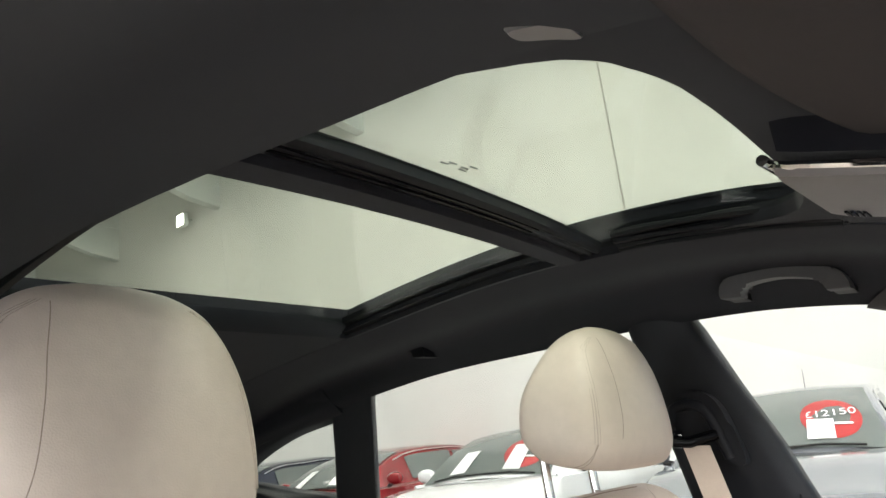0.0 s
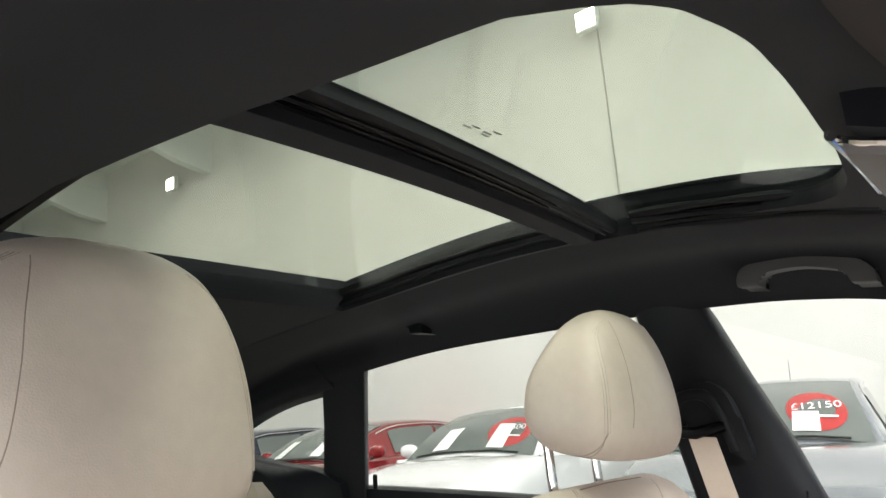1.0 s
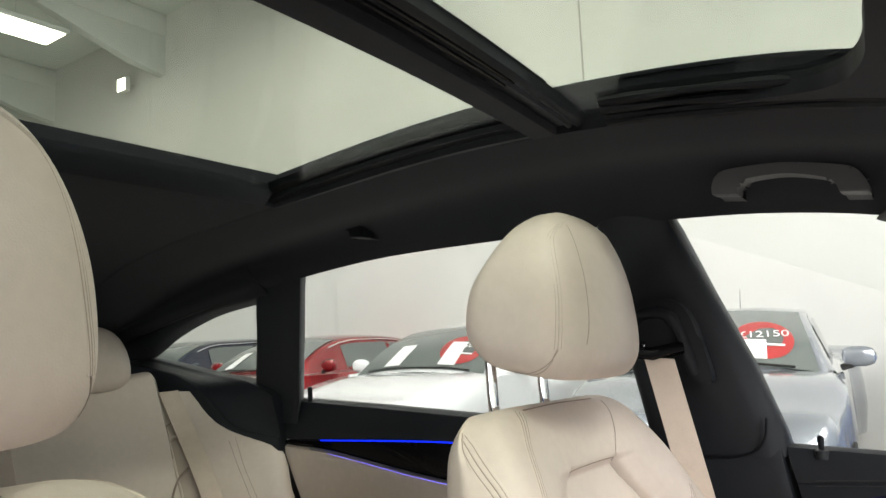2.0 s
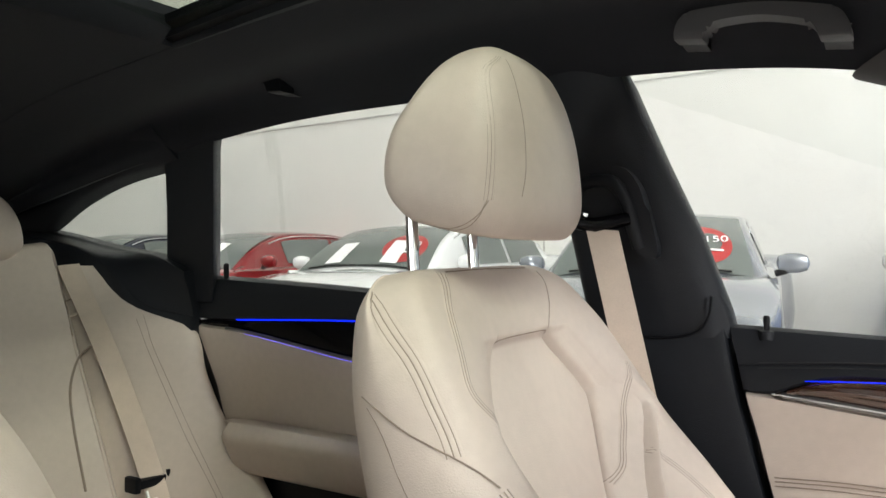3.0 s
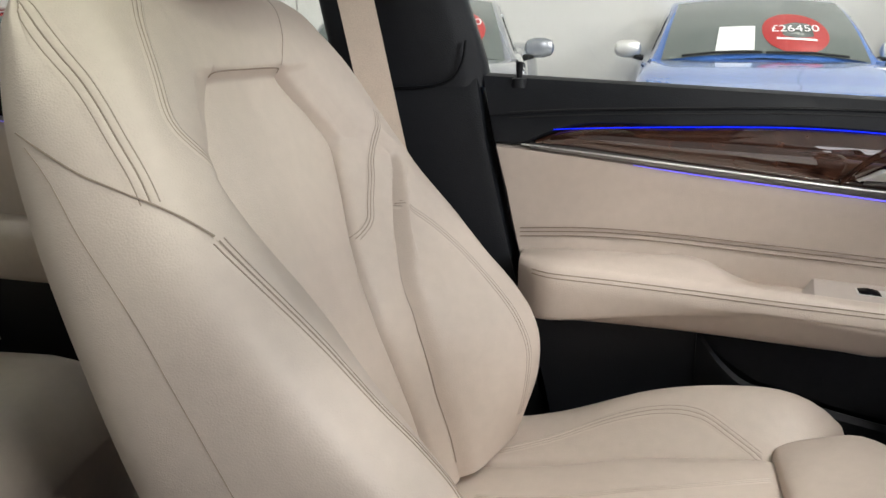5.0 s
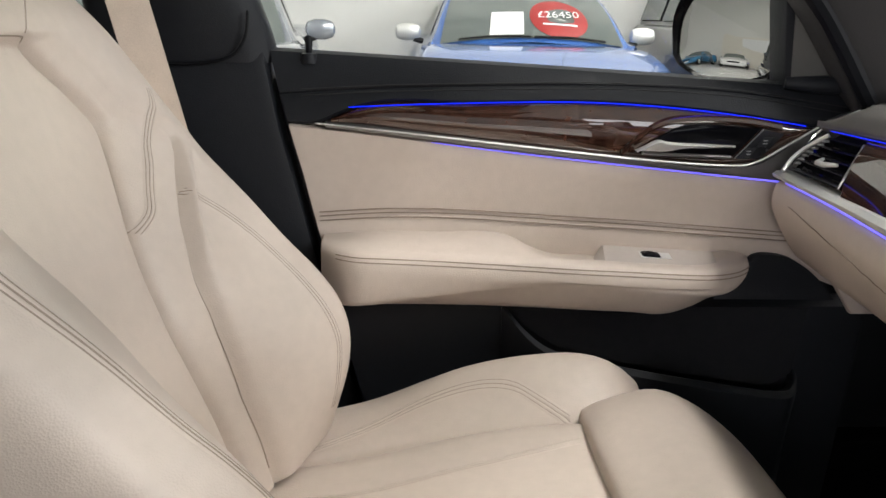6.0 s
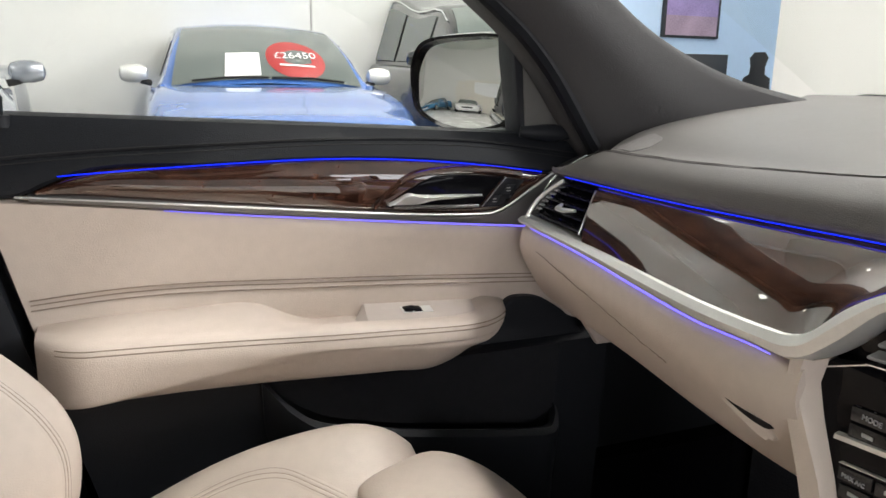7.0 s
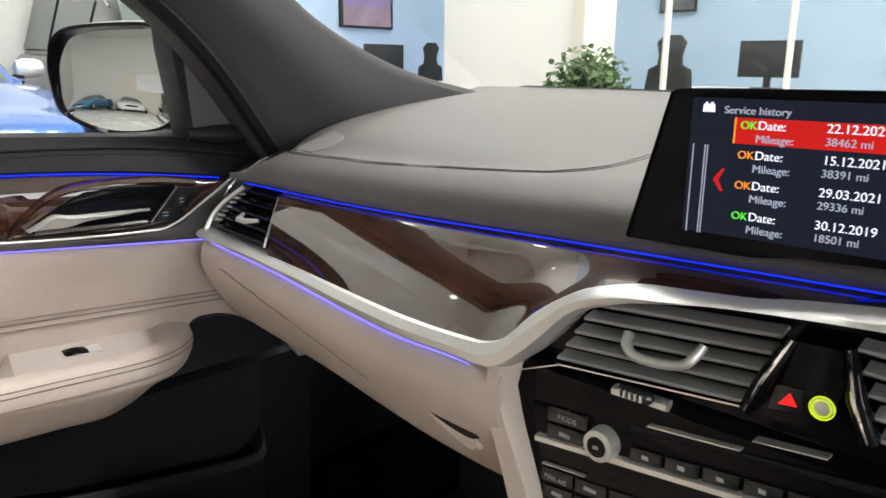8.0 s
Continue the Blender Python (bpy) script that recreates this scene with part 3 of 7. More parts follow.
def build_seat():
    seat = thing("front_seat", "cream leather sports front seat with piped seams", "car seat", group="front seats")
    rows = []
    for (v, s), (_, near) in zip(SEAT_ROWS[1], SEAT_ROWS[-1]):
        pts = list(s) + [(-p[0], p[1]) for p in near[-2:0:-1]]
        rows.append([seat_space(p[0], v, p[1]) for p in pts])
    back = part("backrest", loft(rows, True, True), LEATHER, seat)
    # seams of the backrest, in pairs
    for nm, pts, off in (
        ("shoulder_seam", [(-0.112, 0.586), (-0.121, 0.577), (-0.152, 0.541), (-0.182, 0.492), (-0.200, 0.457), (-0.192, 0.434), (-0.168, 0.412), (-0.146, 0.390), (-0.128, 0.366)], (-0.004, 0.0, 0.004)),
        ("shoulder_seam", [(0.200, 0.426), (0.189, 0.411), (0.162, 0.372), (0.127, 0.331), (0.108, 0.309), (0.084, 0.297)], (-0.003, 0.003)),
        ("yoke_side_seam", [(0.120, 0.580), (0.109, 0.556), (0.096, 0.534), (0.077, 0.514), (0.067, 0.501)], (0,)),
        ("wing_seam", [(-0.211, 0.577), (-0.217, 0.564), (-0.223, 0.547), (-0.229, 0.524), (-0.233, 0.502), (-0.240, 0.459), (-0.244, 0.426), (-0.248, 0.404)], (-0.004, 0.0, 0.004)),
        ("bolster_stitching", [(-0.230, 0.364), (-0.226, 0.335), (-0.220, 0.29), (-0.215, 0.253), (-0.211, 0.218), (-0.207, 0.175), (-0.202, 0.12), (-0.197, 0.06), (-0.194, 0.02)], (-0.006, 0.0, 0.006)),
        ("bolster_stitching", [(0.151, 0.314), (0.168, 0.274), (0.181, 0.224), (0.182, 0.173), (0.180, 0.127), (0.177, 0.086), (0.169, 0.048), (0.164, 0.012)], (-0.003, 0.003)),
    ):
        if len(off) > 1:
            welt(lambda o, h: back_seam(pts, n=90, off=o, lift=h), back, nm, 0.66 if len(off) == 2 else max(0.8, -150 * off[0]), 1.7 if off[0] < -0.005 else 1.3)
        else:
            part(nm, ribbon(back_seam(pts, n=90, lift=-0.0002), 0.0008), LEATHER_SEAM, back)
    part("bolster_seam", ribbon([seat_space(p[0] - 0.0006, p[1], p[2] + 0.0008) for p in cr([(-0.248, 0.482, -0.045), (-0.255, 0.468, -0.029), (-0.2585, 0.454, -0.015), (-0.258, 0.438, -0.001), (-0.256, 0.425, 0.013), (-0.252, 0.413, 0.025), (-0.248, 0.403, 0.035), (-0.241, 0.389, 0.046), (-0.236, 0.378, 0.053), (-0.232, 0.368, 0.059)], 80)], 0.0009), LEATHER_SEAM, back)
    # dark tube that paints the shade in the crease between insert and bolster
    slit = [seat_space(-insert_near(v) - 0.002, v, insert_out(v) - 0.002) for v in np.linspace(0.355, 0.255, 20)]
    part("insert_gap_shade", tube(slit, [0.0006 + 0.0042 * math.sin(math.pi * k / 19) for k in range(20)], 6), mat("painted_gap_shade", (0.10, 0.08, 0.065), 0.9, grain=0.5, scale=500, var=0.1), back)
    part("bolster_fold", ribbon([seat_space(q[48][0], v, q[48][1] + 0.0004) for v, q in SEAT_ROWS[1] if 0.0 < v < 0.36], 0.0008), LEATHER_SEAM, back)
    for sg in (1, -1):
        edge_ = [seat_space(sg * q[24][0], v, q[24][1] + 0.0003) for v, q in SEAT_ROWS[sg] if 0.02 < v < 0.494]
        part("insert_seam", ribbon(edge_, 0.0011), LEATHER_SEAM, back)
        rim = []
        for v in np.linspace(0.02, 0.47, 30):
            sec = seat_section(v, sg)
            w = C((0.02, 0.02), (0.215, 0.013), (0.272, 0.007), (0.337, -0.002), (0.404, -0.018), (0.452, -0.029), (0.481, -0.045))(v)
            k = int(np.argmax(sec[:, 0]))
            low = sec[k - 9:k + 22][::-1]
            rim.append(seat_space(sg * (np.interp(w, low[:, 1], low[:, 0]) + 0.0002), v, w))
        part("side_piping", ribbon(rim, 0.0006), LEATHER_SEAM, back)
    part("insert_top_seam", ribbon(back_seam([(-0.069, 0.4955), (-0.060, 0.4985), (0.0, 0.4995), (0.060, 0.4985), (0.069, 0.4955)], n=40, lift=0.0), 0.0010), LEATHER_SEAM, back)
    # yoke line over the insert
    bm = bmesh.new()
    ribbon(back_seam([(-0.10, 0.587), (0.0, 0.590), (0.10, 0.587)]), 0.0011, bm)
    part("yoke_seam", bm, LEATHER_SEAM, back)
    for sg in (1, -1):
        p0 = seat_space(0.070 * sg - 0.016, VTOP - 0.03, -0.062)
        part("guide_sleeve", tube([p0 + Vector((0, 0, -0.01)), p0 + Vector((-0.002, 0, 0.026)), p0 + Vector((-0.003, 0, 0.030)), p0 + Vector((-0.003, 0, 0.031))], [0.029, 0.026, 0.023, 0.014], 14), LEATHER, seat)
        part("headrest_post", tube([p0, p0 + Vector((-0.004, 0, 0.06)), p0 + Vector((-0.006, 0, 0.12))], 0.0075, 12), CHROME, seat, "chrome headrest post")
    # headrest
    base = Vector((-0.206, 0, 0.592))
    hr = part("headrest", loft([[Vector(p) + base for p in r] for r in headrest_mesh()], True, True), LEATHER, seat)
    skin = headrest_mesh()
    for sg in (1, -1):
        def side_line(o, lift):
            out = []
            for u, h in cr([(0.067, 0.194), (0.093, 0.176), (0.105, 0.150), (0.112, 0.115), (0.117, 0.080), (0.121, 0.050), (0.123, 0.030)], 40):
                u2 = sg * (u + o)
                out.append(Vector((headrest_front(u2, h, skin) + lift, u2, h)) + base)
            return out
        welt(side_line, hr, "headrest_seam", 0.62)
        tree = BVHTree.FromPolygons([tuple(v.co) for v in hr.data.vertices], [tuple(p.vertices) for p in hr.data.polygons])
        bm = bmesh.new()
        for o in (0.0, 0.006):
            under = []
            for x, u, h in cr([(0.062, 0.124 + o * 0.5, 0.030), (0.052, 0.126 + o * 0.5, 0.018 - o), (0.036, 0.125, 0.009 - o), (0.012, 0.123, 0.004 - o), (-0.02, 0.121, 0.004 - o)], 24):
                hit = tree.find_nearest(Vector((x, sg * u, h)) + base)
                under.append(hit[0] + hit[1] * 0.0001)
            tube(under, 0.0005, 5, bm)
        part("under_seam", bm, LEATHER_SEAM, hr)
    face = [Vector((headrest_front(u, h, skin) + 0.0001, u, h)) + base for u, h in cr([(-0.058, 0.192), (-0.066, 0.150), (-0.070, 0.11), (-0.076, 0.065), (-0.084, 0.035)], 30)]
    part("face_seam", ribbon(face, 0.0005), LEATHER_SEAM, hr)
    # cushion
    rows = cushion_mesh(-0.06, 0.49, 0.262, 0.0, 0.055)
    cus = part("cushion", loft(rows, True, True), LEATHER, seat)

    def cushion_z(x, u):
        i = min(max(int((x + 0.06) / 0.55 * 30), 0), 29)
        f = min(max((x + 0.06) / 0.55 * 30 - i, 0), 1)
        zz = []
        for r in (rows[i], rows[i + 1]):
            top_ = r[:26]
            k = int(np.argmax([p[1] for p in top_])) + 1
            zz.append(np.interp(abs(u), [p[1] for p in top_[:k]], [p[2] for p in top_[:k]]))
        return zz[0] * (1 - f) + zz[1] * f

    for sg in (1, -1):
        for line, offs in (([(0.02, 0.150), (0.067, 0.164), (0.121, 0.180), (0.176, 0.192), (0.231, 0.195), (0.273, 0.194), (0.307, 0.187), (0.336, 0.171), (0.372, 0.150)], (-0.005, 0.0, 0.005)), ([(0.05, 0.075), (0.12, 0.072), (0.207, 0.076), (0.288, 0.085), (0.375, 0.105)], (-0.003, 0.003))):
            welt(lambda o, h: [(x, sg * (u + o), cushion_z(x, u + o) + h) for x, u in cr(line, 40)], cus, "cushion_seam", 0.9 if len(offs) == 3 else 0.62)
    ext = bmesh.new()
    prof = [(0.40, -0.07), (0.383, -0.01), (0.3825, 0.034), (0.390, 0.050), (0.423, 0.064), (0.475, 0.074), (0.53, 0.050), (0.585, 0.004), (0.617, -0.04), (0.60, -0.09), (0.5, -0.10)]
    line = smooth_loop(prof, 40)
    er = []
    for y in (-0.165, -0.1635, -0.159, -0.150, -0.12, -0.06, 0.0, 0.06, 0.12, 0.150, 0.159, 0.1635, 0.165):
        sh = 1 - 0.055 * max(0.0, (abs(y) - 0.145) / 0.02) ** 3
        er.append([(0.50 + (p[0] - 0.50) * sh, y, -0.01 + (p[1] + 0.01) * sh) for p in line])
    loft(er, True, True, ext)
    part("thigh_support", ext, LEATHER, seat)
    base_bm = box(-0.12, 0.36, -0.22, 0.22, -0.33, -0.10, 0.02)
    part("seat_base", base_bm, DARK, seat)
    return seat


HIP = (-0.225, 0.388, 0.575)
seat_l = build_seat()
seat_l.location = HIP
copy_thing(seat_l, pose(HIP[0] - 0.035, -0.419, HIP[2] - 0.002))

# ---- front passenger door ----
door = thing("front_door", "closed black and cream leather front door with wood inlay", "car door", group="car doors")
XF = 0.60


def door_x(s, z):
    xr = -0.231 + (1.032 - z) * 0.243
    return xr * (1 - s) + XF * s


sill = C((-0.24, 1.032), (-0.036, 1.023), (0.184, 1.013), (0.462, 0.999), (0.6, 0.990))
seam_up = C((-0.24, 0.972), (-0.1, 0.982), (0.033, 0.987), (0.22, 0.991), (0.40, 0.983), (0.512, 0.968), (0.6, 0.955))
strip = C((-0.24, 0.950), (-0.129, 0.959), (0.032, 0.967), (0.203, 0.970), (0.338, 0.962), (0.483, 0.944), (0.6, 0.925))
upper_low = C((-0.24, 0.936), (-0.18, 0.938), (-0.155, 0.948), (-0.129, 0.957), (0.032, 0.965), (0.203, 0.968), (0.338, 0.960), (0.483, 0.942), (0.6, 0.923))
silver = C((-0.24, 0.938), (-0.172, 0.938), (-0.012, 0.922), (0.245, 0.897), (0.385, 0.889), (0.418, 0.893), (0.467, 0.922), (0.508, 0.948), (0.60, 0.976))
cream_top = C((-0.24, 0.936), (-0.203, 0.933), (0.105, 0.900), (0.455, 0.867), (0.6, 0.855))


def door_panel(lines, n=64, s0=0.0, s1=1.0, back=0.785):
    """A panel of the door from rows of (height function, inset)."""
    rows = []
    for s in np.linspace(s0, s1, n):
        x0 = -0.225 * (1 - s) + XF * s
        row = []
        for f, y in lines:
            z = f(x0)
            row.append((door_x(s, z), y if not callable(y) else y(x0), z))
        z0, z1 = row[0][2], row[-1][2]
        row += [(row[-1][0], back, z1), (row[0][0], back, z0)]
        rows.append(row)
    return loft(rows, True, True)


up = part("upper_panel", door_panel([(lambda x: sill(x) - 0.002, 0.772), (sill, 0.762), (lambda x: sill(x) - 0.004, 0.750), (lambda x: sill(x) - 0.018, 0.742), (lambda x: seam_up(x) + 0.002, 0.738), (seam_up, 0.7395), (lambda x: seam_up(x) - 0.002, 0.738), (lambda x: upper_low(x) + 0.004, 0.734), (upper_low, 0.738)]), DARK, door, "black stitched leatherette upper panel")
bm = bmesh.new()
for o in (0.004, -0.004):
    ribbon([(x, 0.7372, seam_up(x) + o) for x in np.linspace(-0.19, 0.57, 40)], 0.0008, bm)
part("stitching", bm, DARK_SEAM, up)
part("wood_inlay", door_panel([(lambda x: upper_low(x) - 0.001, 0.738), (lambda x: upper_low(x) * 0.8 + silver(x) * 0.2, 0.733), (lambda x: (upper_low(x) + silver(x)) / 2, 0.731), (lambda x: upper_low(x) * 0.15 + silver(x) * 0.85, 0.732), (lambda x: min(silver(x), upper_low(x) - 0.002), 0.736)], s0=0.07, s1=0.885), WOOD, door, "glossy dark burl wood inlay")
part("light_strip", ribbon([(x, 0.7345, strip(x) - 0.001) for x in np.linspace(-0.129, 0.485, 50)], 0.0008), BLUE_GLOW, door, "glowing blue ambient light strip")
part("satin_panel", door_panel([(lambda x: silver(x) + 0.001, 0.735), (lambda x: silver(x) - 0.003, 0.729), (lambda x: (silver(x) + cream_top(x)) / 2, 0.729), (lambda x: cream_top(x) + 0.001, 0.731)], s0=0.06), PEWTER, door, "satin grey metal trim")
part("bright_edge", ribbon(cr([(-0.172, 0.7305, 0.937), (-0.012, 0.7295, 0.922), (0.245, 0.7285, 0.897), (0.375, 0.7285, 0.889), (0.418, 0.728, 0.893), (0.467, 0.727, 0.922), (0.508, 0.725, 0.947), (0.579, 0.715, 0.975)], 60), 0.0015), SATIN, door)
part("lower_light_strip", ribbon([(x, 0.7318, cream_top(x) + 0.0002) for x in np.linspace(-0.02, 0.46, 40)], [0.0003 + 0.0007 * (k / 39) ** 0.5 for k in range(40)]), VIOLET_GLOW, door, "violet ambient light line")
seam1 = C((-0.24, 0.806), (-0.176, 0.810), (-0.086, 0.816), (0.182, 0.807), (0.505, 0.786), (0.6, 0.78))
mid = part("middle_panel", door_panel([(cream_top, 0.740), (lambda x: cream_top(x) - 0.003, 0.734), (lambda x: cream_top(x) - 0.025, 0.735), (lambda x: 0.5 * cream_top(x) + 0.5 * seam1(x), 0.742), (lambda x: seam1(x) + 0.006, 0.738), (seam1, 0.740), (lambda x: seam1(x) - 0.006, 0.738), (lambda x: C((0.36, 0.765), (0.43, 0.772), (0.50, 0.766), (0.6, 0.76))(x), 0.740), (lambda x: C((0.36, 0.70), (0.395, 0.712), (0.42, 0.730), (0.50, 0.730), (0.6, 0.70))(x), 0.745)]), LEATHER, door)
bm = bmesh.new()
for o in (0.006, 0.0, -0.006):
    ribbon([(x, 0.7368 if o else 0.7385, seam1(x) + o) for x in np.linspace(-0.17, 0.58, 44)], 0.0009, bm)
part("stitching", bm, LEATHER_SEAM, mid)
arm_top = C((-0.20, 0.781), (-0.12, 0.788), (0.0, 0.789), (0.072, 0.7885), (0.084, 0.786), (0.128, 0.766), (0.142, 0.7615), (0.20, 0.757), (0.36, 0.753), (0.372, 0.756), (0.384, 0.7625), (0.43, 0.760))
arm_low = C((-0.20, 0.699), (0.09, 0.696), (0.25, 0.689), (0.308, 0.687), (0.345, 0.699), (0.372, 0.713), (0.395, 0.725), (0.412, 0.735), (0.43, 0.746))
arm_roll = C((-0.20, 0.7835), (0.10, 0.7695), (0.38, 0.7575), (0.43, 0.7585))


def crease(x, zl, zb):
    return min(max(C((-0.165, 0.706), (-0.065, 0.719), (0.067, 0.733), (0.20, 0.740), (0.40, 0.735))(x), zb + 0.012), zl - 0.026)


rows = []
for x in list(np.linspace(-0.165, 0.33, 48)) + [0.33 + 0.098 * math.sin(math.pi * k / 40) for k in range(1, 21)]:
    zt, zb, zr = arm_top(x), arm_low(x), arm_roll(x)
    e = min(1.0, max(0.0, (x - 0.33) / 0.0985))
    r = max(0.0, (-0.105 - x) / 0.06)
    yo = 0.662 + 0.074 * (1 - math.sqrt(1 - e * e)) + 0.035 * r**2
    w = (0.752 - yo) / 0.09
    h = min(1.0, w + 0.15)
    zc = max(crease(x, zr, zb), zb + 0.006)
    rows.append(cr([(0.752, zt), (0.752 - 0.022 * w, zt + 0.001), (0.752 - 0.044 * w, zt * 0.55 + zr * 0.45), (yo + 0.026 * w, zr + 0.0015), (yo + 0.009 * w, zr - 0.004 * h), (yo, min(zr - 0.006, max(zr - 0.022 * h, zc + 0.004))), (yo + 0.003 * w, zc), (yo + (0.003 + 0.006 * min(max((0.30 - x) / 0.22, 0), 1)) * w, zc - min(0.008, (zc - zb) * 0.5)), (yo + 0.022 * w, zb + min(0.008, (zc - zb) * 0.3)), (yo + 0.040 * w, zb), (0.752, zb)], 40))
    rows[-1] = [(x, p[0], p[1]) for p in rows[-1]]
arm = part("armrest", loft(rows, True, True), LEATHER, door)
seam2 = C((-0.157, 0.774), (-0.026, 0.769), (0.10, 0.7625), (0.17, 0.7585), (0.245, 0.755), (0.323, 0.7515), (0.40, 0.7505), (0.43, 0.752))
bm = bmesh.new()
for o in (0.0, 0.005):
    line = []
    for row in rows[2:-4]:
        zt = max(min(seam2(row[0][0]), max(p[2] for p in row) - 0.003) - o, arm_low(row[0][0]) + 0.002)
        k = max(i for i, p in enumerate(row[:-1]) if p[2] >= zt > row[i + 1][2])
        a_, b_ = row[k], row[k + 1]
        f = (a_[2] - zt) / (a_[2] - b_[2] + 1e-9)
        line.append((a_[0], a_[1] + (b_[1] - a_[1]) * f - 0.0002, zt))
    ribbon(line, 0.0009, bm)
part("stitching", bm, LEATHER_SEAM, arm)


def pod_at(x, q, lift=0.0):
    """A place on the sloping switch plate: q from 0 at the door to 1 at the armrest's edge."""
    return (x, 0.745 - 0.053 * q - 0.2 * lift, 0.7735 - 0.055 * (x - 0.21) - 0.0105 * q + lift)


PLATE = mat("pale_satin_plastic", (0.52, 0.46, 0.42), 0.4, var=0.03)
pod = part("switch_pod", loft([[pod_at(x0_, 0.0, 0.0005), pod_at(x1_, 1.0, 0.0005), pod_at(x1_, 1.0, -0.012), pod_at(x0_, 0.0, -0.012)] for x0_, x1_ in ((0.224, 0.216), (0.230, 0.222), (0.30, 0.30), (0.376, 0.366), (0.382, 0.372))], True, True), PLATE, door, "pale satin switch panel")
part("pod_front", loft([[pod_at(0.2242 - 0.008 * q, q, 0.0004), pod_at(0.2205 - 0.028 * q, q, -0.010), pod_at(0.226, q, -0.012)] for q in (0.0, 0.5, 1.0)], True, True), PLATE, pod)
part("window_switch", loft([[pod_at(x, 0.38, 0.001), pod_at(x, 0.42, h), pod_at(x, 0.62, h * 0.8), pod_at(x, 0.66, 0.001)] for x, h in ((0.272, 0.001), (0.275, 0.0035), (0.284, 0.0045), (0.296, 0.003), (0.299, 0.001))], True, True), GLOSS, pod)
part("switch_bed", loft([[pod_at(x, 0.36, 0.0006), pod_at(x, 0.68, 0.0006), pod_at(x, 0.68, 0.0012), pod_at(x, 0.36, 0.0012)] for x in (0.270, 0.313)], True, True), SATIN, pod)
part("lower_panel", loft([[(door_x(s, z), y, z) for s in np.linspace(0.0, 1.0, 24)] for z, y in ((0.70, 0.745), (0.692, 0.712), (0.62, 0.715), (0.50, 0.722), (0.34, 0.735), (0.34, 0.78), (0.70, 0.78))]), DARK, door, "black grained plastic lower panel")
lip = cr([(0.080, 0.708, 0.695), (0.113, 0.685, 0.659), (0.155, 0.672, 0.634), (0.25, 0.668, 0.612), (0.37, 0.668, 0.590), (0.47, 0.670, 0.574), (0.497, 0.680, 0.578), (0.507, 0.70, 0.594)], 36)
rows = []
for p in lip:
    x, y, z = p
    rows.append([(x, y + 0.02, z - 0.002), (x, y + 0.004, z + 0.004), (x, y - 0.006, z - 0.002), (x, y - 0.006, z - 0.012), (x + 0.004, y + 0.012, z - 0.10), (x + 0.01, y + 0.025, 0.36), (x + 0.01, y + 0.04, 0.36)])
part("speaker_panel", slab(smooth_loop([(0.385, 0.690), (0.408, 0.722), (0.427, 0.742), (0.437, 0.760), (0.462, 0.763), (0.495, 0.755), (0.535, 0.727), (0.575, 0.680), (0.60, 0.645), (0.60, 0.56), (0.50, 0.545), (0.40, 0.58)], 48), "y", 0.7285, 0.744, 0.004), DARK, door, "black door speaker panel")
part("door_pocket", loft(rows, True, True), DARK, door)
# near-black sheet that fills the pocket's mouth above the lip
part("pocket_dark_sheet", slab([(0.088, 0.6915), (0.117, 0.660), (0.16, 0.632), (0.25, 0.608), (0.37, 0.586), (0.47, 0.570), (0.505, 0.590), (0.515, 0.6915)], "y", 0.7085, 0.7160), mat("navy_black_sheet", (0.004, 0.0046, 0.0075), 0.9, var=0.1), door)
# handle recess: a raised wood brow over it, a black hollow, a lever and a plate with two lock keys
brow = cr([(0.236, 0.905), (0.256, 0.926), (0.277, 0.941), (0.300, 0.949), (0.344, 0.952), (0.40, 0.950), (0.450, 0.943)], 40)
part("handle_brow", loft([[(x, 0.7335, z + 0.004), (x, 0.7275, z + 0.001), (x, 0.7262, z - 0.0035), (x, 0.7285, z - 0.0065), (x, 0.7335, z - 0.0065)] for x, z in brow], True, True), WOOD, door)
bez = part("handle_bezel", slab([(0.252, 0.9045), (0.262, 0.9115), (0.283, 0.926), (0.301, 0.9365), (0.319, 0.9425), (0.36, 0.9435), (0.423, 0.9395), (0.388, 0.902), (0.374, 0.8965), (0.30, 0.8985)], "y", 0.7275, 0.742, 0.002), GLOSS, door, "gloss black handle recess")
rows = []
for t in np.linspace(0, 1, 26):
    x = 0.254 + 0.134 * t
    zt = C((0, 0.9085), (0.10, 0.9155), (0.19, 0.9225), (0.30, 0.9205), (0.6, 0.9185), (1, 0.9165))(t)
    zb = C((0, 0.9070), (0.12, 0.9078), (0.32, 0.9085), (0.42, 0.9115), (0.7, 0.9125), (1, 0.9125))(t)
    y = 0.7245 - 0.010 * math.sin(math.pi * min(1, t * 1.1 + 0.05)) ** 0.7
    rows.append([(x, y + 0.010, zt), (x, y + 0.002, zt), (x, y - 0.002, zt - 0.002), (x, y - 0.001, (zt + zb) / 2), (x, y + 0.004, zb), (x, y + 0.010, zb)])
part("door_handle", loft(rows, True, True), SATIN, bez, "bright metal door handle lever")
part("handle_foot", loft([[(x, 0.7262, z + 0.0022), (x, 0.7240, z), (x, 0.7262, z - 0.0022), (x, 0.730, z - 0.002), (x, 0.730, z + 0.002)] for x, z in ((0.262, 0.9045), (0.32, 0.9022), (0.384, 0.9005))], True, True), PEWTER, bez)
lk = part("lock_plate", slab([(0.390, 0.8985), (0.424, 0.9375), (0.454, 0.9330), (0.424, 0.8975)], "y", 0.7262, 0.735, 0.001), GREY_KEY, door)
part("plate_edge", tube([(0.389, 0.7262, 0.8990), (0.4235, 0.7262, 0.9380)], 0.0008, 6), PEWTER, lk)
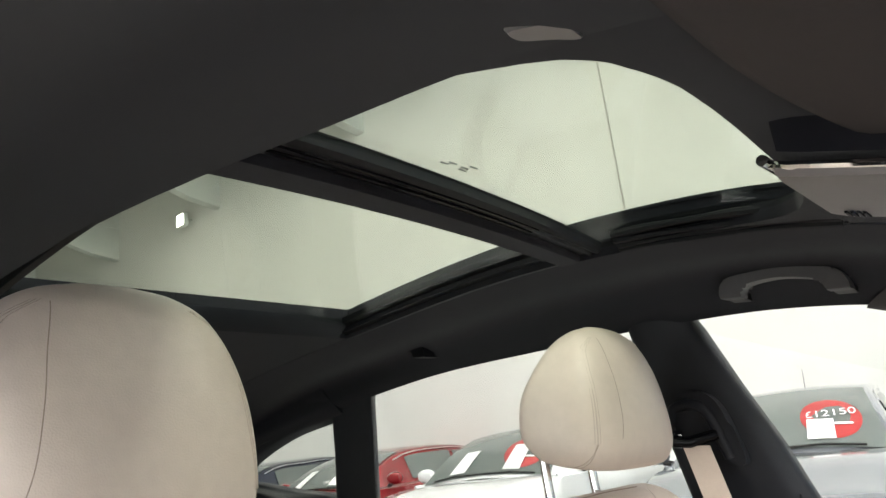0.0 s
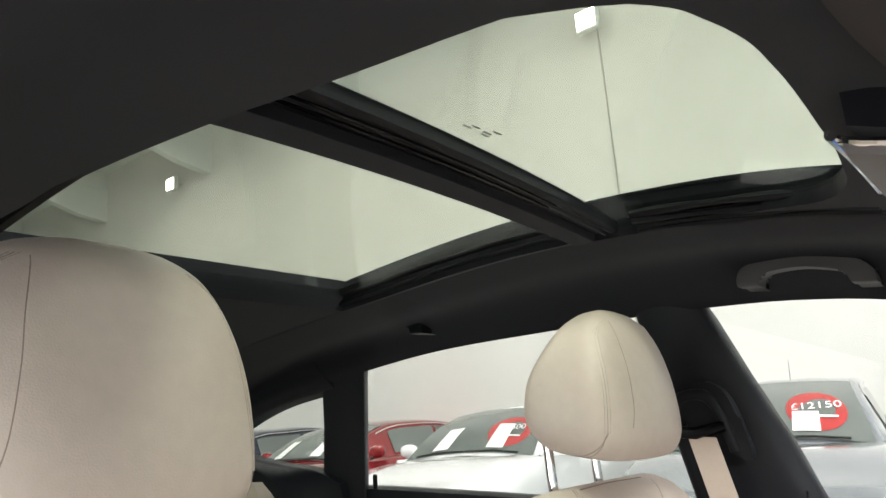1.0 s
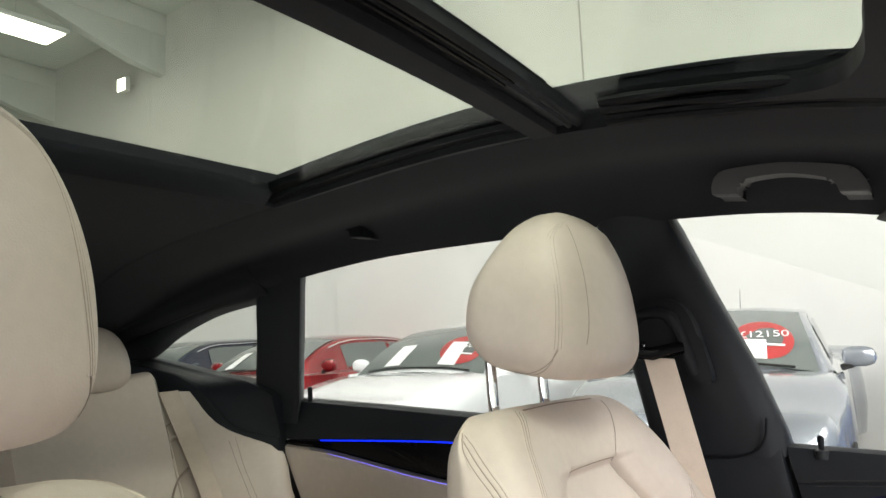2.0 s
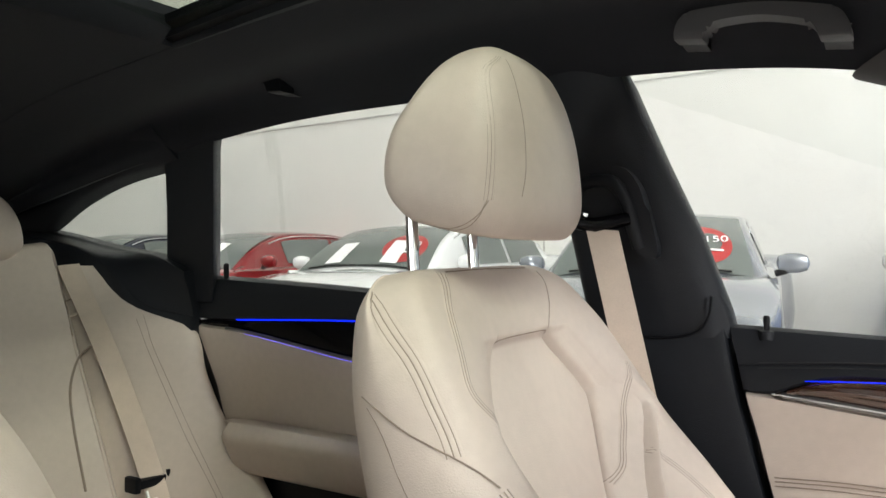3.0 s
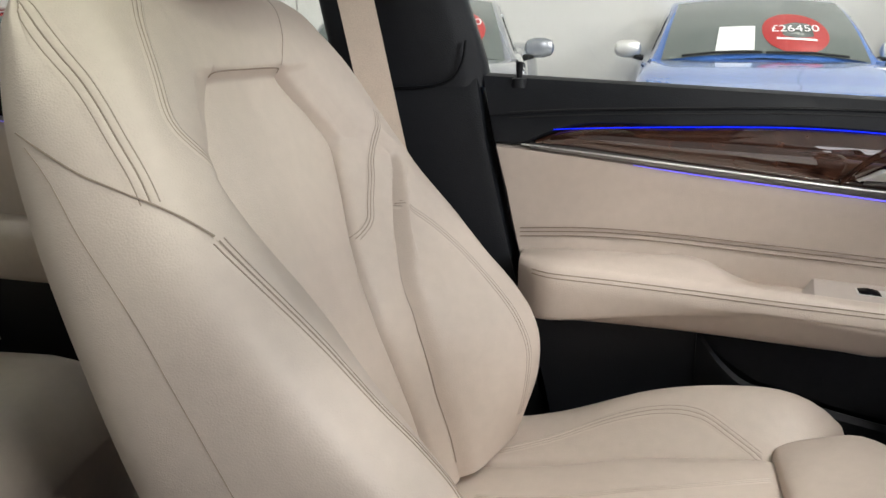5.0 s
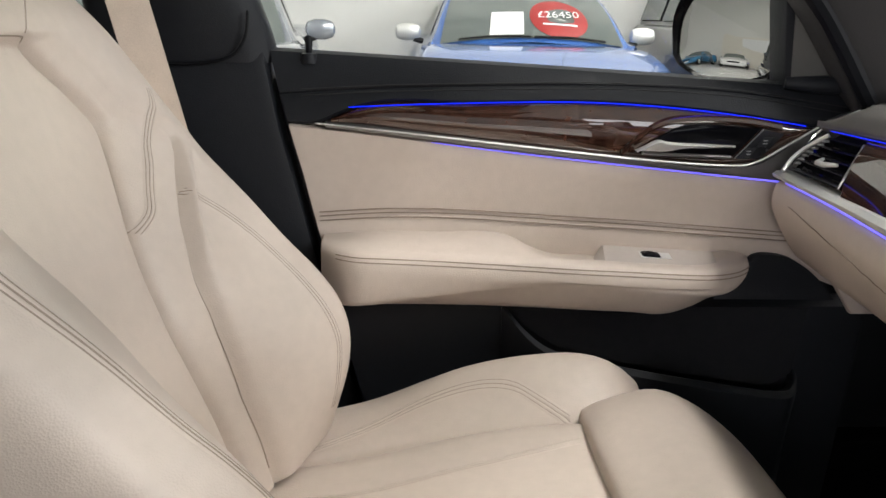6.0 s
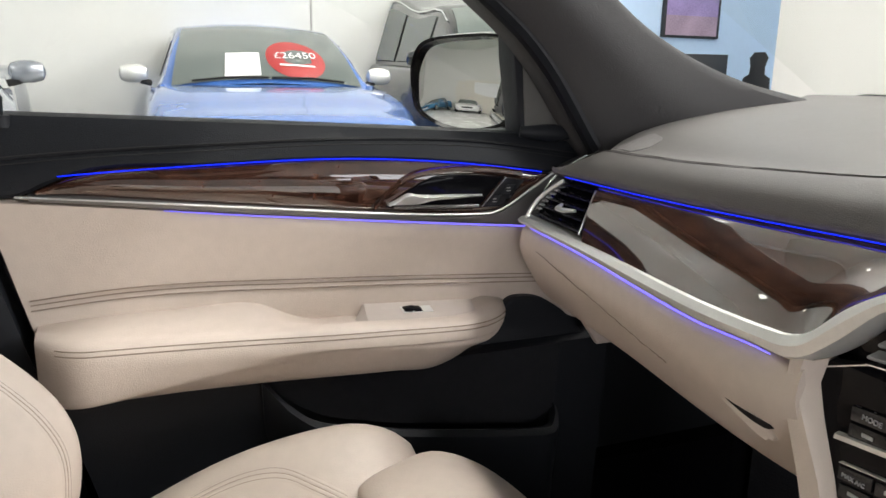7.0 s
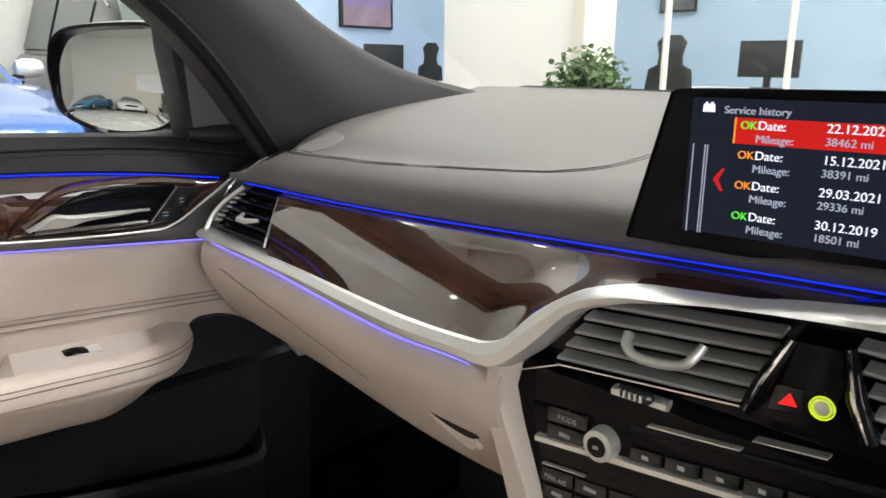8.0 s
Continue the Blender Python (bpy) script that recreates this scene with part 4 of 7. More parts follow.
for bx, bz in ((0.406, 0.907), (0.427, 0.9215)):
    lb = part("lock_button", slab([(bx - 0.010, bz - 0.0065), (bx + 0.003, bz - 0.0065), (bx + 0.012, bz + 0.0065), (bx - 0.001, bz + 0.0065)], "y", 0.7252, 0.728, 0.0006), DARK, lk)
    for q in (-0.002, 0.002):
        part("legend", box(bx - 0.002, bx + 0.004, 0.7248, 0.7253, bz + q - 0.0006, bz + q + 0.0006), LEGEND, lb)
pin = part("lock_pin", tube([(-0.18, 0.750, 1.012), (-0.18, 0.750, 1.022), (-0.18, 0.750, 1.026), (-0.18, 0.750, 1.044), (-0.18, 0.750, 1.047)], [0.0035, 0.0035, 0.004, 0.005, 0.003], 10), RUBBER, door)
part("pin_collar", tube([(-0.18, 0.750, 1.012), (-0.18, 0.750, 1.024), (-0.18, 0.750, 1.0255)], [0.012, 0.0105, 0.007], 14), DARK, pin)


def window_pane(name, outline, parent, material=PANE, label="clear side window glass"):
    """Glass in a door: outline of (x, z); it leans inwards above the sill."""
    bm = bmesh.new()
    vs = []
    for x, z in outline:
        vs.append(bm.verts.new((x, 0.775 - max(0, z - 1.0) * 0.25, z)))
    bm.faces.new(vs)
    g = bmesh.ops.solidify(bm, geom=bm.faces[:], thickness=0.004)
    ob = part(name, bm, material, parent, label, smooth=False)
    ob.visible_shadow = material is REAR_PANE
    return ob


window_pane("window_glass", [(-0.30, 1.0), (0.60, 0.98), (0.50, 1.10), (0.25, 1.25), (0.0, 1.37), (-0.2, 1.41), (-0.42, 1.41)], door)
# mirror sail and door mirror
sail = part("mirror_sail", slab([(0.452, 0.992), (0.59, 0.985), (0.56, 1.03), (0.50, 1.09), (0.432, 1.16), (0.438, 1.10)], "y", 0.742, 0.79, 0.006), DARK, door)
part("tweeter_mesh", slab([(0.458, 1.004), (0.560, 0.998), (0.535, 1.035), (0.49, 1.082), (0.450, 1.118), (0.452, 1.08)], "y", 0.7395, 0.745, 0.002), mat("grey_speaker_mesh", (0.15, 0.148, 0.14), 0.7, grain=1.0, scale=1400, var=0.1), sail)
part("tweeter_foot", tube([(0.452, 0.745, 0.999), (0.50, 0.732, 0.997), (0.55, 0.735, 0.995)], [0.008, 0.013, 0.006], 10), DARK, sail)
mz = smooth_loop([(0.335, 1.095), (0.36, 1.128), (0.44, 1.137), (0.515, 1.133), (0.54, 1.10), (0.535, 1.02), (0.50, 0.992), (0.42, 0.988), (0.35, 1.012), (0.334, 1.055)], 60)


def mirror_rows(inset, d):
    c = np.array([0.437, 1.063])
    return [(c[0] + (p[0] - c[0]) * inset, 0.0, c[1] + (p[1] - c[1]) * inset) for p in mz]


# the glass faces back and inwards
def mp(p, d):
    w = p[0] - 0.437
    ax = Vector((0.513, -0.858, 0))
    nrm = Vector((-0.858, -0.513, 0))
    return Vector((0.437, 0.92, p[2])) + ax * w * 1.0 - nrm * d


rows = [[mp(p, d) for p in mirror_rows(k, 0)] for k, d in ((0.90, 0.012), (0.93, 0.0), (0.99, -0.002), (1.03, 0.015), (1.04, 0.05), (0.92, 0.10), (0.6, 0.13), (0.2, 0.14))]
house = part("mirror_housing", loft(rows, True, True), GLOSS, door, "gloss black door mirror housing")
part("mirror_glass", loft([[mp(p, 0.016) for p in mirror_rows(0.925, 0)]] + [[mp(p, 0.006 - 0.0042 * (1 - (k / 0.925) ** 2) + 0.075 * (p[2] - 1.063)) for p in mirror_rows(k, 0)] for k in (0.925, 0.8, 0.65, 0.5, 0.35, 0.2, 0.05)], True, True), MIRROR, house, "convex door mirror glass")
part("mirror_foot", tube([(0.50, 0.78, 1.005), (0.50, 0.85, 1.0), (0.49, 0.90, 1.01)], [0.025, 0.02, 0.022], 10), GLOSS, house)

# ---- B pillar, rear door, quarter ----
bp = thing("b_pillar_trim", "black grained centre pillar trim panel", "pillar trim", kind="structure")
rows = []
for z, xf, xr, y in ((1.43, -0.372, -0.50, 0.655), (1.388, -0.355, -0.50, 0.672), (1.279, -0.314, -0.49, 0.69), (1.162, -0.267, -0.475, 0.715), (1.05, -0.232, -0.46, 0.738), (1.012, -0.224, -0.45, 0.742)):
    rows.append(cr([(xf, y + 0.05, z), (xf + 0.002, y + 0.02, z), (xf - 0.012, y + 0.002, z), (xf - 0.05, y - 0.012, z), (xr + 0.05, y - 0.014, z), (xr + 0.012, y - 0.004, z), (xr, y + 0.05, z)], 24))
part("upper_trim", loft(rows, True, True), DARK, bp)
rows = []
for z, xf, xr, y in ((1.03, -0.232, -0.46, 0.742), (1.01, -0.229, -0.46, 0.734), (0.93, -0.215, -0.46, 0.732), (0.78, -0.180, -0.46, 0.735), (0.67, -0.153, -0.46, 0.74), (0.34, -0.08, -0.48, 0.745)):
    rows.append(cr([(xf - 0.004, y + 0.05, z), (xf - 0.005, y + 0.01, z), (xf - 0.02, y, z), ((xf + xr) / 2, y - 0.006, z), (xr + 0.02, y, z), (xr, y + 0.05, z)], 20))
part("lower_trim", loft(rows, True, True), DARK, bp)
part("trim_gap", tube(cr([(-0.250, 0.722, 1.075), (-0.255, 0.722, 1.045), (-0.272, 0.723, 1.022), (-0.31, 0.724, 1.012), (-0.38, 0.726, 1.010), (-0.45, 0.735, 1.012)], 30), 0.0022, 6), RUBBER, bp)
fb = thing("seat_belt", "tan front seat belt hanging from a black pillar guide", "seat belt")
bx, by, bz = -0.40, 0.655, 1.175
rows = []
for t in np.linspace(0, 1, 20):
    c = Vector((bx + 0.012, by - 0.012, bz)).lerp(Vector((-0.262, 0.648, 0.60)), t)
    ax = Vector((0.90, 0.42, -0.1)).normalized() * 0.024
    nn = Vector((0.42, -0.9, 0)) * 0.0006
    rows.append([c - ax + nn, c + ax + nn, c + ax - nn, c - ax - nn])
part("webbing", loft(rows, True, True), BELT, fb)
part("guide_bar", tube([(bx - 0.03, by - 0.03, bz + 0.012), (bx + 0.0, by - 0.012, bz + 0.006), (bx + 0.045, by + 0.012, bz + 0.016)], [0.010, 0.012, 0.010], 10), GLOSS, fb, "black belt guide")
part("guide_bolt", tube([(bx - 0.03, by - 0.035, bz + 0.022), (bx - 0.02, by - 0.028, bz + 0.026), (bx - 0.008, by - 0.02, bz + 0.022)], 0.006, 8), CHROME, fb)
part("guide_surround", tube(cr([(-0.452, 0.680, 1.19), (-0.440, 0.670, 1.225), (-0.423, 0.667, 1.247), (-0.382, 0.664, 1.247), (-0.361, 0.667, 1.222), (-0.352, 0.677, 1.18), (-0.346, 0.687, 1.148)], 30), 0.011, 10), DARK, fb)
part("guide_cover", loft([[(bx + 0.02 + q[0], 0.70 + d - 0.02 * (q[1] > 0), bz + 0.035 + q[1]) for q in smooth_loop([(-0.06, 0.02), (-0.04, 0.055), (0.01, 0.06), (0.04, 0.03), (0.055, -0.03), (0.06, -0.075), (0.03, -0.07), (-0.03, -0.02)], 40)] for d in (0.02, -0.012, -0.016)], True, True), DARK, fb)

rd = thing("rear_door", "closed black and cream leather rear door with light strip", "car door", group="car doors")
rsill = C((-1.40, 1.10), (-1.28, 1.095), (-0.893, 1.075), (-0.45, 1.045))
rstrip = C((-1.3, 1.002), (-1.228, 1.004), (-0.902, 1.014), (-0.45, 1.01))
rcream = C((-1.40, 0.990), (-1.363, 0.987), (-1.26, 0.983), (-0.915, 0.940), (-0.45, 0.90))


def rd_panel(lines, x0=-1.40, x1=-0.44, n=40, back=0.76):
    rows = []
    for x in np.linspace(x0, x1, n):
        row = [(x + sh * (rsill(x) - f(x)), y, f(x)) for f, y, sh in [(a, b, 0.42 * max(0, (-1.1 - x) / 0.3)) for a, b in lines]]
        row += [(row[-1][0], back, row[-1][2]), (row[0][0], back, row[0][2])]
        rows.append(row)
    return loft(rows, True, True)


part("upper_panel", rd_panel([(lambda x: rsill(x) - 0.002, 0.735), (rsill, 0.722), (lambda x: rsill(x) - 0.006, 0.708), (lambda x: rsill(x) - 0.03, 0.700), (lambda x: rstrip(x) + 0.003, 0.695), (rstrip, 0.699)]), DARK, rd, "black leatherette upper panel")
part("inlay", rd_panel([(lambda x: max(rstrip(x) - 0.002, rcream(x) + 0.003), 0.699), (lambda x: (rstrip(x) + rcream(x)) / 2, 0.694), (lambda x: rcream(x) + 0.002, 0.698)]), GLOSS, rd, "gloss black inlay")
part("light_strip", ribbon([(x, 0.6955, rstrip(x)) for x in np.linspace(-1.225, -0.46, 30)], 0.0016), BLUE_GLOW, rd, "glowing blue ambient light strip")
part("satin_edge", tube([(x, 0.692, rcream(x) + 0.002) for x in np.linspace(-1.255, -0.46, 30)], 0.004, 8), PEWTER, rd)
part("lower_light_strip", ribbon([(x, 0.6925, rcream(x) - 0.0022) for x in np.linspace(-1.20, -0.46, 30)], 0.0006), VIOLET_GLOW, rd, "violet ambient light line")
part("middle_panel", rd_panel([(rcream, 0.70), (lambda x: rcream(x) - 0.004, 0.694), (lambda x: rcream(x) - 0.05, 0.697), (lambda x: 0.86, 0.704), (lambda x: 0.80, 0.70), (lambda x: 0.69, 0.71)]), LEATHER, rd)
rows = []
for x in np.linspace(-1.245, -0.46, 30):
    e = max(0.0, (-1.19 - x) / 0.055)
    zt, zb, yo = 0.793 - 0.004 * e, 0.688 + 0.05 * e**2, 0.635 + 0.045 * e**2
    rows.append([(x, p[0], p[1]) for p in cr([(0.72, zt), (0.67, zt + 0.001), (yo + 0.018, zt - 0.002), (yo, zt - 0.02), (yo + 0.006, (zt + zb) / 2), (yo + 0.03, zb + 0.004), (0.72, zb)], 24)])
part("armrest", loft(rows, True, True), LEATHER, rd)
part("lower_panel", loft([[(x, y, z) for x in np.linspace(-1.15, -0.44, 8)] for z, y in ((0.70, 0.73), (0.69, 0.70), (0.5, 0.71), (0.32, 0.73), (0.32, 0.76), (0.70, 0.76))]), DARK, rd)
part("lock_pin", tube([(-1.275, 0.712, 1.09), (-1.275, 0.712, 1.10), (-1.275, 0.712, 1.122), (-1.275, 0.712, 1.125)], [0.005, 0.006, 0.006, 0.003], 10), RUBBER, rd)
window_pane("window_glass", [(-1.30, 1.07), (-0.40, 1.03), (-0.42, 1.42), (-0.7, 1.42), (-1.0, 1.415), (-1.30, 1.385)], rd, REAR_PANE, "lightly tinted rear door glass")

cp = thing("c_pillar_trim", "black rear pillar and quarter trim", "pillar trim", kind="structure")
rows = []
for z, xf, xr, y in ((1.42, -1.175, -1.345, 0.60), (1.366, -1.202, -1.352, 0.615), (1.25, -1.238, -1.385, 0.645), (1.133, -1.275, -1.425, 0.675), (1.095, -1.287, -1.45, 0.685), (1.04, -1.30, -1.50, 0.69)):
    rows.append(cr([(xf - 0.045, y + 0.06, z), (xf - 0.006, y + 0.012, z), (xf - 0.018, y, z), (xr + 0.014, y - 0.004, z), (xr, y + 0.008, z), (xr - 0.0, y + 0.06, z)], 20))
part("pillar", loft(rows, True, True), DARK, cp)
q_top = C((-2.10, 1.235), (-1.866, 1.207), (-1.593, 1.162), (-1.42, 1.136), (-1.36, 1.115), (-1.30, 1.09))
q_in = C((-2.10, 1.20), (-1.70, 1.172), (-1.62, 1.150), (-1.538, 1.109), (-1.457, 1.036), (-1.37, 1.008), (-1.27, 0.995))
rows = []
for x in np.linspace(-2.1, -1.345, 40):
    zt, zi = q_top(x), min(q_in(x), q_top(x) - 0.012)
    yi = C((-2.1, 0.56), (-1.62, 0.585), (-1.45, 0.625), (-1.34, 0.675))(x)
    rows.append([(x, p[0], p[1]) for p in cr([(0.70, zt + 0.002), (0.668, zt), (0.655, zt - 0.006), (yi * 0.6 + 0.66 * 0.4, zi * 0.45 + zt * 0.55), (yi + 0.006, zi + 0.01), (yi, zi), (yi + 0.006, zi - 0.05), (0.70, zi - 0.05)], 20)])
part("quarter_trim", loft(rows, True, True), DARK, cp)
rows = []
for x in np.linspace(-2.1, -1.31, 30):
    zb = C((-2.1, 1.20), (-1.90, 1.20), (-1.86, 1.212), (-1.757, 1.258), (-1.617, 1.302), (-1.36, 1.338), (-1.30, 1.345))(x)
    zr = max(zb + 0.05, rail_z(x) + 0.03)
    rows.append([(x, 0.625 + 0.03 * (1.34 - zb) / 0.13, zb), (x, 0.612 + 0.03 * (1.34 - zb) / 0.13, zb + 0.004), (x, 0.56, zr), (x, 0.53, zr + 0.04), (x, 0.66, zr + 0.04), (x, 0.68, zb)])
part("quarter_header", loft(rows, True, True), CLOTH, cp)
gp = slab([(-2.05, 1.15), (-1.36, 1.08), (-1.36, 1.38), (-1.62, 1.34), (-2.05, 1.24)], "y", 0.672, 0.676)
part("quarter_glass", gp, REAR_PANE, cp, smooth=False)

# the other side of the car, behind the open driver's doorway
flip = Matrix.Scale(-1, 4, (0, 1, 0))
for ob in (rd, bp, cp):
    copy_thing(ob, flip)

# ---- rear bench ----
bench = thing("rear_bench", "cream leather rear bench seat with headrest", "car seat")
R2 = math.radians(24)


def bench_pt(y, v, w):
    return (-1.36 - v * math.sin(R2) + w * math.cos(R2), y, 0.60 + v * math.cos(R2) + w * math.sin(R2))


def bench_back(y0, y1, name):
    rows = []
    for k in range(30):
        v = -0.05 + 0.66 * min(k / 24, 1.0)
        cap = max(0, k - 24) / 5
        row = []
        ym, hw = (y0 + y1) / 2, (y1 - y0) / 2
        for j in range(25):
            q = -1 + 2 * j / 24
            y = ym + hw * q * (1 - 0.04 * cap)
            w = 0.03 * abs(q) ** 3 - 0.02 * (1 - abs(q)) - 0.06 * max(0, abs(q) - 0.85) / 0.15
            row.append(bench_pt(y, v + 0.03 * math.sin(cap * math.pi / 2), w - 0.06 * (1 - math.cos(cap * math.pi / 2))))
        row += [bench_pt(ym + hw, v, -0.12), bench_pt(ym - hw, v, -0.12)]
        rows.append(row)
    return part(name, loft(rows, True, True), LEATHER, bench)


bk = bench_back(0.12, 0.535, "outer_backrest")
bench_back(-0.12, 0.12, "centre_backrest")
bench_back(-0.535, -0.12, "outer_backrest")
for sg in (1, -1):
    rows = []
    for k in range(22):
        t = k / 21
        z = 0.572 + (q_in(-1.6) - 0.592) * t
        xb = -1.36 - (z - 0.60) * math.tan(R2)
        lim = C((0.572, -1.07), (0.62, -1.105), (0.70, -1.165), (0.79, -1.255), (0.88, -1.31), (0.99, -1.36), (1.05, -1.46), (1.11, -1.54), (1.17, -1.66))(z)
        lim = max(lim, xb + 0.01)
        rows.append([(p[0], sg * p[1], z) for p in cr([(xb - 0.06, 0.50), (xb + 0.0, 0.54), (xb * 0.7 + lim * 0.3, 0.575), (xb * 0.35 + lim * 0.65, 0.615), (lim, 0.665), (lim - 0.03, 0.70), (xb - 0.06, 0.70)], 24)])
    part("side_bolster", loft(rows, True, True), LEATHER, bench)
rows = []
for k in range(24):
    t = k / 23
    x = -1.42 + 0.72 * t
    e = max(0.0, (t - 0.8) / 0.2)
    drop = 0.09 * (1 - math.sqrt(max(0, 1 - e * e)))
    z = 0.575 + 0.045 * t - drop
    row = []
    for j in range(41):
        y = -0.62 + 1.24 * j / 40
        a = abs(y)
        bump = 0.012 * math.exp(-((a - 0.52) / 0.08) ** 2) - 0.012 * math.exp(-((a - 0.12) / 0.02) ** 2) - 0.07 * max(0, (a - 0.56) / 0.06) ** 2
        row.append((x - 0.02 * max(0, (a - 0.45) / 0.17) ** 2, y, z + bump))
    row += [(x, 0.62, 0.36), (x, -0.62, 0.36)]
    rows.append(row)
part("cushion", loft(rows, True, True), LEATHER, bench)
hb = Vector(bench_pt(0.335, 0.62, -0.05))
for yy in (0.335, -0.335):
    part("headrest", loft([[(hb.x + p[0] * 0.8, yy + p[1] * 0.92, hb.z - 0.005 + p[2] * 0.68) for p in r] for r in headrest_mesh()], True, True), LEATHER, bench)
part("panel_seam", ribbon(cr([(-1.487, 0.526, 0.952), (-1.488, 0.497, 0.925), (-1.473, 0.471, 0.868), (-1.442, 0.460, 0.792), (-1.392, 0.453, 0.676)], 40), 0.0028), LEATHER_SEAM, bk)
skin_v, skin_f = [], []
for ob in [o for o in bench.children if o.name.split(".")[0] in ("outer_backrest", "side_bolster", "centre_backrest")]:
    n0 = len(skin_v)
    skin_v += [tuple(v.co) for v in ob.data.vertices]
    skin_f += [tuple(n0 + k for k in p.vertices) for p in ob.data.polygons]
bench_skin = BVHTree.FromPolygons(skin_v, skin_f)


def bench_seam(name, pts, r, material):
    line = []
    for p in cr(pts, 40):
        hit = bench_skin.find_nearest(Vector(p))
        line.append(hit[0] + Vector((0.0004, -0.0002, 0.0003)))
    part(name, tube(line, r, 6), material, bk)


bench_seam("bolster_piping", [(-1.575, 0.545, 1.10), (-1.52, 0.525, 1.02), (-1.46, 0.522, 0.92), (-1.40, 0.522, 0.80), (-1.36, 0.520, 0.70), (-1.33, 0.518, 0.62)], 0.0035, LEATHER)
bench_seam("bolster_joint", [(-1.575, 0.540, 1.10), (-1.52, 0.520, 1.02), (-1.46, 0.517, 0.92), (-1.40, 0.517, 0.80), (-1.36, 0.515, 0.70), (-1.33, 0.513, 0.62)], 0.0016, LEATHER_SEAM)
for z_ in (0.0, 0.022):
    bench_seam("bolster_stitching", [(-1.44, 0.60 + z_, 1.01), (-1.38, 0.605 + z_, 0.90), (-1.30, 0.607 + z_, 0.78), (-1.22, 0.607 + z_, 0.68), (-1.16, 0.605 + z_, 0.60)], 0.0005, LEATHER_SEAM)
rb = thing("seat_belt", "tan rear seat belt with black stop and buckle tongue", "seat belt")


def belt_line(pts, half, ax):
    rows = []
    for p in cr(pts, 24):
        c, a, n = Vector(p), Vector(ax).normalized() * half, Vector((0.0008, 0, 0.0004))
        rows.append([c - a + n, c + a + n, c + a - n, c - a - n])
    return loft(rows, True, True)


part("webbing", belt_line([(-1.585, 0.535, 1.125), (-1.452, 0.548, 0.92), (-1.325, 0.555, 0.69), (-1.255, 0.535, 0.58)], 0.023, (0.35, 1, 0.1)), BELT, rb)
part("belt_stop", box(-1.340, -1.312, 0.510, 0.590, 0.672, 0.690, 0.005), RUBBER, rb)
for by_ in (0.511, 0.589):
    part("stop_end", box(-1.343, -1.306, by_ - 0.007, by_ + 0.007, 0.668, 0.700, 0.004), RUBBER, rb)
for a_, b_ in (((-1.312, 0.534, 0.668), (-1.292, 0.534, 0.626)), ((-1.312, 0.566, 0.668), (-1.292, 0.566, 0.626)), ((-1.292, 0.534, 0.626), (-1.292, 0.566, 0.626)), ((-1.303, 0.534, 0.650), (-1.303, 0.566, 0.650))):
    part("tongue_bar", tube([a_, b_], 0.003, 8), SATIN, rb)

# ---- dashboard ----
dash = thing("dashboard", "anthracite and cream leather dashboard with burl wood trim", "dashboard")
xs = C((-0.75, 0.46), (-0.1, 0.445), (0.15, 0.446), (0.45, 0.457), (0.66, 0.476))
zs = C((-0.75, 0.976), (-0.03, 0.9715), (0.13, 0.966), (0.39, 0.955), (0.66, 0.947))
xl = C((-0.75, 0.387), (-0.06, 0.392), (0.06, 0.393), (0.12, 0.390), (0.195, 0.385), (0.5, 0.417), (0.70, 0.438))
zl = C((-0.75, 0.973), (-0.058, 0.967), (0.01, 0.963), (0.058, 0.959), (0.093, 0.9555), (0.118, 0.948), (0.145, 0.930), (0.175, 0.902), (0.190, 0.8965), (0.206, 0.8955), (0.263, 0.8935), (0.343, 0.8925), (0.421, 0.8915), (0.501, 0.8905), (0.582, 0.8895), (0.70, 0.888))
sh_ = C((-0.75, 0.010), (0.09, 0.009), (0.12, 0.014), (0.148, 0.025), (0.17, 0.021), (0.20, 0.016), (0.29, 0.0155), (0.42, 0.0135), (0.55, 0.010), (0.70, 0.009))
ys = list(np.linspace(-0.70, -0.10, 20)) + list(np.linspace(-0.09, 0.30, 60)) + list(np.linspace(0.31, 0.695, 34))
rows = []
for y in ys:
    x, z = xs(y), zs(y)
    e = max(0, (abs(y) - 0.59) / 0.105)
    d = 0.044 * e**2.5
    rows.append([(p[0], y, p[1]) for p in cr([(x + 0.002, z + 0.001), (x + 0.003, z + 0.008), (x + 0.012, z + 0.024 - 0.5 * d), (x + 0.035, z + 0.036 - d), (x + 0.06, z + 0.041 - 0.9 * d), (x + 0.12, 1.012 - 0.5 * d), (0.72, 1.033 - d * 0.2), (0.88, 1.047 - d * 0.1), (0.95, 1.045), (0.95, 0.93), (x + 0.03, 0.93)], 40)])
top = part("dash_top", loft(rows, True, True), DASH, dash, "anthracite grained leather dash top")
dash_rows = rows


def dash_z(x, y):
    """Height of the dash top."""
    k = int(np.argmin([abs(r[0][1] - y) for r in dash_rows]))
    r = [p for p in dash_rows[k] if p[2] > 0.935][:34]
    return float(np.interp(x, [p[0] for p in r], [p[2] for p in r]))


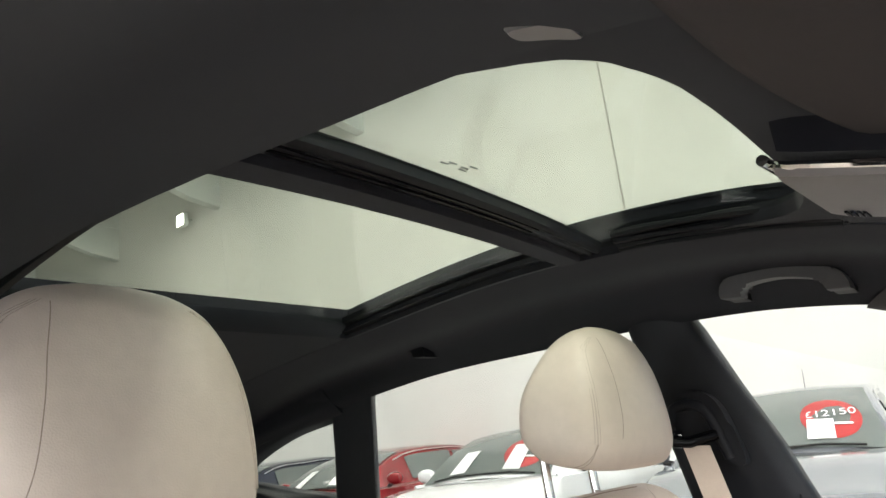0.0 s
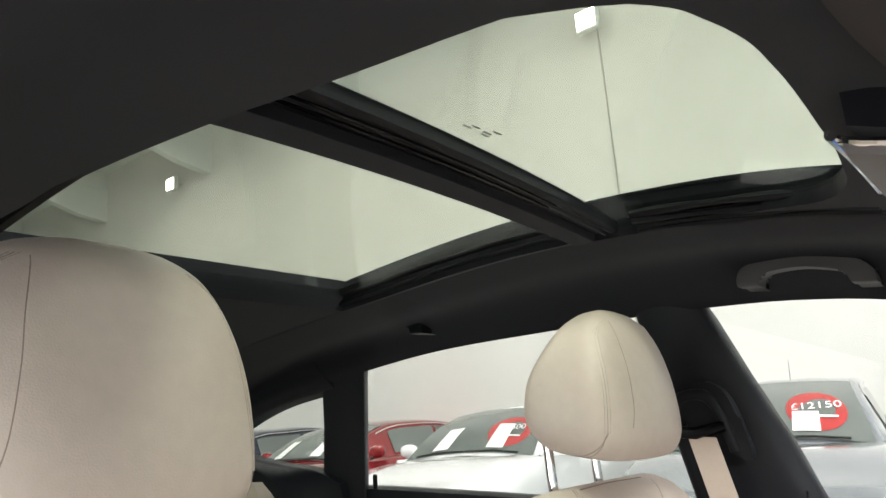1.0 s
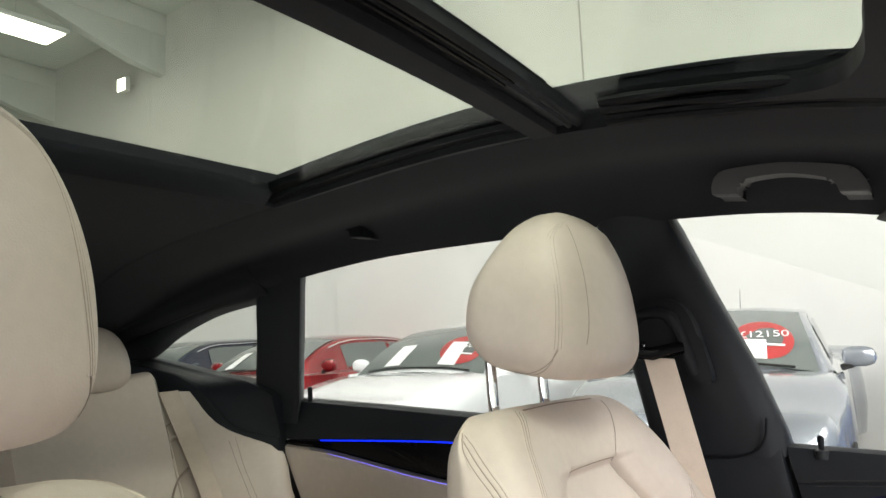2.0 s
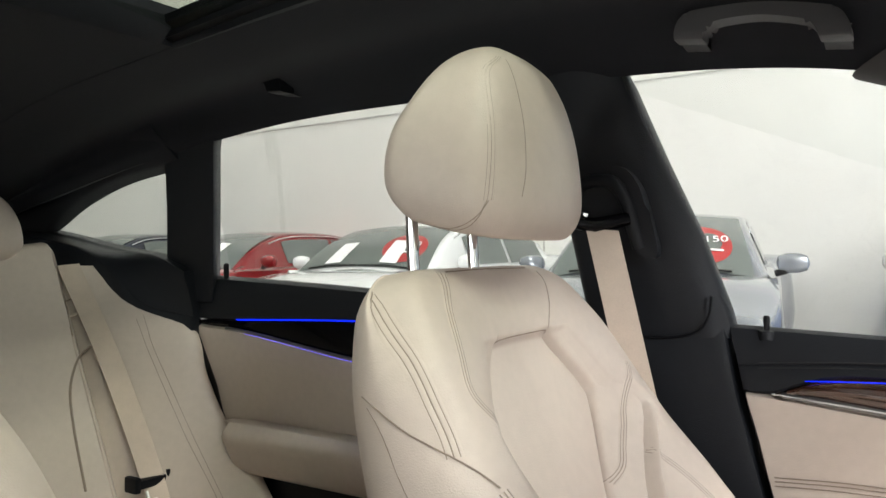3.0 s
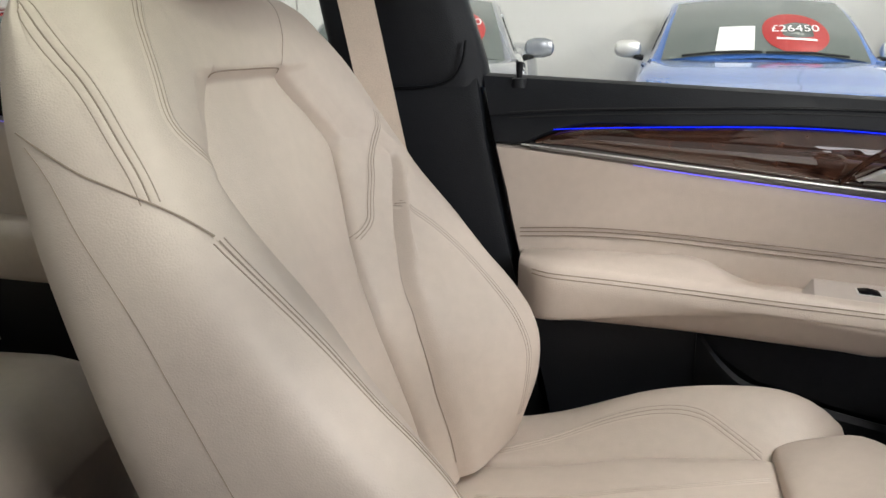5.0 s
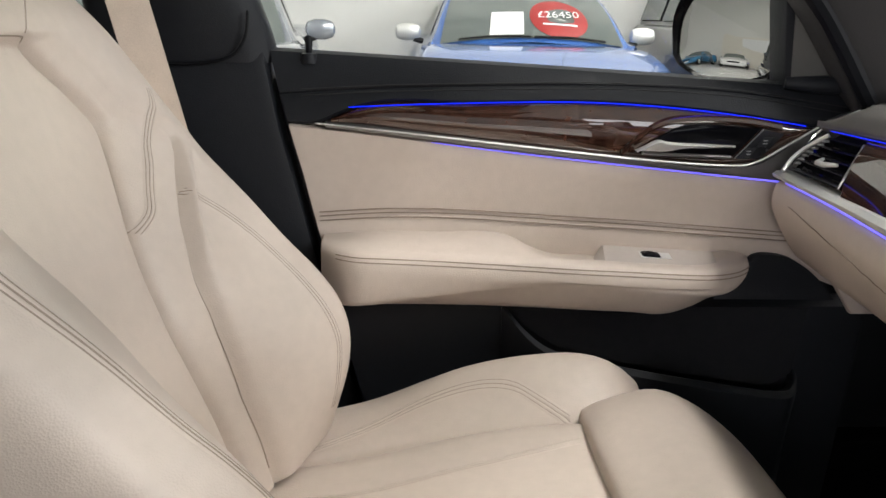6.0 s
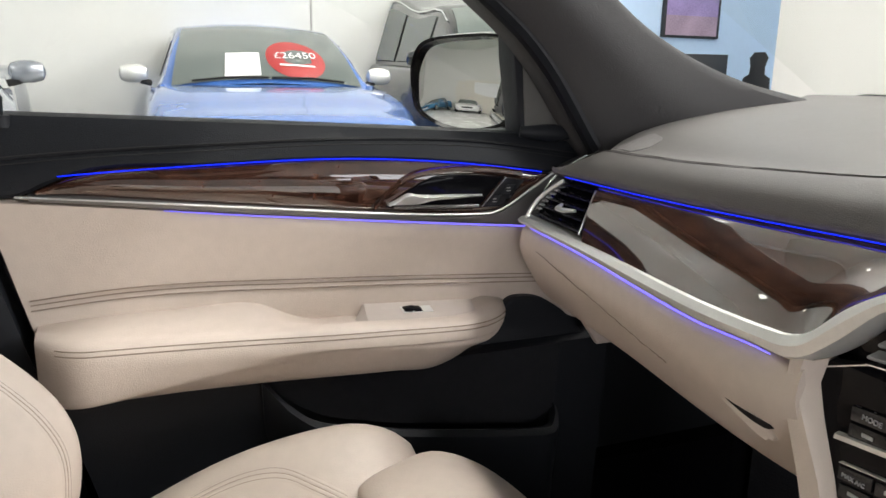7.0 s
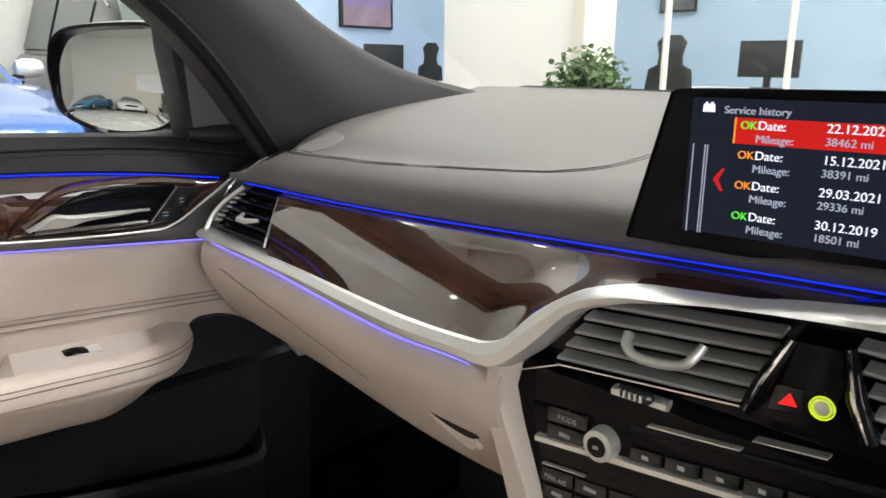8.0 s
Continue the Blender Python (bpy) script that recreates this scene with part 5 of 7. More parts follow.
bm = bmesh.new()
for o in (0.0, 0.006):
    path = cr([(0.535, 0.672), (0.515, 0.64), (0.503, 0.595), (0.495, 0.50), (0.490, 0.429), (0.491, 0.352), (0.4945, 0.258), (0.503, 0.212), (0.526, 0.187), (0.569, 0.178), (0.62, 0.172)], 70)
    ribbon([(x + o * (0.6 if k < 55 else 0.2), y + o * (0 if k < 48 else 0.8), dash_z(x + o * 0.6, y) + 0.0003) for k, (x, y) in enumerate(path)], 0.0004, bm)
part("stitching", bm, DASH_SEAM, top)
slot = loft([[(x, y, dash_z(x, y) + dz) for x, y in ((0.526, 0.624), (0.546, 0.613), (0.563, 0.603), (0.566, 0.594), (0.556, 0.566), (0.545, 0.556), (0.528, 0.556), (0.509, 0.564), (0.510, 0.575))] for dz in (-0.004, 0.0015)], True, True)
part("speaker_slot", slot, mat("pale_speaker_grille", (0.19, 0.18, 0.178), 0.5, grain=0.8, scale=900, var=0.05), top)
rows = []
for yr in [q for q in ys if -0.45 <= q <= 0.5] + [0.512]:
    pts = []
    for t in np.linspace(0, 1, 9):
        y = yr + max(0, (yr - 0.45) / 0.062) * (0.050 - 0.042 * t)
        x0, z0, x1, z1 = xs(y), zs(y) - 0.003, xl(y), zl(y)
        f = (z0 - z1) / 0.08
        pts.append((x0 + (x1 - x0) * t - 0.006 * math.sin(math.pi * t) * f, y, z0 + (z1 - z0) * t + 0.0035 * math.sin(math.pi * t) * min(1.0, max(0.0, f * 1.5))))
    pts += [(x0 + 0.03, y, z1), (x0 + 0.03, y, z0)]
    rows.append(pts)
part("wood_trim", loft(rows, True, True), WOOD, dash, "glossy burl wood trim")
part("light_strip", ribbon([(xs(y) - 0.001, y, zs(y) - 0.001) for y in np.linspace(-0.6, 0.655, 60)], 0.0006), BLUE_GLOW, dash, "glowing blue ambient light strip")


rows = []
for y in [q for q in ys if -0.45 <= q <= 0.70]:
    x, z = xl(y), zl(y)
    h = sh_(y)
    rows.append([(x + 0.012, y, z + 0.002), (x - 0.004, y, z + 0.001), (x - 0.009, y, z - h * 0.35), (x - 0.007, y, z - h * 0.8), (x, y, z - h), (x + 0.02, y, z - h)])
part("silver_trim", loft(rows, True, True), SATIN, dash, "satin silver trim line")
part("lower_light_strip", ribbon([(xl(y) - 0.0045, y, zl(y) - sh_(y) - 0.0004) for y in np.linspace(0.20, 0.66, 40)], [0.0004 + 0.0006 * math.sin(math.pi * k / 39) ** 0.4 for k in range(40)]), VIOLET_GLOW, dash, "violet ambient light line")
rows = []
for y in np.linspace(0.172, 0.69, 40):
    x, z = xl(y), zl(y) - sh_(y)
    rows.append([(p[0], y, p[1]) for p in cr([(x + 0.03, z - 0.001), (x + 0.001, z - 0.003), (x - 0.006, z - 0.018), (x - 0.004, z - 0.04), (x + 0.018, 0.80), (x + 0.045, 0.768), (x + 0.09, 0.748), (0.62, 0.72), (0.62, 0.83)], 30)])
low = part("lower_panel", loft(rows, True, True), LEATHER, dash, "cream leather glovebox panel")


def glove_x(y, z):
    """Depth of the glovebox panel at height z."""
    r = min(rows, key=lambda q: abs(q[0][1] - y))
    r = sorted((p[2], p[0]) for p in r[4:22])
    return float(np.interp(z, [p[0] for p in r], [p[1] for p in r]))


part("lid_seam", ribbon([(glove_x(y, z) - 0.0006, y, z) for y, z in cr([(0.630, 0.8545), (0.589, 0.850), (0.49, 0.8365), (0.399, 0.825), (0.335, 0.8185)], 40)], 0.0006), LEATHER_SEAM, low)
rows = []
for z, yo, yi, x in ((0.885, 0.190, 0.168, 0.384), (0.865, 0.192, 0.172, 0.384), (0.844, 0.191, 0.165, 0.386), (0.80, 0.178, 0.148, 0.39), (0.70, 0.150, 0.118, 0.395), (0.52, 0.12, 0.09, 0.395)):
    rows.append([(x + 0.05, yo + 0.002, z), (x + 0.006, yo, z), (x - 0.003, yo - 0.008, z), (x - 0.002, yi + 0.004, z), (x + 0.004, yi, z), (x + 0.05, yi, z)])
part("console_edge", loft(rows, True, True), LEATHER, dash)
part("latch_recess", slab(smooth_loop([(0.300, 0.836), (0.286, 0.845), (0.25, 0.837), (0.212, 0.821), (0.198, 0.809), (0.213, 0.806), (0.26, 0.820)], 40), "x", 0.3925, 0.44, 0.003), LEATHER, low)
part("glovebox_latch", slab(smooth_loop([(0.270, 0.8365), (0.255, 0.8360), (0.225, 0.8290), (0.198, 0.8200), (0.207, 0.8155), (0.232, 0.8180), (0.258, 0.8255)], 36), "x", 0.3900, 0.44, 0.002), GLOSS, low, "gloss black latch")
part("end_cap", slab([(0.445, 0.875), (0.475, 0.82), (0.565, 0.690), (0.60, 0.69), (0.60, 0.80), (0.50, 0.88)], "y", 0.686, 0.700, 0.004), LEATHER, dash)

# side vent
def vent_at(q, t, dx=0.0, dz=0.0):
    """A place in the side vent: q from 0 at the wood to 1 at the door, t from 0 at the top to 1 at the bottom."""
    y = (0.565 - 0.042 * t) * (1 - q) + C((0.0, 0.655), (0.3, 0.672), (0.7, 0.681), (1.0, 0.674))(t) * q
    return (xs(y) * (1 - t) + (xl(y) - 0.002) * t + dx, y, zs(y) - 0.006 + (zl(y) + 0.010 - zs(y)) * t + dz)


sv = part("side_vent", loft([[vent_at(q, t, 0.012) for t in np.linspace(0, 1, 6)] + [(0.50, vent_at(q, 1)[1], vent_at(q, 1)[2]), (0.50, vent_at(q, 0)[1], vent_at(q, 0)[2])] for q in np.linspace(0, 1, 12)], True, True), GLOSS, dash, "black air vent")
for k in range(5):
    t = (k + 0.5) / 5
    rr = []
    for q in np.linspace(0.06, 0.93, 8):
        x, y, z = vent_at(q, t, 0.004)
        rr.append([(x, y, z + 0.001), (x - 0.003, y, z), (x + 0.002, y, z - 0.003), (x + 0.012, y, z)])
    part("slat", loft(rr, True, True), GREY_KEY, sv)
part("vent_frame", tube([vent_at(0.02, t, -0.001) for t in (0.04, 0.5, 0.92)], 0.0013, 6), PEWTER, sv)
part("vent_frame", tube([vent_at(1.0, t, -0.002) for t in np.linspace(0, 1, 8)], 0.0028, 6), SATIN, sv)
for k in range(7):
    x, y, z = vent_at(0.90, 0.16 + 0.10 * k, 0.0)
    part("tick", box(x - 0.001, x + 0.004, y - 0.004, y + 0.004, z - 0.0009, z + 0.0009), LEGEND, sv)
part("end_chrome", tube(cr([(0.456, 0.700, 0.896), (0.474, 0.700, 0.925), (0.492, 0.699, 0.945), (0.519, 0.698, 0.962), (0.557, 0.697, 0.978)], 24), 0.0024, 8), CHROME, dash)
part("vent_tab", tube([vent_at(0.20, 0.52, -0.004), vent_at(0.34, 0.56, -0.010), vent_at(0.46, 0.56, -0.010), vent_at(0.52, 0.50, -0.002)], [0.0020, 0.0034, 0.0034, 0.0020], 8), SATIN, sv)

# centre stack
rows = []
for y in np.linspace(-0.168, 0.180, 40):
    zt = zl(y) - sh_(y) + 0.002
    taper = C((0.50, 0.53), (0.70, 0.69), (0.797, 0.838), (0.84, 0.945), (0.882, 1.0), (0.95, 1.0))
    rows.append([(x, y * taper(z), z) for x, z in ((0.46, zt), (0.385, zt), (0.392, zt - 0.004), (0.395, min(0.90, zt - 0.005)), (0.386, min(0.893, zt - 0.006)), (0.384, 0.845), (0.384, 0.80), (0.380, 0.70), (0.37, 0.60), (0.35, 0.50), (0.50, 0.50))])
stack = part("centre_console", loft(rows, True, True), GLOSS, dash, "gloss black centre console stack")
for left, right in (((0.100, 0.124), (-0.008, 0.006)), ((-0.042, -0.056), (-0.150, -0.168))):
    tilt = 0.085 if left[0] > 0 else -0.02
    zb_ = 0.9065 if left[0] > 0 else 0.9185

    def slot(t, q):
        """A place in the vent: t from 0 at the lowest slat to 1 at the top, q from 0 at its outer to 1 at its inner end."""
        ya, yb = left[1] + (left[0] - left[1]) * t, right[1] + (right[0] - right[1]) * t
        y = ya + (yb - ya) * q
        return y, zb_ + 0.0405 * t + tilt * (ya - y)

    vent = part("air_vent", loft([[(0.396, *slot(-0.12, q)), (0.396, *slot(1.14, q)), (0.43, *slot(1.14, q)), (0.43, *slot(-0.12, q))] for q in (-0.03, 0.5, 1.03)], True, True), RUBBER, stack)
    for k in range(5):
        rr = []
        for q in np.linspace(0, 1, 5):
            y, z = slot(k / 4, q)
            rr.append([(0.381, y, z - 0.0012), (0.3795, y, z), (0.380, y, z + 0.0012), (0.390, y, z + 0.0036), (0.392, y, z + 0.0016)])
        part("slat", loft(rr, True, True), SLAT, vent)
    ym, zm = slot(0.42, 0.52)
    part("vent_tab", tube(cr([(0.384, ym + 0.0225, zm + 0.0055), (0.3785, ym + 0.0205, zm + 0.0005), (0.376, ym + 0.014, zm - 0.0035), (0.3755, ym, zm - 0.0035), (0.376, ym - 0.014, zm - 0.001), (0.3785, ym - 0.020, zm + 0.004), (0.384, ym - 0.0225, zm + 0.010)], 26), 0.0036, 10, flat=0.8), SATIN, vent)
DQ = Matrix.Translation((0.431, 0.111, 0.975)) @ Matrix(((0.05, 0.0, -1.0, 0), (-1.0, 0, -0.05, 0), (0, 1, 0.0, 0), (0, 0, 0, 1)))


BEZEL = mat("black_display_glass", (0.004, 0.004, 0.006), 0.12, var=0.02, spec=0.12)


def on_display(bm):
    bmesh.ops.transform(bm, matrix=DQ, verts=bm.verts[:])
    return bm


def strip_bar(y0, z0, y1, z1, w, x=0.384, deep=0.003):
    """A thin bar on the centre stack from (y0, z0) to (y1, z1), w high."""
    rows = []
    for y, z in ((y0, z0), (y1, z1)):
        rows.append([(x, y, z + w / 2), (x - deep, y, z + w * 0.3), (x - deep, y, z - w * 0.3), (x, y, z - w / 2), (x + 0.004, y, z - w / 2), (x + 0.004, y, z + w / 2)])
    return loft(rows, True, True)


def key(name, y0, y1, z0, z1, slope, material=None, legend=0):
    """A flat key with sloping top and bottom edges, and a legend of small bars."""
    q = slope * (y0 - y1)
    k = part(name, slab([(y0, z0), (y1, z0 + q), (y1, z1 + q), (y0, z1)], "x", 0.3822, 0.386, 0.0006), material or GREY_KEY, stack)
    if legend:
        ym, zm = (y0 + y1) / 2, (z0 + z1) / 2 + q / 2
        part("legend", box(0.3815, 0.3823, ym - legend / 2, ym + legend / 2, zm - 0.0012, zm + 0.0012), LEGEND, k)
    return k


part("vent_sill", strip_bar(0.127, 0.9005, 0.006, 0.9125, 0.0016, 0.386), CHROME, stack)
part("thumb_wheel_plate", strip_bar(0.086, 0.8955, 0.050, 0.8965, 0.006, 0.386, 0.003), SATIN, stack)
wl = part("thumb_wheel", tube([(0.382, y, 0.8995) for y in (0.080, 0.078, 0.060, 0.058)], [0.002, 0.0042, 0.0042, 0.002], 14), GREY_KEY, stack)
for k in range(5):
    part("ridge", box(0.3765, 0.379, 0.0625 + 0.0035 * k, 0.0640 + 0.0035 * k, 0.8975, 0.9015), SATIN, wl)
kk = key("mode_key", 0.131, 0.101, 0.8605, 0.8705, 0.08)
writing("legend", "MODE", 0.0050, LEGEND, kk, Matrix.Translation((0.3816, 0.1225, 0.8648)) @ Matrix(((0, 0, -1, 0), (-1, 0, 0, 0), (0, 1, 0, 0), (0, 0, 0, 1))))
key("defrost_key", 0.131, 0.103, 0.8485, 0.8585, 0.08, legend=0.008)
kb = part("volume_knob", tube([(0.386, 0.0885, 0.8605), (0.380, 0.0885, 0.8605), (0.3755, 0.0885, 0.8605), (0.3745, 0.0885, 0.8605)], [0.0108, 0.0105, 0.0100, 0.0075], 28), SATIN, stack, "satin ringed volume knob")
part("knob_face", tube([(0.3750, 0.0885, 0.8605), (0.3740, 0.0885, 0.8605)], [0.0068, 0.0064], 24), GLOSS, kb)
part("knob_mark", box(0.3732, 0.3741, 0.0868, 0.0902, 0.8595, 0.8615), LEGEND, kb)
part("silver_bar", strip_bar(0.139, 0.8455, -0.10, 0.874, 0.0055, 0.384, 0.004), SATIN, stack, "satin silver bar")
part("slot_line", strip_bar(0.060, 0.8825, 0.006, 0.8885, 0.0012), SATIN, stack)
part("slot_line", strip_bar(0.000, 0.8965, -0.036, 0.9005, 0.0012), SATIN, stack)
part("disc_slot", strip_bar(0.072, 0.8765, -0.08, 0.894, 0.004, 0.3845, 0.0005), RUBBER, stack)
for k in range(5):
    y0 = 0.070 - 0.0225 * k
    key("preset_key", y0, y0 - 0.020, 0.8565 + 0.0027 * k, 0.8650 + 0.0027 * k, 0.12, legend=0.004)
for y0, y1, z0, nm in ((0.134, 0.109, 0.8165, "MAX A/C"), (0.107, 0.084, 0.8190, ""), (0.082, 0.056, 0.8220, "AUTO"), (0.054, 0.028, 0.8255, "")):
    kk = key("climate_key", y0, y1, z0, z0 + 0.0095, 0.12, legend=0 if nm == "MAX A/C" else 0.009)
    if nm == "MAX A/C":
        writing("legend", nm, 0.0042, LEGEND, kk, Matrix.Translation((0.3816, 0.1305, z0 + 0.0035)) @ Matrix(((0, 0, -1, 0), (-1, 0, 0, 0), (0, 1, 0, 0), (0, 0, 0, 1))))
for y0, y1, z0 in ((0.132, 0.109, 0.8045), (0.107, 0.084, 0.807)):
    key("climate_key", y0, y1, z0, z0 + 0.0095, 0.12, legend=0.008)
part("key_line", strip_bar(0.133, 0.829, 0.10, 0.833, 0.0010), SATIN, stack)
part("stack_shelf", strip_bar(0.166, 0.8835, 0.125, 0.9005, 0.0016, 0.386), CHROME, stack)
pod2 = part("hazard_pod", slab([(0.002, 0.912), (-0.0505, 0.915), (-0.040, 0.958), (-0.015, 0.957)], "x", 0.378, 0.40, 0.002), GLOSS, stack, "gloss black hazard and start switch panel")
for a, b in (((0.004, 0.914), (-0.0145, 0.957)), ((-0.0525, 0.917), (-0.0395, 0.959))):
    flare = part("pod_flare", tube([(0.381, a[0], a[1]), (0.374, (a[0] + b[0]) / 2, (a[1] + b[1]) / 2), (0.379, b[0], b[1])], [0.0050, 0.0048, 0.0028], 10), GLOSS, pod2)
    part("bright_line", tube([(0.3765, a[0], a[1]), (0.3695, (a[0] + b[0]) / 2, (a[1] + b[1]) / 2), (0.3765, b[0], b[1])], [0.0008, 0.0013, 0.0008], 6), CHROME, flare)
part("hazard_key", slab([(-0.0065, 0.919), (-0.0225, 0.921), (-0.0225, 0.934), (-0.0095, 0.933)], "x", 0.3765, 0.38, 0.0008), GREY_KEY, pod2)
HAZ = glow("red_hazard_triangle", (0.9, 0.02, 0.02), 0.9)
part("hazard_triangle", slab([(-0.0115, 0.9235), (-0.0205, 0.9245), (-0.0165, 0.9305)], "x", 0.3757, 0.3766), HAZ, pod2)
RING = glow("yellow_green_ring", (0.62, 0.80, 0.02), 0.8)
ring_rows = []
for t in np.linspace(0, 2 * math.pi, 28, endpoint=False):
    cy, cz = math.cos(t), math.sin(t)
    ring_rows.append([(0.3762, -0.0315 + r * cy, 0.9275 + r * cz + 0.0) for r in (0.0053, 0.0060)] + [(0.3772, -0.0315 + r * cy, 0.9275 + r * cz) for r in (0.0060, 0.0053)])
ring_rows.append(ring_rows[0])
part("start_ring", loft(ring_rows, True), RING, pod2)
part("start_ring", loft([[(p[0] - 0.0004, -0.0315 + (p[1] + 0.0315) * 0.74, 0.9275 + (p[2] - 0.9275) * 0.74) for p in r] for r in ring_rows], True), RING, pod2)
part("start_button", tube([(0.3785, -0.0315, 0.9275), (0.3768, -0.0315, 0.9275), (0.3762, -0.0315, 0.9275)], [0.0049, 0.0049, 0.0040], 20), SATIN, pod2)

stack.matrix_basis = Matrix.Translation((0.020, -0.131, 1.083)) @ Matrix.Scale(1.045, 4) @ Matrix.Translation((-0.020, 0.131, -1.083))

disp = part("display", on_display(slab(smooth_loop([(0.006, 0.0035), (0.001, 0.0055), (0.0015, 0.011), (0.012, 0.056), (0.0205, 0.089), (0.0235, 0.0945), (0.030, 0.0972), (0.08, 0.0982), (0.14, 0.0988), (0.25, 0.1000), (0.258, 0.094), (0.268, 0.03), (0.273, 0.020), (0.266, 0.0155), (0.14, 0.0095), (0.06, 0.006)], 120), "z", -0.012, 0.0, 0.002)), BEZEL, dash, "wide central screen showing service history")
# added black slab that makes the shaded band of dash below the screen
part("housing", on_display(box(0.012, 0.262, 0.0005, 0.024, -0.0165, -0.0125, 0.001)), RUBBER, disp)
SCREEN = glow("lit_navy_screen", (0.010, 0.014, 0.026), 0.7)
SCREEN_RED = glow("lit_red_row", (0.55, 0.012, 0.010), 0.8)
INK_WHITE, INK_GREY = glow("lit_white_text", (0.75, 0.75, 0.85), 1.0), glow("lit_grey_text", (0.33, 0.36, 0.45), 0.9)
INK_GREEN, INK_ORANGE = glow("lit_green_text", (0.12, 0.75, 0.05), 0.9), glow("lit_orange_text", (0.9, 0.30, 0.03), 0.9)


def screen_slab(a0, b0, a1, b1, d, material, name, parent):
    return part(name, on_display(box(a0, a1, b0, b1, d, d + 0.0003)), material, parent, smooth=False)


def screen_text(body, a, b, size, material):
    return writing("text", body, size, material, disp, DQ @ Matrix.Translation((a, b, 0.0013)))


screen_slab(0.036, 0.0145, 0.236, 0.0925, 0.0002, SCREEN, "screen", disp)
screen_slab(0.0625, 0.0678, 0.236, 0.0822, 0.0006, SCREEN_RED, "highlight", disp)
screen_slab(0.0615, 0.0678, 0.0625, 0.0822, 0.0008, INK_ORANGE, "highlight_bar", disp)
for a in (0.0385, 0.0455, 0.0470):
    screen_slab(a, 0.014, a + 0.0006, 0.066, 0.0006, INK_GREY, "page_edge", disp)
part("home_icon", on_display(slab([(0.0425, 0.0845), (0.0495, 0.0845), (0.0495, 0.0880), (0.0478, 0.0905), (0.0460, 0.0888), (0.0442, 0.0905), (0.0425, 0.0880)], "z", 0.0004, 0.0008)), INK_WHITE, disp)
part("back_arrow", on_display(slab([(0.0520, 0.0465), (0.0568, 0.0530), (0.0585, 0.0530), (0.0552, 0.0465), (0.0585, 0.0400), (0.0568, 0.0400)], "z", 0.0004, 0.0008)), SCREEN_RED, disp)
screen_text("Service history", 0.0552, 0.0842, 0.0060, INK_GREY)
for b, ink, date, miles in ((0.0762, INK_GREEN, "22.12.2021", "38462 mi"), (0.0597, INK_ORANGE, "15.12.2021", "38391 mi"), (0.0427, INK_ORANGE, "29.03.2021", "29336 mi"), (0.0252, INK_GREEN, "30.12.2019", "18501 mi")):
    screen_text("OK", 0.0650, b, 0.0062, ink)
    screen_text("Date:", 0.0745, b, 0.0068, INK_WHITE)
    screen_text("Mileage:", 0.0738, b - 0.0072, 0.0062, INK_GREY)
    screen_text(date, 0.1095, b + 0.0005, 0.0068, INK_WHITE)
    screen_text(miles, 0.1095, b - 0.0062, 0.0060, INK_GREY)

# ---- roof fittings ----
def grab(name, x0, x1, y, z0, z1, label, plastic):
    """A folded handle: a flat bar with a foot bent down at each end; z0 and z1 are the heights of its two ends."""
    g = thing(name, label, "grab handle", group="grab handles")
    dz = (z1 - z0) / (x1 - x0)

    def at(x, up, out):
        return (x, y - out, z0 + dz * (x - x0) + up)
    outer = cr([(x0, -0.002), (x0 + 0.001, 0.012), (x0 + 0.010, 0.029), (x0 + 0.032, 0.036), ((x0 + x1) / 2, 0.042), (x1 - 0.032, 0.036), (x1 - 0.012, 0.029), (x1 - 0.002, 0.012), (x1, -0.002)], 40)
    inner = cr([(x1 - 0.034, -0.002), (x1 - 0.040, 0.012), (x1 - 0.054, 0.020), ((x0 + x1) / 2, 0.026), (x0 + 0.054, 0.021), (x0 + 0.038, 0.012), (x0 + 0.035, -0.002)], 30)
    ring = [(q[0], z0 + dz * (q[0] - x0) + q[1]) for q in list(outer) + list(inner)]
    part("bar", slab(ring, "y", y - 0.012, y + 0.022, 0.004), plastic, g)
    for xa, xb in ((x0 + 0.002, x0 + 0.033), (x1 - 0.032, x1 - 0.002)):
        part("foot", loft([[(x, yy, z0 + dz * (x - x0) + dd) for x in (xa, (xa + xb) / 2, xb)] for yy, dd in ((y + 0.02, -0.001), (y + 0.05, -0.004), (y + 0.05, 0.02), (y + 0.02, 0.02))], True), plastic, g)
    return g


grab("grab_handle", -0.255, -0.055, 0.560, 1.414, 1.387, "black folded grab handle on the roof rail", GRIP)
grab("grab_handle", -1.175, -0.935, 0.550, 1.450, 1.432, "black rear grab handle on the roof rail", RUBBER)

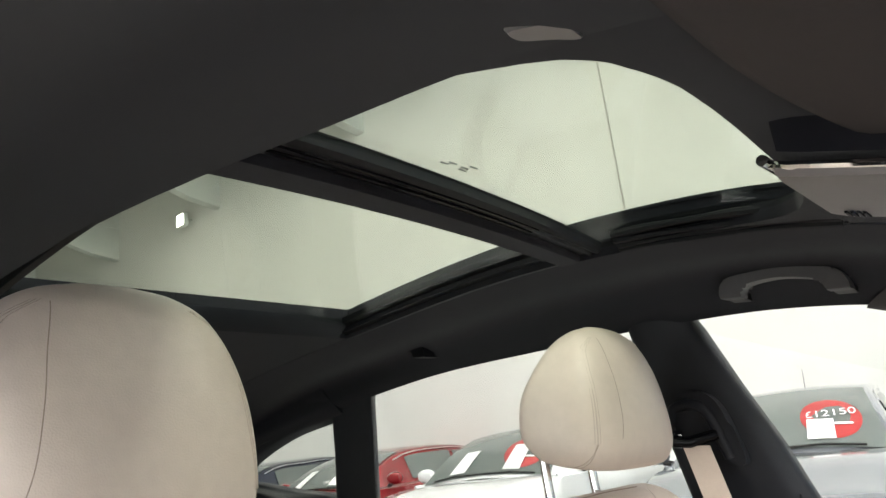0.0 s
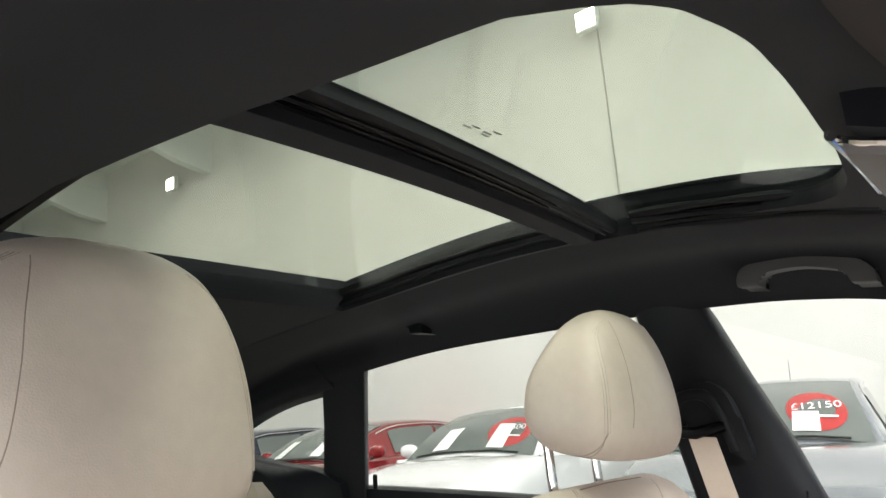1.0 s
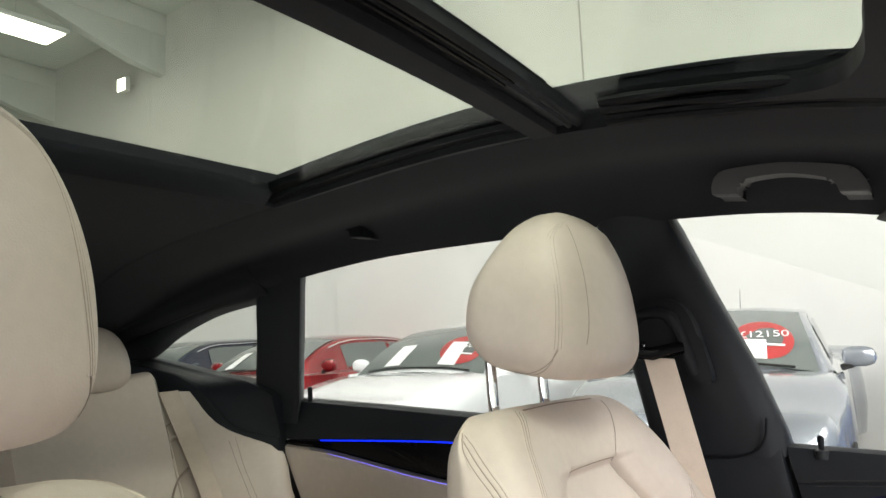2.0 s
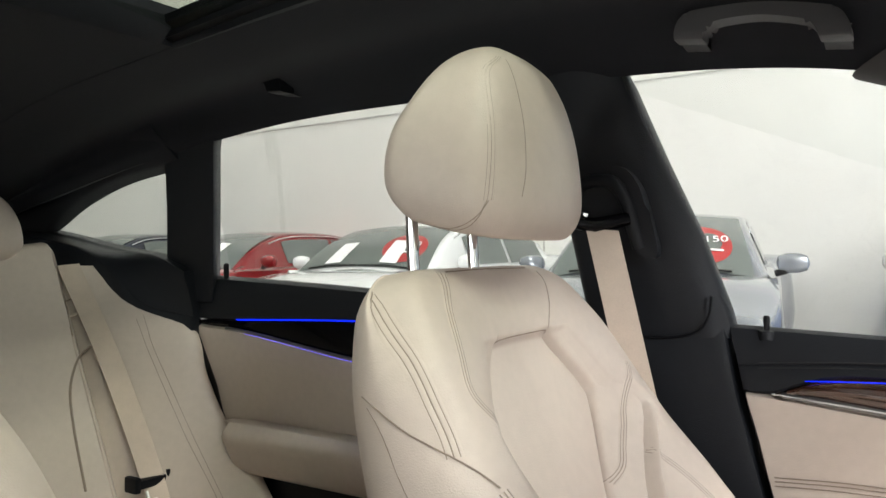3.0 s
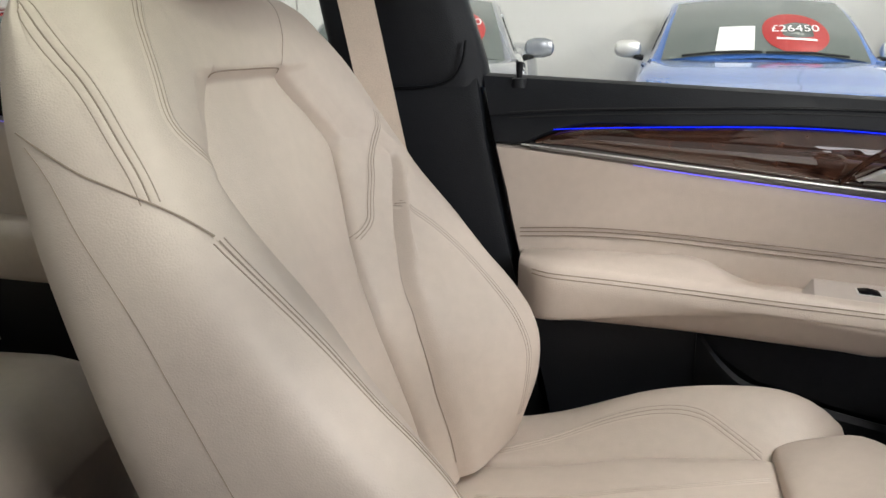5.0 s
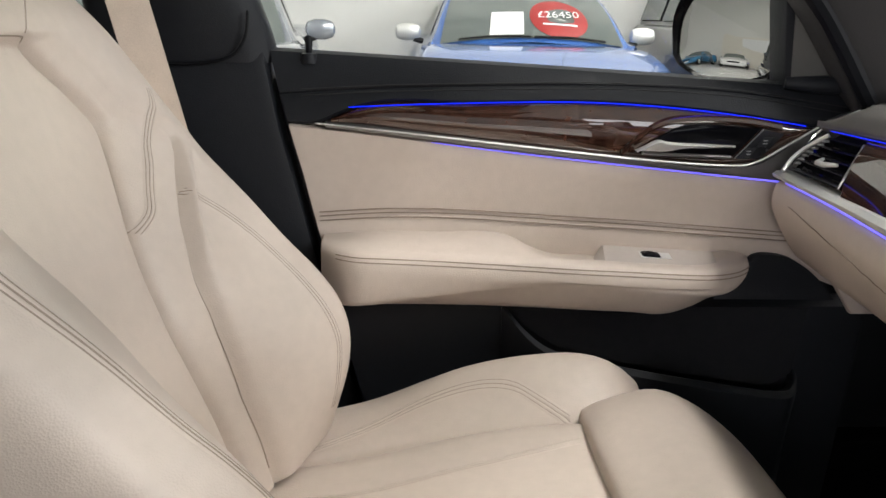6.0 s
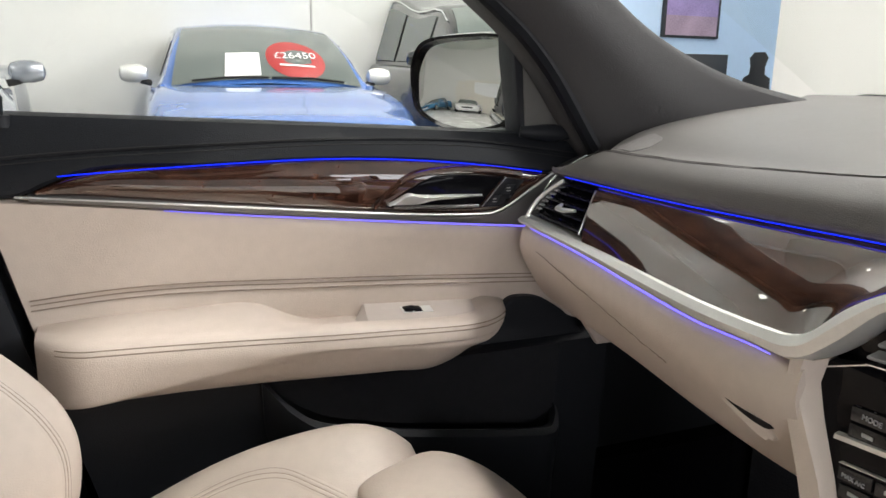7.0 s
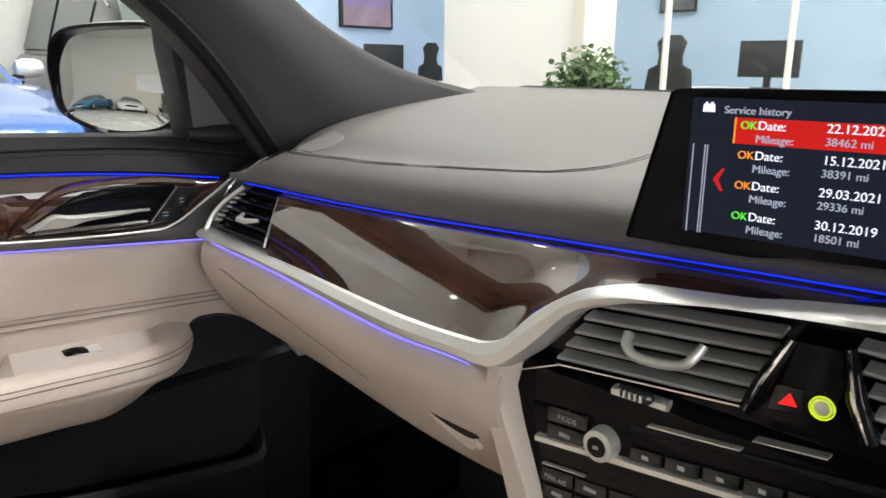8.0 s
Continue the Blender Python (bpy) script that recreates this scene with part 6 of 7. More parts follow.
rl = thing("reading_lens", "small pale lens on the roof rail", "reading light")
part("lens", slab(smooth_loop([(-0.073, 1.441), (-0.066, 1.4435), (-0.040, 1.4325), (-0.037, 1.4265), (-0.050, 1.4285), (-0.068, 1.4365)], 30), "y", 0.540, 0.60, 0.001), LEGEND, rl)
ap = thing("a_pillar_trim", "anthracite cloth windscreen pillar trim", "pillar trim", kind="structure")
for sg in (1, -1):
    outer = cr([(-0.06, 0.655, 1.365), (0.2, 0.658, 1.262), (0.36, 0.665, 1.157), (0.44, 0.675, 1.09), (0.52, 0.695, 0.996), (0.56, 0.71, 0.95)], 40)
    inner = cr([(0.10, 0.56, 1.43), (0.34, 0.605, 1.30), (0.50, 0.635, 1.188), (0.61, 0.645, 1.122), (0.75, 0.65, 1.072), (0.93, 0.66, 1.038)], 40)
    rows = []
    for a, b in zip(outer, inner):
        mid_ = (a + b) / 2 + np.array([0, -0.03, 0.0])
        row = list(cr([a + [0, 0.05, 0], a, a * 0.75 + b * 0.25 + [0, -0.022, 0], mid_, a * 0.2 + b * 0.8 + [0, -0.018, 0], b, b + [0.01, 0.06, 0.005]], 18))
        rows.append([(p[0], sg * p[1], p[2]) for p in row])
    if sg > 0:
        part("pillar", loft(rows, True, True), PILLAR, ap)
    else:
        part("pillar", loft(rows[:26], True, True), PILLAR, ap)
part("door_seal", tube([(p[0] + 0.004, p[1] - 0.006, p[2] + 0.004) for p in outer[2:36]], 0.011, 8), RUBBER, ap)
ws = bmesh.new()
loft([[(x, y, z - 0.03 * (y / 0.7) ** 2) for y in np.linspace(-0.66 - w, 0.66 + w, 13)] for x, z, w in ((0.20, 1.425, -0.08), (0.45, 1.32, -0.04), (0.70, 1.20, 0.0), (0.98, 1.06, 0.03))], bm=ws)
ob = tagged(part("windscreen", ws, PANE), "clear curved windscreen glass", "windscreen", kind="structure")
ob.visible_shadow = False
part("frit_band", loft([[(x, y, z) for y in np.linspace(-0.62, 0.62, 9)] for x, z in ((0.925, 1.0475), (0.925, 1.0520), (0.955, 1.0560), (0.955, 1.0440))], True), RUBBER, ob)
co = thing("overhead_console", "grey overhead light console with chrome rear edge", "overhead console")
part("surround", loft([[(x, y * w, z) for y, z in ((-0.10, zt), (-0.10, zb), (0.10, zb), (0.10, zt))] for x, w, zt, zb in ((0.04, 0.9, 1.45, 1.415), (0.06, 0.98, 1.45, 1.405), (0.12, 0.98, 1.43, 1.385), (0.2, 0.95, 1.41, 1.36))], True, True), CLOTH, co)
plate = part("plate", loft([[(x, y * w, z) for y, z in ((-0.10, zb + 0.010), (-0.096, zb + 0.002), (-0.08, zb), (0.08, zb), (0.096, zb + 0.002), (0.10, zb + 0.010))] for x, w, zb in ((0.032, 0.86, 1.402), (0.036, 0.95, 1.392), (0.05, 1.0, 1.386), (0.114, 1.0, 1.366), (0.19, 0.95, 1.340), (0.20, 0.9, 1.346))], True, True), mat("warm_grey_plastic", (0.15, 0.14, 0.138), 0.45, var=0.04), co)
for k in range(4):
    part("slot", box(0.052 + 0.005 * k, 0.0545 + 0.005 * k, 0.052, 0.076, 1.3830 - 0.0018 * k, 1.3905 - 0.0018 * k), RUBBER, plate)
part("chrome_edge", tube([(0.030, y, 1.411 - 0.3 * y * y) for y in np.linspace(-0.10, 0.10, 10)], 0.005, 8), CHROME, co)
for sg in (1, -1):
    part("chrome_side", tube([(0.034, sg * 0.090, 1.405), (0.05, sg * 0.1005, 1.3965), (0.114, sg * 0.1005, 1.3765), (0.19, sg * 0.0955, 1.3505)], 0.0036, 8), CHROME, co)
vz = thing("sun_visor", "dark folded sun visor against the headliner", "sun visor")
VISOR = mat("warm_grey_visor_cloth", (0.050, 0.045, 0.045), 0.9, grain=0.2, scale=1800, var=0.12, var_scale=9, spec=0.12)
rows = []
for y in np.linspace(-0.56, -0.10, 14):
    e = max(0.0, (-0.42 - y) / 0.14)
    xr, zr, th = 0.068 + 0.03 * max(0, (y + 0.34) / 0.24) ** 2 + 0.02 * e**2, 1.418 - 0.10 * (y + 0.3) ** 2, 0.009
    rows.append([(xr + d, y, zr - 0.33 * d + h) for d, h in ((0.0, 0.0), (0.003, -th * 0.75), (0.012, -th), (0.08, -th), (0.165, -th), (0.176, -th * 0.7), (0.180, 0.0), (0.176, th * 0.5), (0.012, th * 0.5), (0.003, th * 0.35))])
part("blade", loft(rows, True, True), VISOR, vz)
part("pivot_arm", tube([(0.10, -0.585, 1.428), (0.10, -0.60, 1.430), (0.11, -0.61, 1.43)], 0.007, 8), DARK, vz)
part("clip", box(0.085, 0.105, -0.095, -0.070, 1.418, 1.438, 0.003), DARK, vz)
cl = thing("courtesy_light", "small translucent grey courtesy light lens", "courtesy light")
part("lens", loft([[(-0.004 + x * k, -0.366 + y * k, 1.4465 - d) for x, y in smooth_loop([(-0.014, -0.020), (0.002, -0.012), (0.014, -0.004), (0.015, 0.012), (0.013, 0.026), (0.0, 0.011), (-0.015, -0.005)], 28)] for k, d in ((1.0, 0.0), (1.0, 0.006), (0.9, 0.009))], True, True), mat("frosted_lens", (0.12, 0.118, 0.122), 0.3, var=0.04), cl)


# ---- parked cars ----
# the grey base colour stands in for milky reflections of the hall
CAR_GLASS = mat("milky_car_glass", (0.145, 0.165, 0.158), 0.05, var=0.02, spec=0.8)
SIGN_RED = mat("red_price_sticker", (0.42, 0.040, 0.040), 0.4, var=0.03)
PAPER = mat("white_paper", (0.86, 0.86, 0.86), 0.7, var=0.02)
TYRE = mat("tyre_rubber", (0.012, 0.012, 0.012), 0.8, var=0.1)
LAMP_GLASS = mat("headlamp_lens", (0.55, 0.57, 0.60), 0.1, metal=0.5, var=0.05, var_scale=30)


def parked_car(paint, label, at, turn=0.0, wide=0.88, tall=1.43, belt=0.97, hood=1.12, roof=(0.78, 1.25, 2.15, 2.95), cap=None, price=None, sheets=(), group="parked cars", sticker_at=0.12, sticker_up=0.36, sticker_wide=0.34):
    """A parked car that faces -y, with the middle of its windscreen's base at the origin."""
    car = thing("parked_car", label, "car", group=group)
    y1, y2, y3, y4 = roof
    htop = C((-hood - 0.10, 0.42), (-hood - 0.05, 0.58), (-hood + 0.06, 0.70), (-hood * 0.6, 0.84), (-0.25, belt - 0.03), (0.12, belt + 0.0))
    hw = C((-hood - 0.10, wide * 0.62), (-hood, wide * 0.80), (-hood + 0.35, wide * 0.97), (0.2, wide), (2.2, wide), (y4 + 0.25, wide * 0.88), (y4 + 0.35, wide * 0.7))
    rows = []
    for y in np.linspace(-hood - 0.10, y4 + 0.35, 48):
        w = hw(y)
        zt = htop(y) if y < 0.12 else belt + C((0.12, 0.0), (2.2, 0.05), (y4 + 0.1, 0.06), (y4 + 0.35, -0.1))(y)
        sh = min(zt - 0.02, belt - 0.03 if y > 0 else zt - 0.05)
        half = [(w * 0.80, 0.22), (w * 0.97, 0.30), (w, 0.55), (w * 0.985, sh * 0.6 + 0.55 * 0.4), (w * 0.965, sh), (w * 0.90, zt - 0.012), (w * 0.6, zt + 0.006), (0, zt + 0.012)]
        row = [(p[0], y, p[1]) for p in half] + [(-p[0], y, p[1]) for p in half[-2::-1]]
        rows.append(row)
    body = part("body", loft(rows, True, True), paint, car, sharp=55)
    ztop = C((0.0, belt), (y1 * 0.5, belt + (tall - belt) * 0.60), (y1, tall - 0.035), (y2, tall), (y3, tall - 0.03), ((y3 + y4) / 2, belt + (tall - belt) * 0.62), (y4, belt + 0.05))
    edge = C((0.0, wide * 0.86), (y1, wide * 0.70), (y2, wide * 0.70), (y3, wide * 0.66), (y4, wide * 0.70))

    def top(x, y):
        return ztop(y) - 0.035 * (x / (wide * 0.65)) ** 2

    rows = []
    for y in np.linspace(0.02, y4, 40):
        e, z = edge(y), ztop(y)
        h = (z - belt) / (tall - belt)
        base = wide * (0.93 - 0.02 * h)
        half = [(base, belt - 0.03), (base - 0.02, belt)] + [(base - 0.02 + (e + 0.012 - base + 0.02) * t, belt + (top(e, y) - 0.02 - belt) * t) for t in (0.33, 0.66, 1.0)] + [(e - 0.02, top(e, y) + 0.0), (e * 0.5, top(e * 0.5, y)), (0, top(0, y))]
        rows.append([(p[0], y, p[1]) for p in half] + [(-p[0], y, p[1]) for p in half[-2::-1]])
    part("cabin", loft(rows, False), paint, body, sharp=60)

    def screen(u, v, lift=0.006):
        """A place on the windscreen: u across from -1 to 1, v up from 0 to 1."""
        y = 0.05 + (y1 - 0.02 - 0.05) * v
        x = u * (edge(y) - 0.035)
        n = Vector((0, -0.55, 0.83))
        return Vector((x, y, top(x, y))) + n * lift

    wsc = part("windscreen", loft([[screen(u, v) for u in np.linspace(-1, 1, 13)] for v in np.linspace(0, 1, 9)]), CAR_GLASS, car)
    for sg in (1, -1):
        for a, b in ((0.30, 0.50), (0.52, 0.80)):
            ya, yb = y4 * a - 0.15 * (a < 0.4), y4 * b
            rows = []
            for y in np.linspace(ya, yb, 9):
                e = edge(y)
                base = wide * 0.91 - 0.02
                rr = []
                for t in (0.12, 0.5, 0.86):
                    rr.append((sg * (base + (e + 0.012 - base) * t + 0.010), y, belt + (top(e, y) - 0.02 - belt) * t))
                rows.append(rr)
            part("side_window", loft(rows), CAR_GLASS, body)
        part("window_surround", tube([(sg * (edge(y) + 0.028), y, top(edge(y), y) - 0.035) for y in np.linspace(y1 * 0.75, y4 * 0.86, 12)], 0.008, 6), CHROME, body)
        mx, my = sg * (wide + 0.072), 0.36
        rows = []
        for k, r in ((-0.105, 0.25), (-0.09, 0.75), (-0.04, 1.0), (0.03, 1.0), (0.08, 0.75), (0.095, 0.25)):
            rows.append([(mx + k, my + 0.05 * r * math.cos(t) + 0.01, belt + 0.07 + 0.068 * r * math.sin(t)) for t in np.linspace(0, 2 * math.pi, 14, endpoint=False)])
        mr = part("door_mirror", loft(rows, True, True), cap or paint, car)
        part("mirror_stalk", tube([(sg * (wide - 0.04), my + 0.02, belt + 0.0), (sg * (wide + 0.03), my, belt + 0.02)], 0.022, 8), TYRE, mr)
        # lamps and wheels
        lamp_y = -hood + 0.13
        part("headlamp", loft([[(sg * (wide * 0.60 + a * 0.24), lamp_y - 0.06 + a * 0.26 - 0.035 * (1 - b), htop(lamp_y + a * 0.2) - 0.07 - 0.13 * (1 - b) + 0.04 * a * b) for a in np.linspace(0, 1, 5)] for b in np.linspace(0, 1, 4)]), LAMP_GLASS, body)
        for wy in (-hood + 0.55, y4 - 0.40):
            wh = part("wheel", tube([(sg * (wide - 0.20), wy, 0.32), (sg * (wide - 0.17), wy, 0.32), (sg * (wide - 0.01), wy, 0.32), (sg * (wide + 0.005), wy, 0.32)], [0.29, 0.32, 0.32, 0.28], 24), TYRE, car)
            part("rim", tube([(sg * (wide - 0.02), wy, 0.32), (sg * (wide + 0.012), wy, 0.32)], [0.22, 0.20], 20), SATIN, wh)
        part("wiper", tube([screen(sg * 0.02, 0.0, 0.02), screen(sg * 0.45, 0.015, 0.02), screen(sg * 0.80, 0.01, 0.02)], 0.008, 5), TYRE, wsc)
    part("grille", slab(smooth_loop([(-0.28, 0.50), (-0.30, 0.62), (0.30, 0.62), (0.28, 0.50)], 28), "y", -hood - 0.10, -hood - 0.02, 0.004), GLOSS, body)
    part("number_plate", box(-0.26, 0.26, -hood - 0.115, -hood - 0.10, 0.36, 0.46, 0.004), PAPER, body)
    if price is not None:
        u0, v0, ru, rv = sticker_at, sticker_up, sticker_wide, 0.27
        pts = [screen(u0 + ru * math.cos(t), v0 + rv * math.sin(t), 0.010) for t in np.linspace(0, 2 * math.pi, 36, endpoint=False)]
        pin_ = [screen(u0 + ru * 0.96 * math.cos(t), v0 + rv * 0.96 * math.sin(t), 0.013) for t in np.linspace(0, 2 * math.pi, 36, endpoint=False)]
        st = part("price_sticker", loft([pts, pin_], True, True), SIGN_RED, wsc, "oval red price sticker")
        a, b = screen(u0, v0 - 0.1), screen(u0, v0 + 0.1)
        up_ = (b - a).normalized()
        rt = Vector((1, 0, 0))
        nn = rt.cross(up_).normalized()
        if price:
            c = screen(u0, v0 - 0.01, 0.016)
            m = Matrix.Translation(c) @ Matrix(((rt.x, up_.x, nn.x, 0), (rt.y, up_.y, nn.y, 0), (rt.z, up_.z, nn.z, 0), (0, 0, 0, 1)))
            writing("price", price, 0.108, PAPER, st, m, "CENTER")
        part("sticker_bar", loft([[screen(u0 + q, v0 - 0.10 + d, 0.014) for q in (-0.2, 0.0, 0.2)] for d in (-0.012, 0.012)]), PAPER, st)
    for u0, v0, du, dv in sheets:
        part("price_sheet", loft([[screen(u0 + a * du + b * 0.10 * du, v0 + b * dv, 0.017) for a in (-1, 0, 1)] for b in (0, 0.5, 1)] + [[screen(u0 + a * du + 0.10 * du, v0 + dv, 0.019) for a in (-1, 0, 1)]]), PAPER, wsc, "white paper price sheet")
    car.matrix_world = Matrix.Translation(at) @ pose(0, 0, 0, 0, 0, turn)
    return car


def paint(name, c, rough=0.25, metal=0.3):
    return mat(name, c, rough, metal=metal, coat=1.0, var=0.03, var_scale=3)


silver_car = parked_car(paint("silver_paint", (0.30, 0.32, 0.36), metal=0.6), "silver hatchback with red price sticker on windscreen", (-1.50, 4.50, 0), turn=8, wide=0.83, tall=1.44, belt=0.98, hood=0.95, price="£12150", sheets=((0.43, 0.08, 0.13, 0.23),), sticker_at=0.55, sticker_wide=0.30)
part("aerial", tube([(-0.0, 2.1, 1.40), (-0.0, 2.16, 1.52), (-0.0, 2.22, 1.64)], [0.005, 0.003, 0.002], 6), TYRE, silver_car)
parked_car(paint("bright_blue_paint", (0.060, 0.165, 0.50), metal=0.2), "bright blue hatchback with price sticker and paper sheet", (0.86, 5.45, 0), wide=0.86, tall=1.46, belt=0.975, hood=1.2, cap=SATIN, price="£26450", sheets=((-0.28, 0.03, 0.19, 0.30),), sticker_at=0.34, sticker_up=0.28)
parked_car(paint("white_paint", (0.80, 0.81, 0.82), metal=0.0), "white saloon with price sheets behind the windscreen", (-4.20, 4.75, 0), wide=0.90, tall=1.44, belt=0.99, hood=1.25, price="£26500", sheets=((-0.45, 0.06, 0.13, 0.36), (0.42, 0.06, 0.13, 0.40)), sticker_at=0.52)
parked_car(paint("dark_red_paint", (0.24, 0.010, 0.014), metal=0.2), "dark red coupe with chrome window line and paper sheets", (-6.75, 4.9, 0), wide=0.90, tall=1.43, belt=1.0, hood=1.25, roof=(0.85, 1.35, 2.0, 3.3), sheets=((-0.55, 0.06, 0.10, 0.36), (0.35, 0.06, 0.12, 0.45)))
parked_car(paint("navy_paint", (0.012, 0.018, 0.045), metal=0.2), "navy blue saloon parked by the wall", (-9.3, 5.0, 0), wide=0.92, tall=1.46, belt=1.0, hood=1.2, roof=(0.8, 1.3, 2.2, 3.1))
parked_car(paint("black_suv_paint", (0.018, 0.019, 0.020), metal=0.2), "black sport utility car parked in the row", (3.12, 5.35, 0), wide=0.95, tall=1.70, belt=1.12, hood=1.15, roof=(0.65, 1.2, 2.7, 3.1))
parked_car(paint("pearl_paint", (0.78, 0.78, 0.78), metal=0.0), "white car parked at the far end", (-19.0, 2.3, 0), turn=90, group="far cars")
parked_car(paint("sky_blue_paint", (0.05, 0.22, 0.42), metal=0.2), "blue car parked at the far end", (-18.4, 5.2, 0), turn=100, group="far cars")

# ---- showroom fittings ----
OFFICE_BLUE = mat("pale_blue_office_wall", (0.47, 0.60, 0.76), 0.8, var=0.03, var_scale=1.0)
CREAM = mat("cream_gloss_woodwork", (0.74, 0.70, 0.62), 0.5, var=0.04, var_scale=3)
BLACK_PLASTIC = mat("black_office_plastic", (0.015, 0.016, 0.018), 0.5, var=0.1)
structure("wall_pier", box(5.2, 5.6, 3.52, 5.02, 0, 8.0), mat("white_plaster", (0.86, 0.85, 0.82), 0.8, var=0.02), "white plastered wall pier before the office", "wall")
structure("door_jamb", box(5.15, 5.6, 3.40, 3.52, 0, 8.0, 0.01), CREAM, "cream painted office door jamb", "door frame")
structure("office_wall", box(8.3, 8.5, -1.5, 7.6, 0, 8.0), OFFICE_BLUE, "pale blue office back wall", "wall")
structure("office_side_wall", box(5.0, 8.3, 7.560, 7.598, 0, 8.0), OFFICE_BLUE, "pale blue office side wall", "wall")
structure("office_blind", box(8.2, 8.28, -1.5, 1.9, 0, 8.0), mat("grey_blind", (0.36, 0.37, 0.38), 0.8, var=0.05, var_scale=2), "grey blind behind the office glass", "blind")
for my in (2.78, 1.86, 0.2, -1.475):
    structure("office_mullion", box(5.3, 5.36, my - 0.013, my + 0.013, 0, 8.0, 0.004), CREAM, "slim pale office partition mullion", "mullion")
gpn = structure("office_glazing", box(5.325, 5.333, -1.45, 3.40, 0, 8.0), PANE, "clear office partition glass", "partition")
gpn.visible_shadow = False


def picture(y0, y1, z0, z1, dark, label):
    p = thing("framed_picture", label, "picture", at=(8.28, (y0 + y1) / 2, (z0 + z1) / 2))
    w, h = (y1 - y0) / 2, (z1 - z0) / 2
    part("frame", box(-0.03, 0.01, -w, w, -h, h, 0.006), BLACK_PLASTIC, p)
    part("upper_print", box(-0.036, -0.03, -w * 0.9, w * 0.9, -h * 0.1, h * 0.9), mat("violet_print", (0.30, 0.22, 0.42), 0.5, var=0.3, var_scale=4), p)
    part("lower_print", box(-0.036, -0.03, -w * 0.9, w * 0.9, -h * 0.9, -h * 0.1), mat("mauve_print", dark, 0.5, var=0.3, var_scale=4), p)
    return p


pic = picture(-0.43, 0.43, -0.29, 0.29, (0.34, 0.24, 0.30), "framed violet landscape picture on blue wall")
pic.matrix_world = Matrix.Translation((6.32, 7.545, 1.84)) @ pose(0, 0, 0, 0, 0, 90)
picture(4.05, 4.50, 1.72, 2.3, (0.12, 0.12, 0.14), "dark framed picture on blue wall")


def desk(at, label):
    d = thing("office_desk", label, "desk", at=at)
    part("top", box(-0.45, 0.45, -0.9, 0.9, 0.86, 0.92, 0.01), STEEL, d)
    for a, b in ((-0.4, -0.85), (0.4, -0.85), (-0.4, 0.85), (0.4, 0.85)):
        part("leg", box(a - 0.03, a + 0.03, b - 0.03, b + 0.03, 0, 0.86, 0.005), STEEL, d)


def monitor(at, label, turn=0.0):
    m = thing("computer_monitor", label, "monitor", at=at)
    m.rotation_euler = (0, 0, radians(turn))
    part("screen", box(-0.02, 0.02, -0.27, 0.27, 0.10, 0.42, 0.008), BLACK_PLASTIC, m)
    part("stand", box(-0.015, 0.015, -0.03, 0.03, 0.0, 0.12, 0.004), BLACK_PLASTIC, m)
    part("foot", box(-0.09, 0.09, -0.12, 0.12, -0.0, 0.012, 0.004), BLACK_PLASTIC, m)


def office_chair(at, label):
    c = thing("office_chair", label, "office chair", at=at)
    part("backrest", loft([[(0.02 * math.cos(t) + 0.05 * (z - 0.6) ** 2, w * math.sin(t), z) for t in np.linspace(0, 2 * math.pi, 16, endpoint=False)] for z, w in ((0.55, 0.12), (0.6, 0.21), (0.85, 0.23), (1.08, 0.20), (1.12, 0.12), (1.2, 0.11), (1.30, 0.14), (1.36, 0.08))], True, True), BLACK_PLASTIC, c)
    part("seat", box(-0.48, 0.02, -0.24, 0.24, 0.44, 0.52, 0.03), BLACK_PLASTIC, c)
    part("column", tube([(-0.22, 0, 0.10), (-0.22, 0, 0.45)], 0.03, 10), BLACK_PLASTIC, c)
    for k in range(5):
        a = 2 * math.pi * k / 5
        part("foot", tube([(-0.22, 0, 0.10), (-0.22 + 0.3 * math.cos(a), 0.3 * math.sin(a), 0.05), (-0.22 + 0.31 * math.cos(a), 0.31 * math.sin(a), 0.0)], 0.02, 6), BLACK_PLASTIC, c)


desk((6.2, 6.75, 0), "white office desk by the blue wall")
monitor((6.06, 6.9, 0.92), "black computer monitor on the desk", 80)
office_chair((6.36, 6.42, 0), "black high-back office chair at the desk")
desk((7.0, 2.6, 0), "white office desk behind the glass")
monitor((6.9, 2.62, 0.92), "black computer monitor behind the glass")
office_chair((5.9, 3.05, 0), "black high-back office chair beside the plant")

